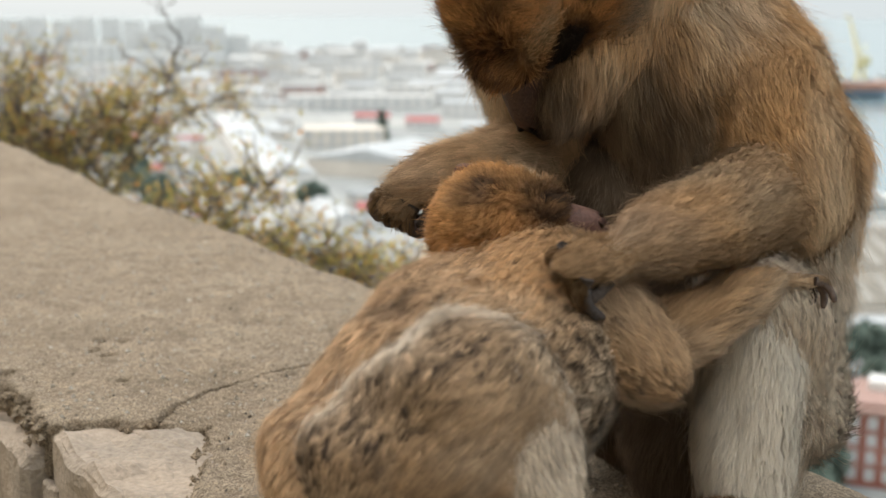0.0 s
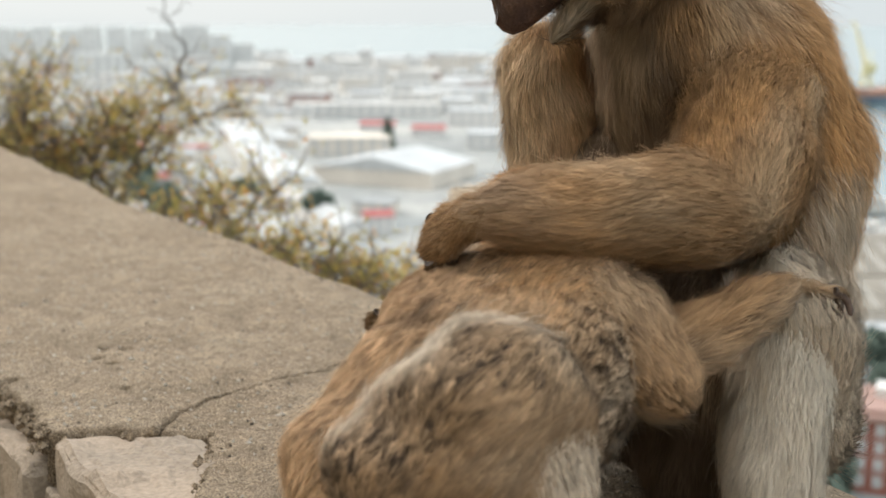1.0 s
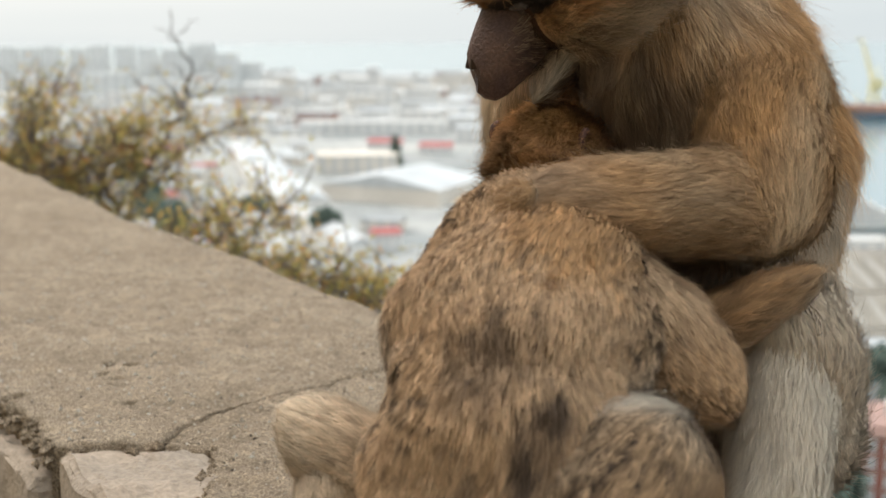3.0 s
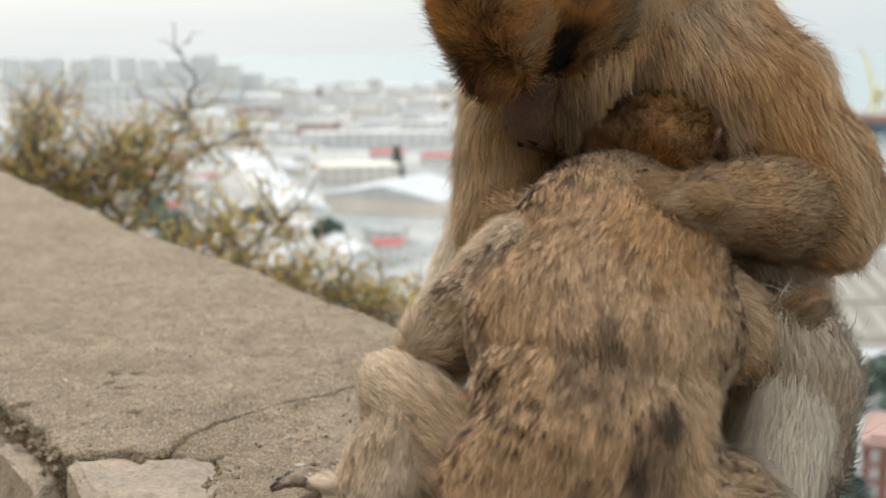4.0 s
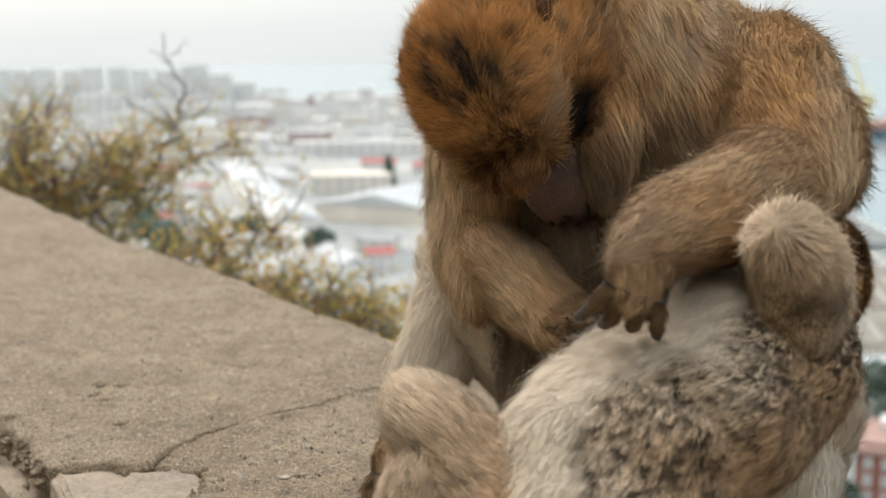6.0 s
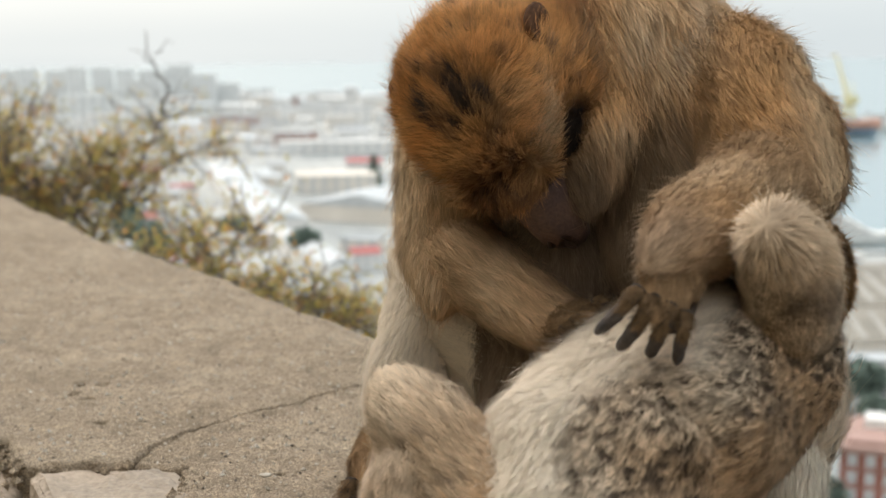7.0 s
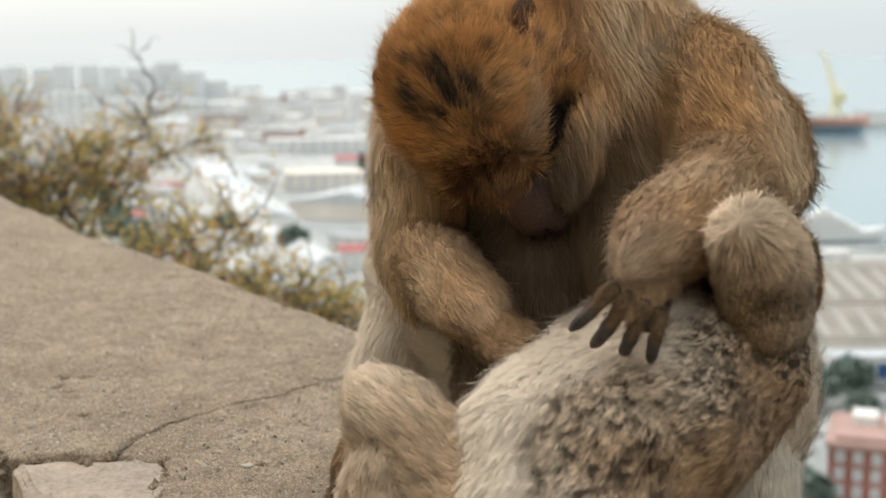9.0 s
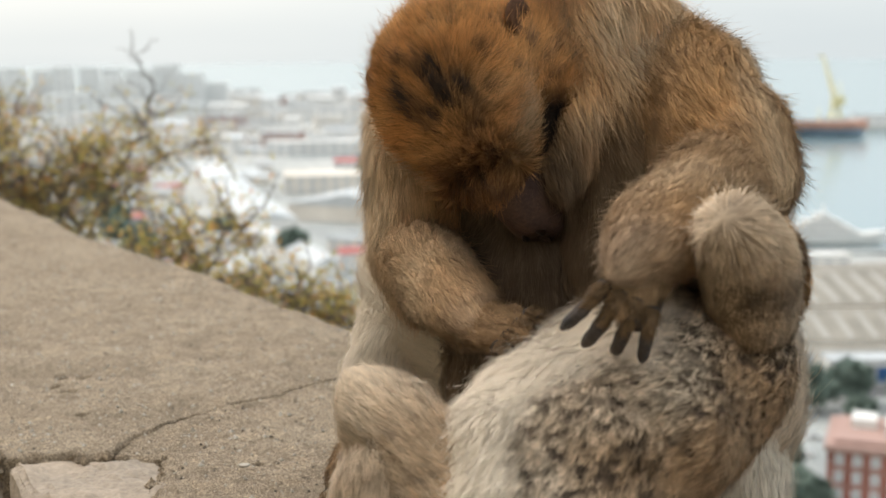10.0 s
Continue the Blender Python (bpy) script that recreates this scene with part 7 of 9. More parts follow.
    carry(who["left_thigh"], [
        (0, 0.054, -0.061, 0.109, 6, 35, -116), (0.2, 0.055, -0.061, 0.109, 5, 34, -117),
        (0.45, 0.059, -0.062, 0.108, 3, 34, -117), (0.6, 0.060, -0.062, 0.108, 1, 34, -117),
        (0.75, 0.062, -0.061, 0.107, 0, 33, -117), (0.9, 0.064, -0.061, 0.106, -2, 33, -118),
        (1.2, 0.065, -0.062, 0.105, -1, 33, -118), (1.5, 0.066, -0.063, 0.105, 0, 33, -118),
        (2, 0.068, -0.062, 0.104, 1, 33, -118), (2.5, 0.069, -0.064, 0.104, 2, 34, -117),
        (2.7, 0.069, -0.065, 0.104, 1, 34, -117), (3.2, 0.066, -0.070, 0.103, -3, 34, -117),
        (3.8, 0.061, -0.075, 0.100, -7, 34, -118), (4.1, 0.061, -0.075, 0.099, -8, 33, -119),
        (4.4, 0.063, -0.074, 0.097, -9, 31, -120), (4.7, 0.065, -0.071, 0.093, -10, 28, -121),
        (5, 0.067, -0.068, 0.090, -12, 25, -122), (5.25, 0.070, -0.066, 0.087, -13, 23, -123),
        (5.5, 0.073, -0.064, 0.086, -14, 21, -124), (5.75, 0.074, -0.064, 0.084, -15, 19, -125),
        (6.3, 0.074, -0.061, 0.080, -17, 12, -128), (6.8, 0.075, -0.059, 0.077, -18, 4, -132),
        (7.2, 0.077, -0.059, 0.074, -18, 2, -133), (7.7, 0.078, -0.060, 0.072, -18, 2, -133),
        (8, 0.077, -0.061, 0.071, -18, 2, -133), (8.2, 0.076, -0.063, 0.071, -18, 2, -133),
        (8.4, 0.075, -0.065, 0.071, -19, 2, -133), (8.7, 0.073, -0.067, 0.071, -19, 2, -133),
        (9, 0.070, -0.067, 0.070, -19, 1, -133), (9.3, 0.068, -0.069, 0.071, -19, 1, -134),
        (9.5, 0.068, -0.070, 0.071, -19, 1, -134), (9.8, 0.067, -0.072, 0.072, -19, 1, -134),
        (10, 0.066, -0.073, 0.072, -19, 1, -134),
    ])
    carry(who["left_shin"], [
        (0, 0.027, -0.113, 0.095, 163, 25, 37), (0.2, 0.030, -0.113, 0.094, 164, 25, 37),
        (0.45, 0.035, -0.114, 0.094, 164, 25, 37), (0.6, 0.038, -0.114, 0.093, 164, 25, 37),
        (0.75, 0.041, -0.114, 0.092, 164, 25, 37), (0.9, 0.043, -0.114, 0.091, 164, 25, 37),
        (1.2, 0.044, -0.114, 0.091, 164, 25, 38), (1.5, 0.045, -0.115, 0.091, 164, 25, 38),
        (2, 0.046, -0.114, 0.090, 164, 24, 38), (2.5, 0.047, -0.116, 0.090, 164, 24, 38),
        (2.7, 0.048, -0.118, 0.090, 164, 24, 38), (3.2, 0.045, -0.122, 0.086, 165, 26, 38),
        (3.8, 0.041, -0.128, 0.083, 167, 27, 37), (4.1, 0.043, -0.127, 0.081, 167, 27, 37),
        (4.4, 0.046, -0.124, 0.077, 166, 27, 37), (4.7, 0.050, -0.119, 0.072, 166, 27, 37),
        (5, 0.053, -0.114, 0.066, 165, 27, 37), (5.25, 0.057, -0.110, 0.062, 165, 28, 37),
        (5.5, 0.061, -0.107, 0.059, 165, 28, 37), (5.75, 0.063, -0.106, 0.057, 164, 27, 37),
        (6.3, 0.068, -0.101, 0.050, 163, 27, 37), (6.8, 0.072, -0.096, 0.045, 162, 26, 37),
        (7.2, 0.074, -0.095, 0.042, 162, 26, 37), (7.7, 0.075, -0.097, 0.039, 161, 25, 37),
        (8, 0.075, -0.098, 0.038, 161, 25, 37), (8.2, 0.074, -0.100, 0.038, 161, 25, 37),
        (8.4, 0.073, -0.102, 0.039, 161, 25, 37), (8.7, 0.072, -0.103, 0.038, 160, 24, 37),
        (9, 0.070, -0.104, 0.037, 160, 24, 37), (9.3, 0.069, -0.106, 0.038, 160, 23, 37),
        (9.5, 0.069, -0.107, 0.038, 159, 23, 37), (9.8, 0.069, -0.109, 0.039, 159, 23, 38),
        (10, 0.068, -0.110, 0.039, 159, 23, 38),
    ])
    carry(who["left_foot"], [
        (0, -0.015, -0.191, 0.043, 89, -4, -34), (0.2, -0.013, -0.191, 0.042, 89, -4, -34),
        (0.45, -0.008, -0.192, 0.042, 89, -3, -34), (0.6, -0.005, -0.192, 0.041, 89, -3, -34),
        (0.75, -0.002, -0.192, 0.040, 89, -3, -34), (0.9, -0.000, -0.191, 0.040, 89, -3, -34),
        (1.2, 0.001, -0.192, 0.040, 89, -3, -34), (1.5, 0.002, -0.193, 0.040, 88, -3, -34),
        (2, 0.004, -0.191, 0.040, 87, -3, -35), (2.5, 0.005, -0.193, 0.041, 87, -3, -35),
        (2.7, 0.005, -0.194, 0.041, 86, -3, -35), (3.2, 0.000, -0.198, 0.040, 85, -3, -35),
        (3.8, -0.005, -0.203, 0.039, 84, -2, -35), (4.1, -0.003, -0.201, 0.039, 84, -2, -36),
        (4.4, -0.000, -0.196, 0.037, 84, -2, -37), (4.7, 0.004, -0.189, 0.034, 84, -2, -38),
        (5, 0.006, -0.182, 0.031, 84, -2, -40), (5.25, 0.010, -0.177, 0.029, 85, -2, -41),
        (5.5, 0.014, -0.173, 0.028, 85, -2, -41), (5.75, 0.017, -0.172, 0.027, 84, -2, -41),
        (6.3, 0.024, -0.167, 0.024, 82, -2, -39), (6.8, 0.031, -0.162, 0.021, 81, -2, -37),
        (7.2, 0.034, -0.161, 0.019, 81, -2, -37), (7.7, 0.035, -0.163, 0.017, 80, -2, -37),
        (8, 0.035, -0.164, 0.016, 80, -2, -37), (8.2, 0.035, -0.166, 0.016, 80, -2, -37),
        (8.4, 0.034, -0.168, 0.017, 80, -2, -37), (8.7, 0.033, -0.169, 0.016, 80, -2, -37),
        (9, 0.032, -0.170, 0.015, 80, -2, -37), (9.3, 0.032, -0.172, 0.016, 80, -2, -37),
        (9.5, 0.031, -0.173, 0.016, 80, -2, -37), (9.8, 0.031, -0.175, 0.017, 80, -2, -37),
        (10, 0.031, -0.176, 0.017, 80, -2, -37),
    ])
    carry(who["right_thigh"], [
        (0, -0.067, 0.055, 0.112, 46, 15, -126), (0.2, -0.067, 0.055, 0.112, 46, 15, -126),
        (0.45, -0.067, 0.055, 0.113, 46, 14, -126), (0.6, -0.066, 0.055, 0.113, 46, 14, -126),
        (0.75, -0.066, 0.055, 0.113, 46, 14, -127), (0.9, -0.066, 0.055, 0.112, 46, 14, -127),
        (1.2, -0.065, 0.054, 0.112, 45, 14, -127), (1.5, -0.064, 0.052, 0.112, 45, 14, -127),
        (2, -0.063, 0.053, 0.112, 44, 13, -127), (2.5, -0.061, 0.052, 0.113, 44, 13, -127),
        (2.7, -0.062, 0.050, 0.114, 44, 13, -127), (3.2, -0.065, 0.046, 0.117, 44, 14, -127),
        (3.8, -0.068, 0.042, 0.121, 44, 14, -127), (4.1, -0.070, 0.040, 0.122, 44, 15, -127),
        (4.4, -0.070, 0.040, 0.123, 44, 15, -126), (4.7, -0.071, 0.040, 0.123, 45, 16, -126),
        (5, -0.072, 0.040, 0.121, 47, 17, -126), (5.25, -0.072, 0.041, 0.119, 49, 19, -125),
        (5.5, -0.071, 0.041, 0.117, 50, 20, -125), (5.75, -0.070, 0.041, 0.116, 50, 20, -125),
        (6.3, -0.073, 0.041, 0.113, 51, 21, -125), (6.8, -0.075, 0.041, 0.110, 53, 22, -125),
        (7.2, -0.074, 0.041, 0.108, 53, 23, -125), (7.7, -0.073, 0.040, 0.104, 54, 23, -125),
        (8, -0.073, 0.039, 0.102, 54, 23, -125), (8.2, -0.074, 0.037, 0.102, 54, 23, -125),
        (8.4, -0.074, 0.035, 0.102, 54, 23, -125), (8.7, -0.075, 0.034, 0.102, 53, 23, -125),
        (9, -0.077, 0.033, 0.100, 53, 23, -125), (9.3, -0.078, 0.031, 0.100, 53, 23, -125),
        (9.5, -0.078, 0.030, 0.099, 53, 22, -125), (9.8, -0.079, 0.028, 0.100, 53, 23, -125),
        (10, -0.079, 0.027, 0.100, 53, 23, -125),
    ])
    carry(who["right_shin"], [
        (0, -0.149, 0.062, 0.124, 176, 31, 34), (0.2, -0.149, 0.061, 0.124, 176, 32, 34),
        (0.45, -0.148, 0.061, 0.125, 176, 32, 34), (0.6, -0.148, 0.061, 0.125, 177, 32, 34),
        (0.75, -0.148, 0.061, 0.125, 177, 32, 34), (0.9, -0.147, 0.061, 0.125, 177, 33, 33),
        (1.2, -0.146, 0.060, 0.124, 178, 33, 33), (1.5, -0.145, 0.059, 0.124, 178, 34, 33),
        (2, -0.143, 0.060, 0.125, 179, 34, 33), (2.5, -0.141, 0.058, 0.127, 179, 35, 33),
        (2.7, -0.142, 0.057, 0.128, 179, 34, 33), (3.2, -0.144, 0.053, 0.131, 179, 32, 35),
        (3.8, -0.148, 0.049, 0.135, 179, 29, 36), (4.1, -0.147, 0.047, 0.134, 178, 27, 37),
        (4.4, -0.145, 0.046, 0.133, 177, 25, 38), (4.7, -0.145, 0.046, 0.131, 176, 24, 38),
        (5, -0.148, 0.045, 0.126, 176, 25, 38), (5.25, -0.148, 0.045, 0.121, 176, 25, 38),
        (5.5, -0.148, 0.045, 0.117, 176, 25, 38), (5.75, -0.148, 0.045, 0.116, 176, 25, 38),
        (6.3, -0.152, 0.044, 0.111, 175, 25, 38), (6.8, -0.155, 0.044, 0.107, 175, 25, 38),
        (7.2, -0.154, 0.044, 0.104, 174, 25, 37), (7.7, -0.154, 0.044, 0.100, 175, 25, 37),
        (8, -0.155, 0.043, 0.098, 175, 25, 37), (8.2, -0.155, 0.041, 0.097, 175, 25, 37),
        (8.4, -0.155, 0.039, 0.098, 175, 25, 37), (8.7, -0.155, 0.038, 0.097, 175, 25, 37),
        (9, -0.155, 0.037, 0.095, 175, 25, 37), (9.3, -0.156, 0.035, 0.094, 175, 25, 37),
        (9.5, -0.156, 0.034, 0.094, 174, 25, 37), (9.8, -0.156, 0.032, 0.094, 174, 24, 37),
        (10, -0.156, 0.031, 0.094, 174, 24, 37),
    ])
    carry(who["right_foot"], [
        (0, -0.185, -0.001, 0.046, 126, -2, -21), (0.2, -0.185, -0.002, 0.047, 126, -2, -21),
        (0.45, -0.184, -0.003, 0.047, 126, -2, -20), (0.6, -0.184, -0.003, 0.047, 126, -2, -20),
        (0.75, -0.184, -0.003, 0.046, 125, -2, -20), (0.9, -0.184, -0.003, 0.046, 125, -2, -19),
        (1.2, -0.184, -0.005, 0.045, 125, -2, -19), (1.5, -0.184, -0.007, 0.045, 124, -2, -18),
        (2, -0.183, -0.007, 0.045, 124, -1, -16), (2.5, -0.181, -0.009, 0.045, 124, -1, -15),
        (2.7, -0.181, -0.011, 0.045, 124, -1, -14), (3.2, -0.182, -0.017, 0.045, 121, -1, -12),
        (3.8, -0.183, -0.025, 0.046, 117, -1, -10), (4.1, -0.183, -0.027, 0.047, 115, -1, -14),
        (4.4, -0.182, -0.028, 0.047, 112, -1, -18), (4.7, -0.180, -0.028, 0.047, 113, -1, -17),
        (5, -0.177, -0.028, 0.046, 113, -1, -13), (5.25, -0.174, -0.027, 0.046, 114, 0, -10),
        (5.5, -0.171, -0.027, 0.046, 114, 0, -8), (5.75, -0.171, -0.027, 0.045, 114, 0, -8),
        (6.3, -0.174, -0.026, 0.042, 114, 0, -8), (6.8, -0.176, -0.026, 0.039, 114, 0, -8),
        (7.2, -0.174, -0.026, 0.037, 114, 0, -7), (7.7, -0.171, -0.027, 0.033, 113, 0, -4),
        (8, -0.170, -0.028, 0.031, 113, 1, -2), (8.2, -0.171, -0.030, 0.031, 113, 1, -1),
        (8.4, -0.171, -0.032, 0.031, 113, 1, -2), (8.7, -0.172, -0.033, 0.030, 113, 0, -3),
        (9, -0.173, -0.033, 0.028, 114, 0, -4), (9.3, -0.173, -0.035, 0.027, 114, 0, -4),
        (9.5, -0.173, -0.037, 0.027, 113, 0, -5), (9.8, -0.173, -0.039, 0.027, 113, 0, -5),
        (10, -0.173, -0.040, 0.027, 113, 0, -5),
    ])
    carry(who["head"], [
        (0, -0.099, -0.012, 0.351, -88, -3, 129), (0.2, -0.101, -0.012, 0.359, -88, -3, 129),
        (0.45, -0.100, -0.008, 0.381, -88, -3, 129), (0.6, -0.077, -0.005, 0.395, -71, -6, 120),
        (0.75, -0.060, -0.005, 0.397, -53, -6, 110), (0.9, -0.043, -0.004, 0.400, -35, -3, 101),
        (1.2, -0.042, -0.005, 0.402, -35, -3, 101), (1.5, -0.043, -0.006, 0.403, -35, -3, 101),
        (2, -0.042, -0.006, 0.406, -35, -3, 101), (2.5, -0.048, -0.011, 0.393, -35, -3, 101),
        (2.7, -0.053, -0.015, 0.386, -35, -3, 101), (3.2, -0.073, -0.023, 0.374, -51, -4, 109),
        (3.8, -0.103, -0.032, 0.365, -82, 0, 127), (4.1, -0.106, -0.034, 0.368, -88, 2, 130),
        (4.4, -0.112, -0.034, 0.370, -89, 3, 130), (4.7, -0.111, -0.037, 0.360, -91, 7, 132),
        (5, -0.106, -0.038, 0.350, -92, 10, 133), (5.25, -0.110, -0.040, 0.337, -93, 14, 138),
        (5.5, -0.112, -0.042, 0.324, -94, 17, 143), (5.75, -0.109, -0.042, 0.322, -94, 18, 143),
        (6.3, -0.105, -0.043, 0.312, -94, 21, 144), (6.8, -0.101, -0.043, 0.303, -93, 23, 144),
        (7.2, -0.098, -0.043, 0.299, -93, 24, 144), (7.7, -0.096, -0.044, 0.299, -93, 23, 145),
        (8, -0.094, -0.043, 0.300, -93, 23, 145), (8.2, -0.094, -0.045, 0.303, -93, 22, 145),
        (8.4, -0.094, -0.047, 0.303, -93, 22, 145), (8.7, -0.095, -0.048, 0.302, -93, 22, 145),
        (9, -0.096, -0.048, 0.300, -93, 22, 146), (9.3, -0.096, -0.050, 0.300, -93, 22, 146),
        (9.5, -0.096, -0.051, 0.300, -93, 22, 146), (9.8, -0.097, -0.053, 0.300, -93, 22, 146),
        (10, -0.097, -0.055, 0.301, -93, 22, 146),
    ])
    clench(who["left_hand"], [(0, 62), (2.7, 62), (3.8, 45), (4.25, 45), (4.5, 18), (5, 20), (5.3, 50), (5.7, 50), (6.3, 8), (6.8, 0), (10, 0)])
    clench(who["right_hand"], [(0, 14), (1, 14), (3.8, 20), (4.6, 10), (6, 10), (10, 5)])
    who = young
    carry(who["chest"], [
        (0, 0.015, -0.002, 0.134, 68, -1, 135), (0.2, 0.017, -0.003, 0.134, 68, -1, 136),
        (0.45, 0.020, -0.003, 0.135, 67, 0, 137), (0.6, 0.022, -0.003, 0.135, 67, 0, 137),
        (0.75, 0.023, -0.003, 0.135, 66, 0, 138), (0.9, 0.025, -0.003, 0.136, 66, 0, 138),
        (1.2, 0.024, -0.003, 0.137, 64, -1, 140), (1.5, 0.020, -0.004, 0.140, 61, -4, 145),
        (2, 0.017, -0.002, 0.146, 56, -9, 155), (2.5, 0.012, -0.011, 0.158, 58, -6, 164),
        (2.7, 0.015, -0.012, 0.162, 56, -3, 167), (3.2, 0.037, -0.011, 0.169, 49, -8, 172),
        (3.8, 0.065, -0.009, 0.178, 43, -11, 178), (4.1, 0.074, -0.011, 0.178, 40, -15, -178),
        (4.4, 0.100, -0.016, 0.173, 22, -40, -155), (4.7, 0.111, -0.020, 0.164, -12, -49, -119),
        (5, 0.120, -0.024, 0.151, -53, -34, -77), (5.25, 0.129, -0.024, 0.144, -58, -32, -74),
        (5.5, 0.138, -0.024, 0.137, -63, -31, -72), (5.75, 0.139, -0.025, 0.136, -63, -31, -72),
        (6.3, 0.139, -0.025, 0.133, -63, -31, -71), (6.8, 0.140, -0.026, 0.130, -64, -31, -71),
        (7.2, 0.141, -0.026, 0.128, -64, -31, -71), (7.7, 0.142, -0.027, 0.125, -64, -32, -72),
        (8, 0.141, -0.028, 0.124, -64, -32, -72), (8.2, 0.140, -0.030, 0.125, -64, -32, -72),
        (8.4, 0.138, -0.032, 0.125, -64, -32, -72), (8.7, 0.136, -0.033, 0.125, -63, -32, -72),
        (9, 0.134, -0.034, 0.124, -63, -32, -71), (9.3, 0.132, -0.036, 0.124, -63, -32, -71),
        (9.5, 0.131, -0.037, 0.124, -63, -32, -71), (9.8, 0.130, -0.039, 0.125, -63, -32, -71),
        (10, 0.130, -0.040, 0.125, -63, -32, -71),
    ])
    carry(who["pelvis"], [
        (0, -0.039, -0.047, 0.091, 47, -6, 126), (0.2, -0.037, -0.047, 0.091, 47, -6, 126),
        (0.45, -0.033, -0.048, 0.091, 47, -6, 126), (0.6, -0.031, -0.048, 0.091, 47, -6, 126),
        (0.75, -0.029, -0.048, 0.091, 47, -6, 126), (0.9, -0.027, -0.047, 0.091, 47, -6, 126),
        (1.2, -0.025, -0.048, 0.091, 45, -7, 130), (1.5, -0.022, -0.050, 0.091, 40, -9, 138),
        (2, -0.015, -0.048, 0.092, 32, -9, 154), (2.5, -0.010, -0.058, 0.097, 14, -9, 162),
        (2.7, -0.003, -0.060, 0.097, 13, -7, 165), (3.2, 0.020, -0.062, 0.097, 15, -8, 172),
        (3.8, 0.048, -0.064, 0.096, 17, -10, 178), (4.1, 0.054, -0.066, 0.095, 16, -16, -178),
        (4.4, 0.062, -0.067, 0.092, 6, -27, -153), (4.7, 0.064, -0.066, 0.092, -6, -27, -129),
        (5, 0.064, -0.066, 0.091, -17, -20, -96), (5.25, 0.070, -0.065, 0.090, -23, -20, -92),
        (5.5, 0.075, -0.064, 0.089, -30, -19, -89), (5.75, 0.076, -0.064, 0.088, -30, -19, -89),
        (6.3, 0.077, -0.064, 0.086, -32, -19, -89), (6.8, 0.077, -0.064, 0.084, -34, -19, -89),
        (7.2, 0.079, -0.065, 0.083, -34, -20, -89), (7.7, 0.079, -0.065, 0.080, -34, -20, -90),
        (8, 0.079, -0.066, 0.079, -33, -20, -90), (8.2, 0.078, -0.068, 0.080, -33, -20, -90),
        (8.4, 0.077, -0.070, 0.080, -33, -20, -90), (8.7, 0.075, -0.071, 0.080, -33, -20, -90),
        (9, 0.073, -0.072, 0.079, -32, -20, -90), (9.3, 0.072, -0.074, 0.079, -32, -20, -90),
        (9.5, 0.071, -0.075, 0.079, -32, -20, -90), (9.8, 0.071, -0.077, 0.080, -31, -20, -90),
        (10, 0.071, -0.078, 0.080, -31, -20, -90),
    ])
    carry(who["left_upper_arm"], [
        (0, 0.015, 0.024, 0.138, -134, -8, 51), (0.2, 0.014, 0.024, 0.139, -133, -13, 53),
        (0.45, 0.013, 0.022, 0.141, -133, -21, 57), (0.6, 0.013, 0.020, 0.141, -133, -28, 60),
        (0.75, 0.012, 0.020, 0.142, -135, -36, 64), (0.9, 0.011, 0.019, 0.142, -138, -44, 70),
        (1.2, 0.007, 0.016, 0.144, -152, -59, 87), (1.5, 0.005, 0.014, 0.145, -177, -67, 113),
        (2, 0.003, 0.012, 0.148, 144, -69, 151), (2.5, 0.001, 0.008, 0.151, 126, -67, 168),
        (2.7, 0.001, 0.006, 0.156, 161, -69, 137), (3.2, 0.002, 0.000, 0.172, -133, 12, 43),
        (3.8, 0.000, -0.006, 0.185, -158, 32, 35), (4.1, -0.002, -0.009, 0.185, -157, 45, 26),
        (4.27, 0.020, -0.023, 0.199, 105, 65, -53), (4.4, 0.057, -0.015, 0.202, 66, 33, -123),
        (4.7, 0.122, -0.059, 0.203, 18, -6, -134), (5, 0.158, -0.075, 0.200, -7, 6, -138),
        (5.25, 0.163, -0.072, 0.204, -7, 22, -132), (5.5, 0.169, -0.071, 0.207, -3, 36, -125),
        (5.75, 0.171, -0.071, 0.206, -3, 36, -125), (6.3, 0.174, -0.071, 0.205, -1, 36, -125),
        (6.8, 0.178, -0.071, 0.203, 1, 37, -124), (7.2, 0.180, -0.072, 0.202, 1, 37, -124),
        (7.7, 0.180, -0.073, 0.200, 1, 38, -124), (8, 0.180, -0.074, 0.199, 1, 38, -124),
        (8.2, 0.179, -0.076, 0.200, 1, 38, -124), (8.4, 0.179, -0.077, 0.200, 1, 38, -124),
        (8.7, 0.178, -0.078, 0.200, 0, 38, -124), (9, 0.177, -0.079, 0.200, 0, 38, -124),
        (9.3, 0.175, -0.081, 0.201, -1, 38, -125), (9.5, 0.174, -0.082, 0.201, -1, 38, -125),
        (9.8, 0.173, -0.084, 0.203, -1, 38, -125), (10, 0.173, -0.085, 0.203, -1, 38, -125),
    ])
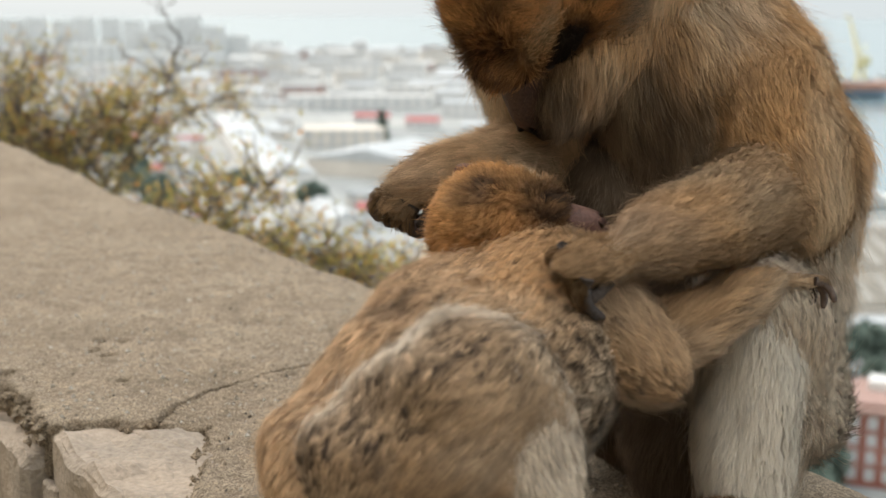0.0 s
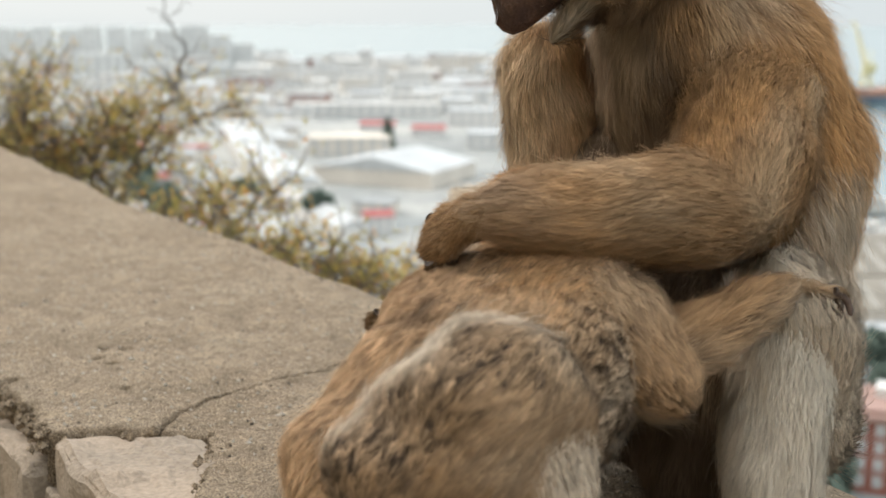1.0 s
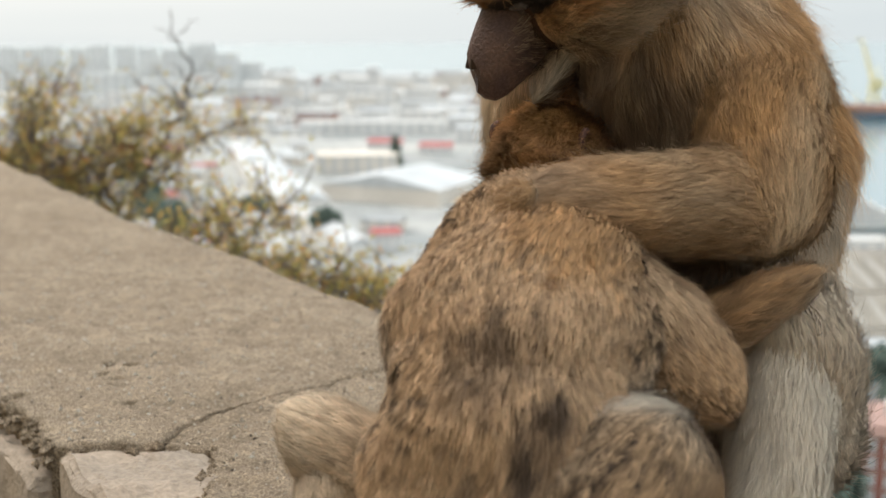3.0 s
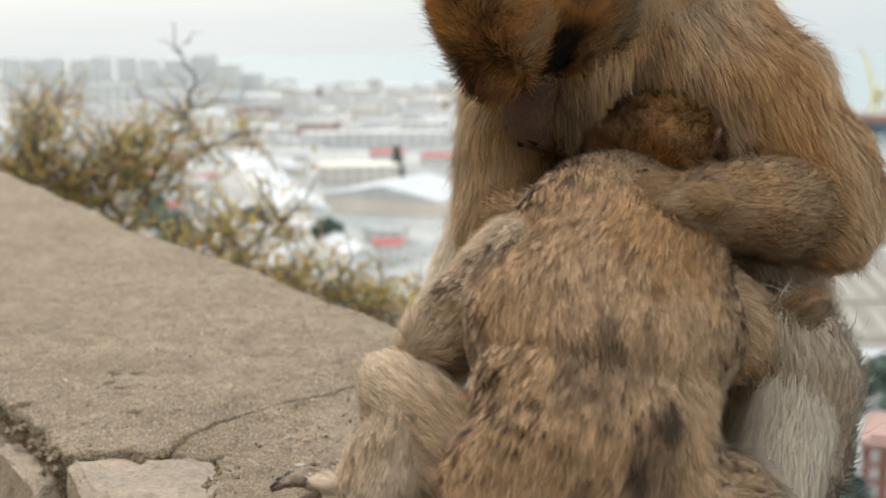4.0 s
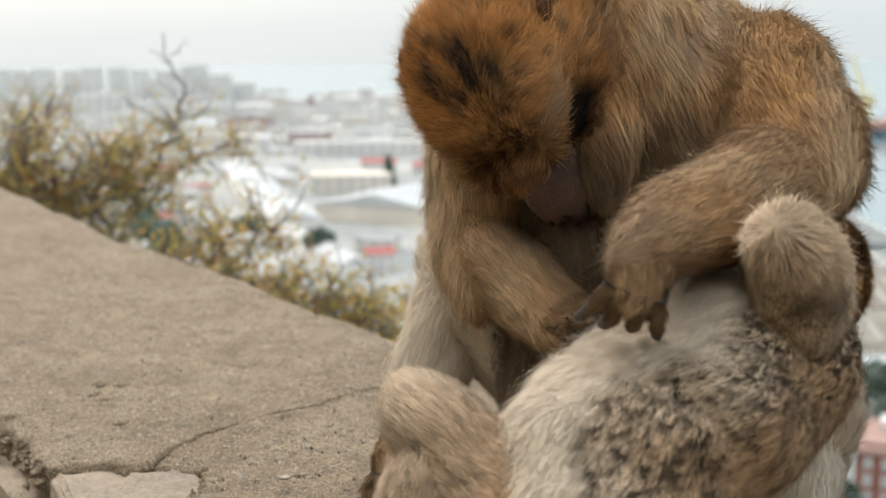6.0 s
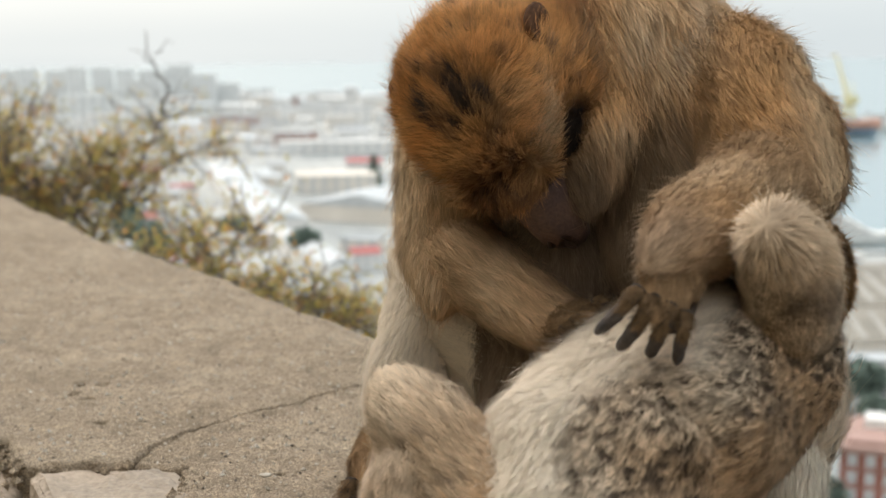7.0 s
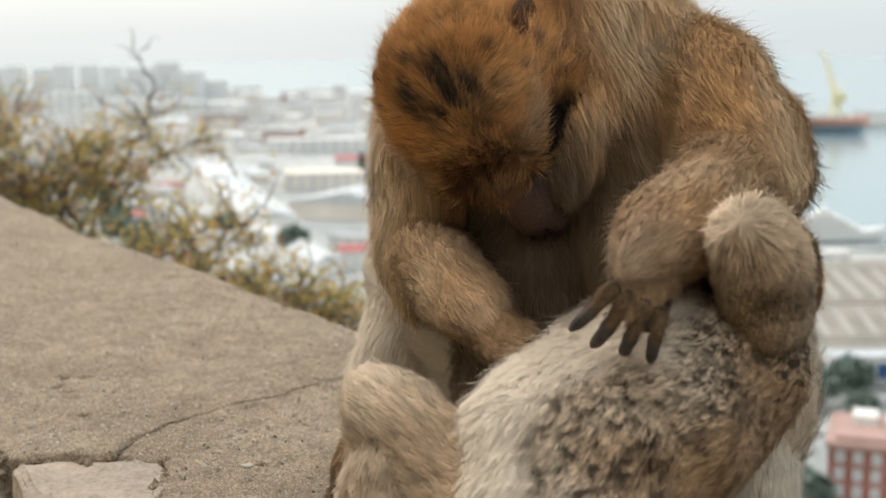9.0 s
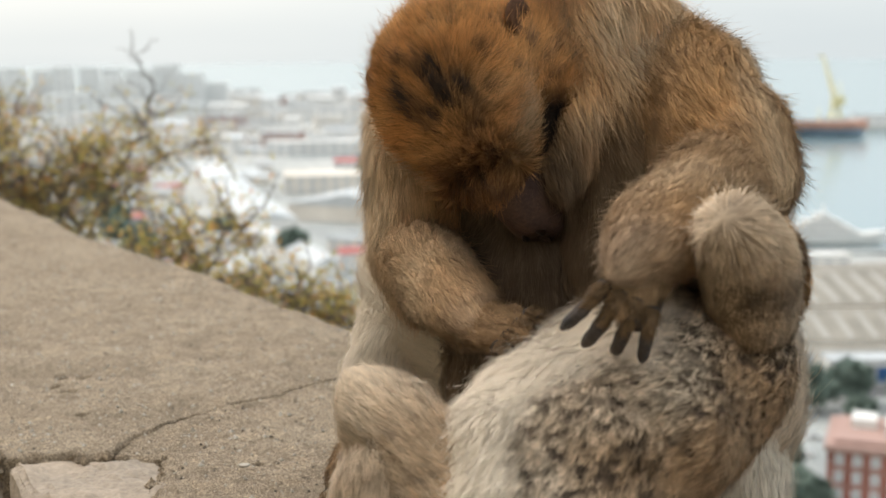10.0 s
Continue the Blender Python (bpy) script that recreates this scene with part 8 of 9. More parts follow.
    carry(who["left_forearm"], [
        (0, -0.000, 0.069, 0.137, 49, -36, -149), (0.2, -0.001, 0.069, 0.139, 49, -36, -149),
        (0.45, -0.002, 0.069, 0.141, 49, -37, -149), (0.6, -0.003, 0.069, 0.142, 50, -37, -149),
        (0.75, -0.004, 0.069, 0.143, 50, -37, -149), (0.9, -0.005, 0.070, 0.145, 50, -37, -149),
        (1.2, -0.007, 0.070, 0.147, 51, -38, -150), (1.5, -0.010, 0.069, 0.150, 52, -38, -150),
        (2, -0.012, 0.072, 0.155, 53, -39, -150), (2.5, -0.014, 0.070, 0.159, 54, -40, -150),
        (2.7, -0.011, 0.066, 0.160, 53, -45, -154), (3.2, -0.003, 0.045, 0.159, 56, -62, -177),
        (3.8, 0.001, 0.019, 0.158, 75, -70, 148), (4.1, -0.008, 0.017, 0.169, 49, -66, 174),
        (4.27, 0.001, -0.011, 0.215, 51, -46, -164), (4.4, 0.018, 0.019, 0.232, 43, -19, -139),
        (4.7, 0.134, -0.022, 0.218, 134, -68, 110), (5, 0.176, -0.058, 0.209, 155, -55, 79),
        (5.25, 0.176, -0.061, 0.211, 158, -55, 78), (5.5, 0.177, -0.064, 0.213, 160, -54, 78),
        (5.75, 0.178, -0.064, 0.212, 161, -54, 77), (6.3, 0.180, -0.064, 0.211, 162, -54, 77),
        (6.8, 0.183, -0.064, 0.209, 163, -54, 76), (7.2, 0.185, -0.065, 0.208, 163, -54, 76),
        (7.7, 0.185, -0.066, 0.206, 163, -54, 76), (8, 0.185, -0.067, 0.204, 163, -54, 76),
        (8.2, 0.184, -0.069, 0.205, 163, -54, 76), (8.4, 0.184, -0.070, 0.205, 164, -54, 76),
        (8.7, 0.183, -0.071, 0.205, 164, -54, 76), (9, 0.181, -0.072, 0.205, 165, -54, 76),
        (9.3, 0.179, -0.074, 0.206, 165, -54, 76), (9.5, 0.178, -0.075, 0.206, 165, -54, 76),
        (9.8, 0.177, -0.077, 0.207, 164, -54, 76), (10, 0.177, -0.078, 0.208, 164, -54, 76),
    ])
    carry(who["left_hand"], [
        (0, -0.009, 0.099, 0.155, 62, 17, -165), (0.2, -0.010, 0.098, 0.156, 62, 17, -165),
        (0.45, -0.011, 0.098, 0.158, 62, 17, -164), (0.6, -0.012, 0.098, 0.159, 62, 17, -164),
        (0.75, -0.013, 0.098, 0.160, 62, 18, -164), (0.9, -0.014, 0.098, 0.161, 62, 18, -164),
        (1.2, -0.017, 0.098, 0.163, 62, 18, -163), (1.5, -0.020, 0.097, 0.165, 62, 19, -162),
        (2, -0.023, 0.098, 0.170, 62, 20, -162), (2.5, -0.024, 0.096, 0.173, 62, 21, -161),
        (2.7, -0.020, 0.091, 0.173, 63, 17, -164), (3.2, 0.002, 0.074, 0.169, 71, -2, 179),
        (3.8, 0.024, 0.051, 0.163, 81, -27, 156), (4.1, 0.017, 0.052, 0.179, 79, -26, 157),
        (4.27, 0.011, 0.022, 0.238, 16, -20, 164), (4.4, 0.015, 0.040, 0.245, 57, 3, -176),
        (4.7, 0.142, 0.003, 0.209, 112, -29, 155), (5, 0.203, -0.015, 0.179, 138, -47, 120),
        (5.25, 0.204, -0.015, 0.177, 142, -48, 116), (5.5, 0.206, -0.015, 0.175, 145, -49, 112),
        (5.75, 0.208, -0.015, 0.175, 145, -49, 111), (6.3, 0.209, -0.016, 0.173, 146, -49, 111),
        (6.8, 0.210, -0.017, 0.172, 146, -49, 111), (7.2, 0.212, -0.017, 0.171, 146, -49, 111),
        (7.7, 0.212, -0.018, 0.169, 147, -49, 110), (8, 0.212, -0.019, 0.167, 148, -49, 110),
        (8.2, 0.211, -0.021, 0.168, 148, -49, 109), (8.4, 0.210, -0.023, 0.169, 149, -49, 109),
        (8.7, 0.208, -0.024, 0.169, 150, -50, 108), (9, 0.206, -0.025, 0.168, 151, -50, 107),
        (9.3, 0.204, -0.027, 0.169, 151, -50, 107), (9.5, 0.204, -0.028, 0.169, 152, -50, 107),
        (9.8, 0.203, -0.030, 0.170, 152, -50, 106), (10, 0.202, -0.031, 0.171, 153, -50, 106),
    ])
    carry(who["right_upper_arm"], [
        (0, 0.064, -0.025, 0.151, 121, -12, 50), (0.2, 0.066, -0.025, 0.151, 123, -11, 48),
        (0.45, 0.069, -0.026, 0.151, 124, -11, 48), (0.6, 0.071, -0.026, 0.151, 125, -9, 47),
        (0.75, 0.071, -0.026, 0.151, 127, -9, 47), (0.9, 0.073, -0.026, 0.151, 127, -8, 47),
        (1.2, 0.074, -0.026, 0.151, 128, -7, 46), (1.5, 0.076, -0.028, 0.152, 129, -6, 46),
        (2, 0.082, -0.027, 0.153, 129, -6, 44), (2.5, 0.086, -0.028, 0.154, 128, -5, 43),
        (2.7, 0.088, -0.030, 0.155, 126, -7, 43), (3.2, 0.114, -0.013, 0.153, 138, -15, 52),
        (3.8, 0.147, 0.009, 0.147, 153, -24, 57), (4.1, 0.156, 0.015, 0.154, 147, -44, 69),
        (4.4, 0.182, 0.043, 0.164, 143, -28, 59), (4.7, 0.179, 0.060, 0.152, 178, -20, 56),
        (5, 0.164, 0.079, 0.127, -130, -15, 54), (5.25, 0.164, 0.080, 0.128, -129, -16, 54),
        (5.5, 0.165, 0.080, 0.128, -129, -17, 54), (5.75, 0.167, 0.080, 0.127, -129, -18, 54),
        (6.3, 0.170, 0.080, 0.124, -128, -20, 55), (6.8, 0.172, 0.080, 0.121, -128, -23, 56),
        (7.2, 0.172, 0.080, 0.118, -128, -26, 57), (7.7, 0.172, 0.079, 0.114, -128, -29, 58),
        (8, 0.171, 0.078, 0.112, -128, -31, 59), (8.2, 0.171, 0.076, 0.112, -128, -33, 60),
        (8.4, 0.170, 0.074, 0.112, -128, -34, 61), (8.7, 0.168, 0.073, 0.111, -128, -36, 62),
        (9, 0.167, 0.073, 0.109, -129, -39, 63), (9.3, 0.166, 0.071, 0.109, -129, -40, 64),
        (9.5, 0.166, 0.070, 0.108, -130, -42, 65), (9.8, 0.165, 0.068, 0.109, -130, -43, 66),
        (10, 0.165, 0.067, 0.109, -130, -44, 66),
    ])
    carry(who["right_forearm"], [
        (0, 0.119, -0.020, 0.152, 67, 3, 111), (0.2, 0.120, -0.021, 0.153, 67, 3, 111),
        (0.45, 0.122, -0.022, 0.153, 67, 3, 111), (0.6, 0.124, -0.022, 0.153, 67, 3, 111),
        (0.75, 0.125, -0.022, 0.152, 67, 2, 111), (0.9, 0.126, -0.022, 0.152, 67, 2, 110),
        (1.2, 0.127, -0.023, 0.152, 67, 2, 111), (1.5, 0.127, -0.023, 0.154, 67, 1, 112),
        (2, 0.130, -0.020, 0.157, 65, 0, 115), (2.5, 0.132, -0.020, 0.160, 64, -2, 118),
        (2.7, 0.134, -0.019, 0.160, 67, -2, 120), (3.2, 0.155, 0.023, 0.157, 53, -40, 53),
        (3.8, 0.167, 0.027, 0.152, 55, -33, 47), (4.1, 0.169, 0.026, 0.155, 62, -3, 27),
        (4.4, 0.171, 0.026, 0.156, 61, -7, 29), (4.7, 0.167, 0.094, 0.111, 129, -2, -153),
        (5, 0.110, 0.104, 0.118, 82, -3, -104), (5.25, 0.111, 0.105, 0.118, 82, -3, -104),
        (5.5, 0.111, 0.106, 0.119, 82, -3, -104), (5.75, 0.113, 0.106, 0.118, 82, -3, -104),
        (6.3, 0.116, 0.107, 0.115, 81, -3, -105), (6.8, 0.118, 0.108, 0.113, 81, -3, -106),
        (7.2, 0.119, 0.109, 0.111, 81, -3, -106), (7.7, 0.118, 0.109, 0.107, 81, -3, -107),
        (8, 0.118, 0.109, 0.105, 81, -3, -107), (8.2, 0.117, 0.107, 0.105, 81, -3, -107),
        (8.4, 0.116, 0.106, 0.105, 80, -3, -108), (8.7, 0.115, 0.105, 0.104, 80, -3, -108),
        (9, 0.113, 0.106, 0.103, 80, -3, -108), (9.3, 0.112, 0.104, 0.103, 80, -3, -108),
        (9.5, 0.112, 0.103, 0.102, 80, -3, -108), (9.8, 0.111, 0.102, 0.103, 80, -3, -109),
        (10, 0.111, 0.101, 0.103, 80, -3, -109),
    ])
    carry(who["right_hand"], [
        (0, 0.184, 0.008, 0.170, 95, 8, 113), (0.2, 0.186, 0.007, 0.170, 96, 8, 114),
        (0.45, 0.190, 0.007, 0.170, 99, 8, 115), (0.6, 0.192, 0.007, 0.169, 101, 8, 115),
        (0.75, 0.194, 0.008, 0.169, 103, 8, 116), (0.9, 0.196, 0.008, 0.168, 105, 7, 116),
        (1.2, 0.195, 0.008, 0.169, 104, 7, 116), (1.5, 0.193, 0.006, 0.169, 102, 7, 116),
        (2, 0.189, 0.007, 0.171, 98, 7, 116), (2.5, 0.186, 0.005, 0.172, 96, 7, 115),
        (2.7, 0.189, 0.007, 0.170, 97, 7, 115), (3.2, 0.176, -0.001, 0.165, 121, 7, 110),
        (3.8, 0.189, 0.004, 0.160, 122, 5, 109), (4.1, 0.190, 0.002, 0.163, 122, 5, 109),
        (4.4, 0.192, 0.002, 0.164, 122, -3, 104), (4.7, 0.178, 0.063, 0.108, 170, -6, -60),
        (5, 0.087, 0.103, 0.118, 90, -7, -89), (5.25, 0.087, 0.104, 0.118, 90, -7, -89),
        (5.5, 0.088, 0.105, 0.118, 90, -7, -89), (5.75, 0.090, 0.105, 0.117, 91, -7, -90),
        (6.3, 0.094, 0.106, 0.114, 92, -7, -90), (6.8, 0.097, 0.106, 0.111, 93, -7, -90),
        (7.2, 0.098, 0.107, 0.108, 93, -7, -90), (7.7, 0.098, 0.107, 0.104, 95, -7, -90),
        (8, 0.098, 0.106, 0.101, 95, -7, -90), (8.2, 0.098, 0.105, 0.101, 96, -7, -90),
        (8.4, 0.097, 0.103, 0.101, 96, -7, -90), (8.7, 0.096, 0.102, 0.099, 97, -7, -90),
        (9, 0.095, 0.102, 0.098, 97, -7, -90), (9.3, 0.095, 0.101, 0.097, 98, -7, -90),
        (9.5, 0.094, 0.099, 0.097, 98, -7, -90), (9.8, 0.094, 0.098, 0.097, 99, -7, -90),
        (10, 0.094, 0.097, 0.097, 99, -7, -90),
    ])
    carry(who["left_thigh"], [
        (0, -0.045, -0.005, 0.077, 24, -56, -169), (0.2, -0.045, -0.006, 0.077, 24, -56, -167),
        (0.45, -0.045, -0.006, 0.076, 25, -54, -165), (0.6, -0.045, -0.007, 0.075, 25, -53, -164),
        (0.75, -0.045, -0.007, 0.074, 26, -52, -163), (0.9, -0.045, -0.007, 0.073, 26, -51, -161),
        (1.2, -0.045, -0.008, 0.071, 27, -48, -158), (1.5, -0.044, -0.010, 0.070, 29, -45, -155),
        (2, -0.054, -0.010, 0.064, 49, -28, -144), (2.5, -0.063, -0.017, 0.061, 62, 4, -131),
        (2.7, -0.066, -0.024, 0.063, 66, 22, -123), (3.2, -0.044, -0.032, 0.079, 57, 16, -126),
        (3.8, -0.020, -0.042, 0.097, 45, 10, -128), (4.1, -0.019, -0.050, 0.096, 53, 6, -130),
        (4.4, -0.022, -0.064, 0.098, 58, 13, -127), (4.7, -0.017, -0.069, 0.100, 58, 14, -127),
        (5, -0.008, -0.073, 0.102, 58, 11, -128), (5.25, -0.003, -0.073, 0.100, 55, 7, -130),
        (5.5, 0.002, -0.072, 0.099, 52, 3, -131), (5.75, 0.003, -0.072, 0.098, 51, 3, -131),
        (6.3, 0.004, -0.071, 0.098, 51, 3, -132), (6.8, 0.005, -0.071, 0.097, 50, 3, -132),
        (7.2, 0.007, -0.071, 0.096, 50, 3, -132), (7.7, 0.007, -0.071, 0.094, 51, 5, -132),
        (8, 0.007, -0.072, 0.093, 51, 6, -131), (8.2, 0.007, -0.074, 0.094, 52, 6, -131),
        (8.4, 0.007, -0.075, 0.094, 51, 6, -131), (8.7, 0.007, -0.077, 0.094, 51, 6, -131),
        (9, 0.006, -0.077, 0.093, 51, 6, -132), (9.3, 0.006, -0.079, 0.093, 51, 6, -132),
        (9.5, 0.006, -0.080, 0.093, 51, 6, -132), (9.8, 0.006, -0.082, 0.094, 51, 6, -131),
        (10, 0.007, -0.083, 0.094, 51, 6, -131),
    ])
    carry(who["left_shin"], [
        (0, -0.026, 0.010, 0.063, 179, 16, 41), (0.2, -0.028, 0.009, 0.064, 179, 18, 40),
        (0.45, -0.032, 0.007, 0.063, 179, 22, 39), (0.6, -0.035, 0.006, 0.063, 179, 24, 38),
        (0.75, -0.039, 0.005, 0.062, 179, 27, 36), (0.9, -0.042, 0.004, 0.062, 179, 31, 35),
        (1.2, -0.048, 0.001, 0.062, 177, 37, 31), (1.5, -0.053, -0.001, 0.064, 175, 44, 26),
        (2, -0.077, -0.008, 0.056, 164, 46, 24), (2.5, -0.095, -0.022, 0.049, 161, 39, 30),
        (2.7, -0.093, -0.031, 0.047, 154, 22, 39), (3.2, -0.075, -0.041, 0.070, 153, 29, 36),
        (3.8, -0.053, -0.050, 0.097, 158, 34, 34), (4.1, -0.055, -0.055, 0.096, 155, 42, 29),
        (4.4, -0.057, -0.066, 0.093, 158, 31, 35), (4.7, -0.050, -0.071, 0.093, 160, 28, 36),
        (5, -0.039, -0.075, 0.094, 161, 30, 35), (5.25, -0.032, -0.075, 0.094, 161, 32, 34),
        (5.5, -0.026, -0.074, 0.094, 162, 35, 32), (5.75, -0.024, -0.074, 0.093, 162, 34, 32),
        (6.3, -0.023, -0.072, 0.093, 162, 34, 33), (6.8, -0.021, -0.071, 0.093, 163, 33, 33),
        (7.2, -0.020, -0.071, 0.092, 163, 33, 33), (7.7, -0.019, -0.071, 0.090, 161, 30, 34),
        (8, -0.020, -0.072, 0.089, 161, 29, 35), (8.2, -0.020, -0.074, 0.089, 161, 29, 35),
        (8.4, -0.020, -0.075, 0.090, 161, 29, 34), (8.7, -0.021, -0.076, 0.090, 162, 30, 34),
        (9, -0.022, -0.077, 0.089, 162, 31, 33), (9.3, -0.022, -0.079, 0.089, 163, 30, 33),
        (9.5, -0.022, -0.080, 0.089, 163, 30, 33), (9.8, -0.022, -0.082, 0.090, 163, 31, 33),
        (10, -0.022, -0.083, 0.090, 163, 31, 33),
    ])
    carry(who["left_foot"], [
        (0, -0.050, -0.030, 0.026, 97, -4, -28), (0.2, -0.053, -0.032, 0.027, 97, -4, -28),
        (0.45, -0.058, -0.034, 0.029, 97, -4, -27), (0.6, -0.062, -0.036, 0.029, 96, -4, -27),
        (0.75, -0.066, -0.038, 0.030, 96, -4, -26), (0.9, -0.071, -0.039, 0.031, 96, -4, -26),
        (1.2, -0.080, -0.044, 0.033, 96, -3, -24), (1.5, -0.089, -0.049, 0.035, 95, -3, -23),
        (2, -0.102, -0.054, 0.039, 94, -3, -21), (2.5, -0.110, -0.060, 0.043, 94, -3, -20),
        (2.7, -0.110, -0.063, 0.047, 93, -3, -28), (3.2, -0.111, -0.058, 0.065, 88, -7, -71),
        (3.8, -0.094, -0.053, 0.083, 84, -7, -107), (4.1, -0.098, -0.061, 0.088, 80, -7, -102),
        (4.4, -0.102, -0.071, 0.094, 73, -7, -93), (4.7, -0.097, -0.076, 0.092, 77, -7, -90),
        (5, -0.088, -0.082, 0.086, 90, -7, -89), (5.25, -0.082, -0.081, 0.083, 94, -7, -89),
        (5.5, -0.075, -0.080, 0.081, 98, -7, -89), (5.75, -0.074, -0.080, 0.081, 98, -7, -89),
        (6.3, -0.073, -0.079, 0.080, 97, -7, -89), (6.8, -0.072, -0.078, 0.079, 97, -7, -90),
        (7.2, -0.070, -0.078, 0.078, 97, -7, -90), (7.7, -0.069, -0.078, 0.076, 97, -7, -90),
        (8, -0.069, -0.078, 0.075, 97, -7, -90), (8.2, -0.069, -0.080, 0.075, 97, -7, -90),
        (8.4, -0.070, -0.082, 0.075, 97, -7, -90), (8.7, -0.071, -0.083, 0.075, 97, -7, -90),
        (9, -0.072, -0.084, 0.074, 97, -7, -90), (9.3, -0.073, -0.086, 0.074, 97, -7, -90),
        (9.5, -0.073, -0.087, 0.074, 97, -7, -90), (9.8, -0.073, -0.089, 0.074, 97, -7, -90),
        (10, -0.073, -0.090, 0.075, 98, -7, -90),
    ])
    carry(who["right_thigh"], [
        (0, -0.025, -0.084, 0.102, -16, -38, -150), (0.2, -0.023, -0.085, 0.103, -16, -38, -150),
        (0.45, -0.019, -0.085, 0.103, -16, -37, -150), (0.6, -0.017, -0.085, 0.103, -16, -37, -149),
        (0.75, -0.015, -0.085, 0.103, -17, -37, -149), (0.9, -0.013, -0.085, 0.103, -17, -36, -149),
        (1.2, -0.009, -0.086, 0.101, -17, -34, -147), (1.5, -0.002, -0.087, 0.097, -18, -30, -145),
        (2, 0.013, -0.085, 0.090, -16, -18, -139), (2.5, 0.028, -0.088, 0.080, -21, -18, -139),
        (2.7, 0.044, -0.090, 0.075, -25, -18, -139), (3.2, 0.066, -0.082, 0.064, -19, -30, -145),
        (3.8, 0.096, -0.072, 0.050, 29, -64, -180), (4.1, 0.092, -0.061, 0.047, 25, -70, 127),
        (4.4, 0.074, -0.002, 0.041, 69, -64, 180), (4.7, 0.061, 0.023, 0.041, 77, -61, -174),
        (5, 0.048, 0.040, 0.041, 80, -59, -169), (5.25, 0.049, 0.041, 0.042, 80, -59, -169),
        (5.5, 0.050, 0.042, 0.043, 79, -59, -169), (5.75, 0.052, 0.042, 0.042, 79, -59, -169),
        (6.3, 0.056, 0.043, 0.041, 80, -59, -169), (6.8, 0.059, 0.043, 0.039, 80, -58, -168),
        (7.2, 0.061, 0.043, 0.038, 80, -58, -168), (7.7, 0.061, 0.042, 0.036, 80, -58, -168),
        (8, 0.062, 0.041, 0.034, 80, -58, -168), (8.2, 0.061, 0.039, 0.035, 80, -57, -168),
        (8.4, 0.061, 0.037, 0.035, 80, -57, -168), (8.7, 0.060, 0.036, 0.035, 80, -57, -167),
        (9, 0.060, 0.036, 0.034, 80, -57, -167), (9.3, 0.059, 0.034, 0.034, 80, -57, -167),
        (9.5, 0.060, 0.032, 0.034, 80, -57, -167), (9.8, 0.060, 0.031, 0.035, 80, -56, -166),
        (10, 0.060, 0.029, 0.036, 80, -56, -166),
    ])
    carry(who["right_shin"], [
        (0, 0.014, -0.093, 0.104, 153, 2, 47), (0.2, 0.015, -0.094, 0.104, 154, 2, 47),
        (0.45, 0.018, -0.094, 0.103, 155, 2, 47), (0.6, 0.019, -0.094, 0.103, 155, 3, 47),
        (0.75, 0.020, -0.094, 0.102, 155, 3, 47), (0.9, 0.021, -0.094, 0.102, 156, 3, 47),
        (1.2, 0.025, -0.095, 0.100, 156, 2, 47), (1.5, 0.031, -0.096, 0.097, 155, 0, 48),
        (2, 0.043, -0.094, 0.093, 153, -6, 50), (2.5, 0.059, -0.096, 0.079, 155, -8, 51),
        (2.7, 0.070, -0.100, 0.068, 158, -5, 50), (3.2, 0.089, -0.103, 0.055, 138, 15, 42),
        (3.8, 0.106, -0.101, 0.056, 80, 66, -6), (4.1, 0.093, -0.040, 0.038, -163, -64, 97),
        (4.4, 0.067, 0.039, 0.019, -140, -11, 52), (4.7, 0.047, 0.061, 0.014, -153, 16, 42),
        (5, 0.026, 0.067, 0.017, -169, 36, 33), (5.25, 0.027, 0.068, 0.017, -169, 36, 33),
        (5.5, 0.028, 0.069, 0.018, -169, 36, 33), (5.75, 0.030, 0.069, 0.017, -169, 35, 33),
        (6.3, 0.034, 0.069, 0.015, -169, 35, 33), (6.8, 0.038, 0.069, 0.014, -169, 34, 33),
        (7.2, 0.039, 0.069, 0.012, -169, 33, 33), (7.7, 0.040, 0.068, 0.010, -170, 32, 33),
        (8, 0.041, 0.068, 0.008, -170, 32, 33), (8.2, 0.041, 0.066, 0.008, -170, 32, 34),
        (8.4, 0.040, 0.064, 0.009, -170, 31, 34), (8.7, 0.040, 0.063, 0.008, -170, 31, 34),
        (9, 0.039, 0.062, 0.007, -170, 30, 34), (9.3, 0.039, 0.060, 0.007, -170, 30, 34),
        (9.5, 0.039, 0.059, 0.007, -171, 30, 34), (9.8, 0.039, 0.057, 0.008, -171, 29, 35),
        (10, 0.039, 0.056, 0.008, -171, 29, 35),
    ])
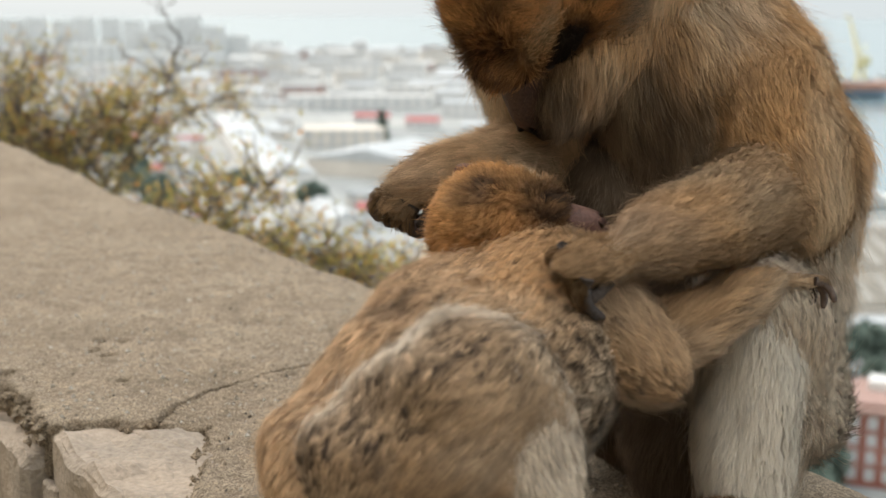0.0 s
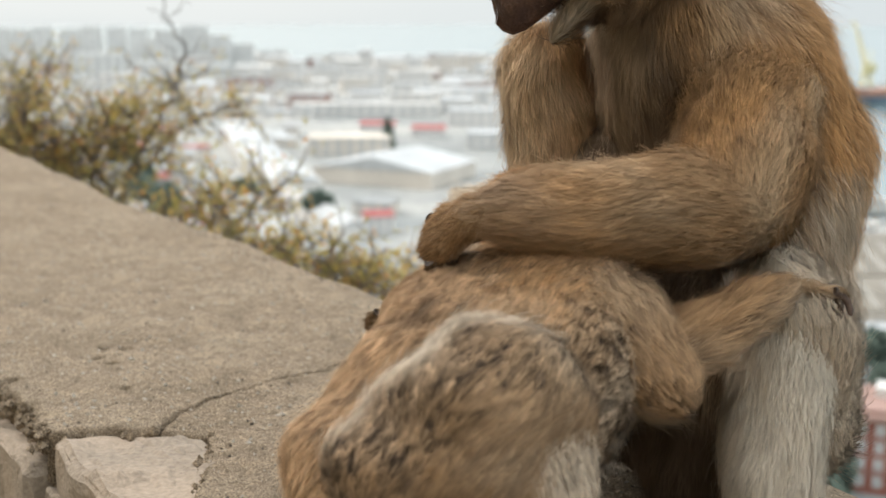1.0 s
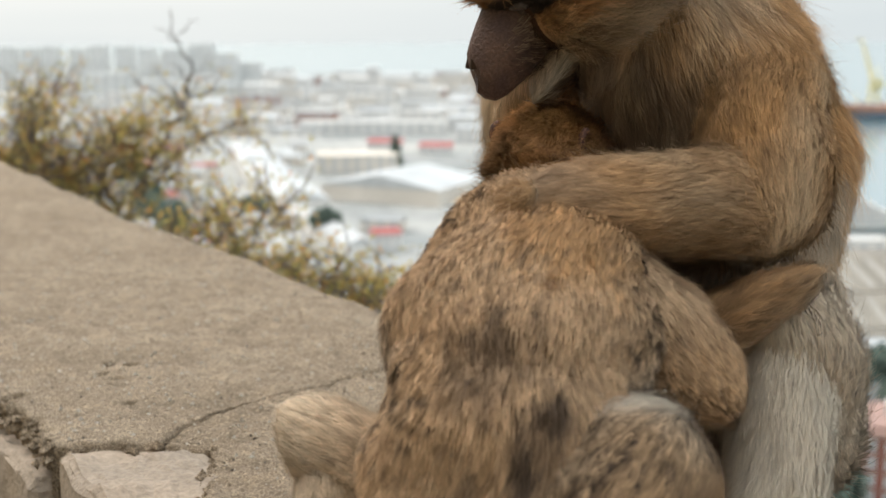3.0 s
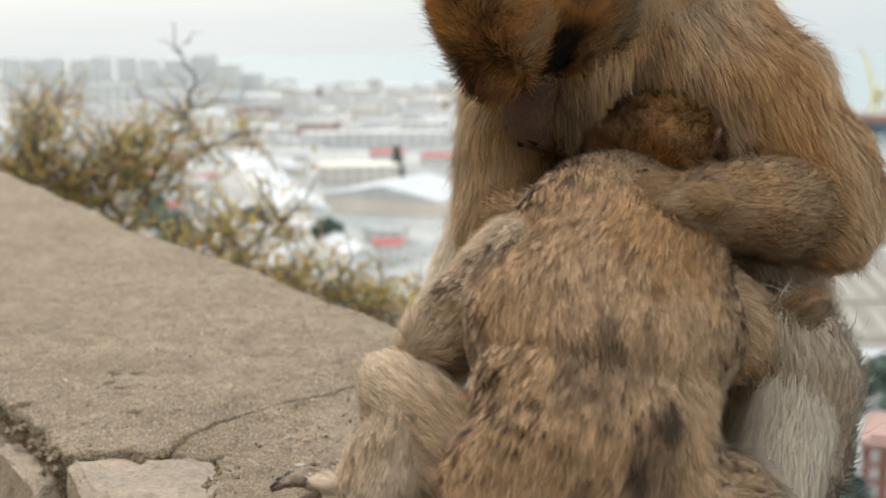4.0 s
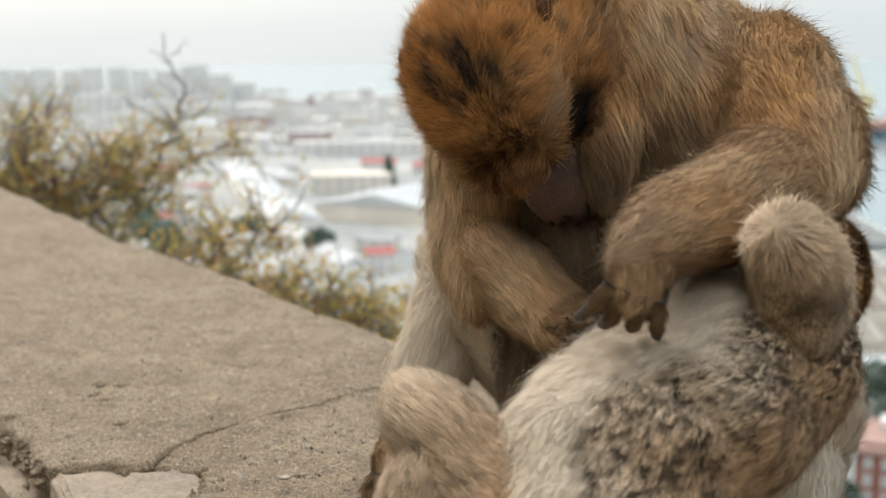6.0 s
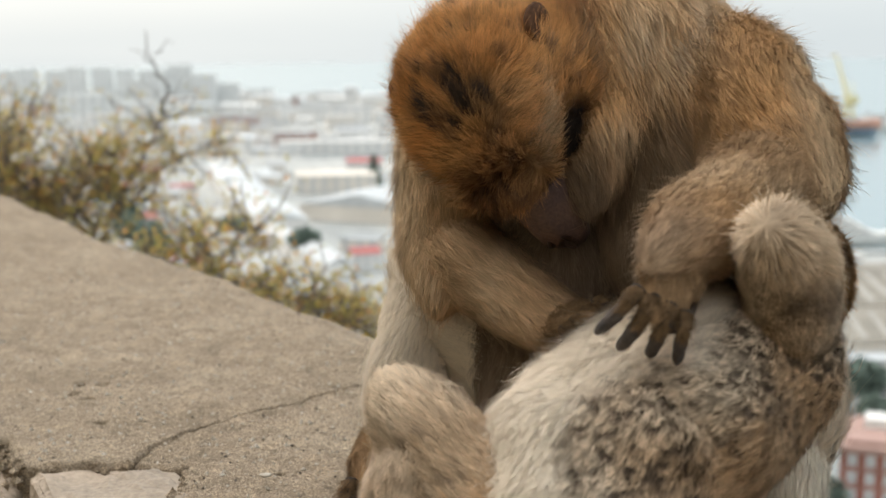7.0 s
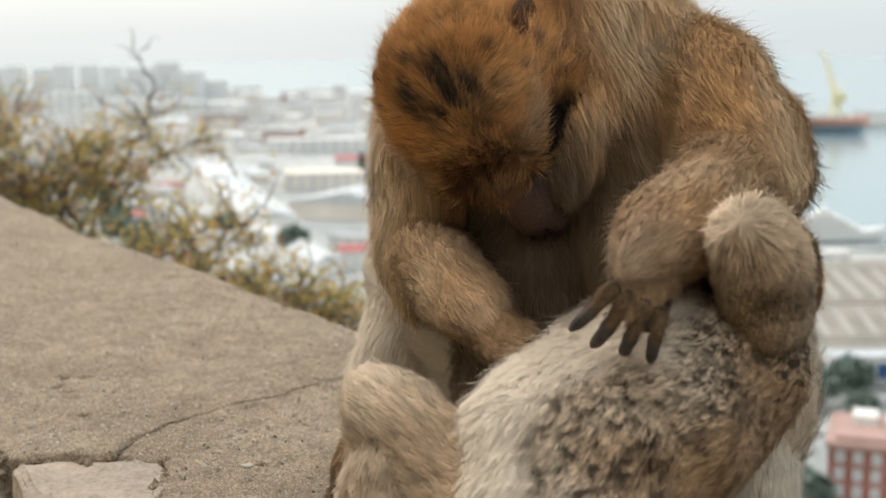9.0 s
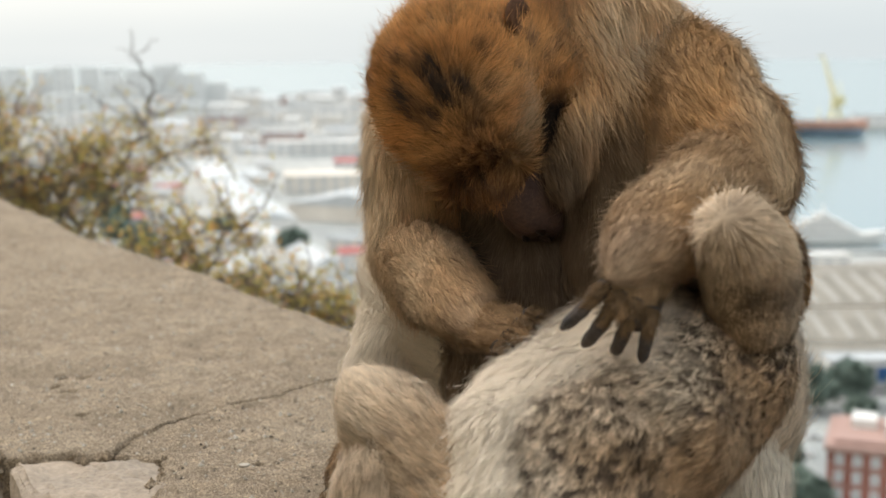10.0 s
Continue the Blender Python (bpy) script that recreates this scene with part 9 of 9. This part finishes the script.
    carry(who["right_foot"], [
        (0, 0.046, -0.123, 0.055, 127, 7, 55), (0.2, 0.048, -0.122, 0.055, 126, 7, 57),
        (0.45, 0.051, -0.122, 0.054, 126, 7, 60), (0.6, 0.053, -0.121, 0.054, 126, 7, 62),
        (0.75, 0.055, -0.120, 0.053, 126, 8, 64), (0.9, 0.056, -0.118, 0.052, 126, 8, 68),
        (1.2, 0.059, -0.117, 0.051, 128, 8, 69), (1.5, 0.062, -0.118, 0.048, 133, 7, 64),
        (2, 0.065, -0.118, 0.044, 141, 5, 40), (2.5, 0.065, -0.120, 0.043, 143, 2, 11),
        (2.7, 0.063, -0.125, 0.041, 137, -2, -18), (3.2, 0.078, -0.128, 0.044, 121, -2, -15),
        (3.8, 0.093, -0.126, 0.045, 106, -2, -21), (4.1, 0.071, -0.056, 0.013, 122, -4, -35),
        (4.4, 0.038, 0.038, -0.022, 139, -7, -75), (4.7, 0.015, 0.048, -0.021, 129, -6, -64),
        (5, -0.006, 0.036, -0.007, 107, -4, -40), (5.25, -0.005, 0.037, -0.006, 107, -4, -40),
        (5.5, -0.004, 0.038, -0.006, 107, -4, -40), (5.75, -0.002, 0.039, -0.006, 107, -4, -40),
        (6.3, 0.003, 0.039, -0.008, 107, -4, -41), (6.8, 0.006, 0.040, -0.009, 107, -4, -41),
        (7.2, 0.008, 0.040, -0.010, 107, -4, -41), (7.7, 0.010, 0.039, -0.013, 107, -4, -41),
        (8, 0.010, 0.038, -0.014, 107, -4, -41), (8.2, 0.010, 0.036, -0.014, 107, -4, -41),
        (8.4, 0.010, 0.034, -0.013, 107, -4, -41), (8.7, 0.010, 0.033, -0.014, 107, -4, -41),
        (9, 0.010, 0.033, -0.014, 107, -4, -41), (9.3, 0.010, 0.031, -0.014, 107, -4, -41),
        (9.5, 0.010, 0.029, -0.014, 107, -4, -41), (9.8, 0.010, 0.028, -0.013, 107, -4, -41),
        (10, 0.011, 0.027, -0.013, 107, -4, -41),
    ])
    carry(who["head"], [
        (0, 0.004, 0.027, 0.196, 12, 40, -90), (0.2, 0.007, 0.051, 0.187, 13, 37, -89),
        (0.45, 0.019, 0.077, 0.176, 16, 32, -88), (0.6, 0.029, 0.092, 0.169, 17, 30, -88),
        (0.75, 0.031, 0.103, 0.174, 18, 27, -87), (0.9, 0.033, 0.117, 0.182, 19, 24, -87),
        (1.2, 0.032, 0.123, 0.190, 22, 19, -86), (1.5, 0.032, 0.123, 0.197, 24, 16, -86),
        (2, 0.033, 0.123, 0.207, 14, 5, -71), (2.5, 0.035, 0.117, 0.222, 2, -3, -49),
        (2.7, 0.036, 0.116, 0.229, -1, -3, -44), (3.2, 0.062, 0.099, 0.253, -14, 5, -34),
        (3.8, 0.108, 0.069, 0.262, -28, 15, -27), (4.1, 0.122, 0.067, 0.262, -13, 21, -30),
        (4.4, 0.178, 0.083, 0.207, 4, 27, -29), (4.7, 0.200, 0.087, 0.202, 19, 45, -12),
        (5, 0.222, 0.092, 0.197, 50, 58, 25), (5.25, 0.225, 0.095, 0.189, 51, 58, 25),
        (5.5, 0.228, 0.099, 0.182, 51, 58, 25), (5.75, 0.230, 0.098, 0.181, 51, 58, 25),
        (6.3, 0.231, 0.097, 0.177, 51, 58, 25), (6.8, 0.232, 0.096, 0.175, 51, 58, 25),
        (7.2, 0.234, 0.096, 0.173, 51, 58, 24), (7.7, 0.234, 0.094, 0.170, 51, 58, 24),
        (8, 0.233, 0.093, 0.169, 51, 58, 24), (8.2, 0.232, 0.091, 0.169, 51, 58, 24),
        (8.4, 0.230, 0.089, 0.170, 51, 58, 24), (8.7, 0.228, 0.088, 0.169, 51, 58, 24),
        (9, 0.225, 0.088, 0.169, 51, 58, 24), (9.3, 0.223, 0.086, 0.169, 51, 58, 24),
        (9.5, 0.222, 0.084, 0.169, 51, 58, 24), (9.8, 0.220, 0.082, 0.170, 51, 58, 24),
        (10, 0.220, 0.081, 0.171, 51, 58, 24),
    ])


motions()
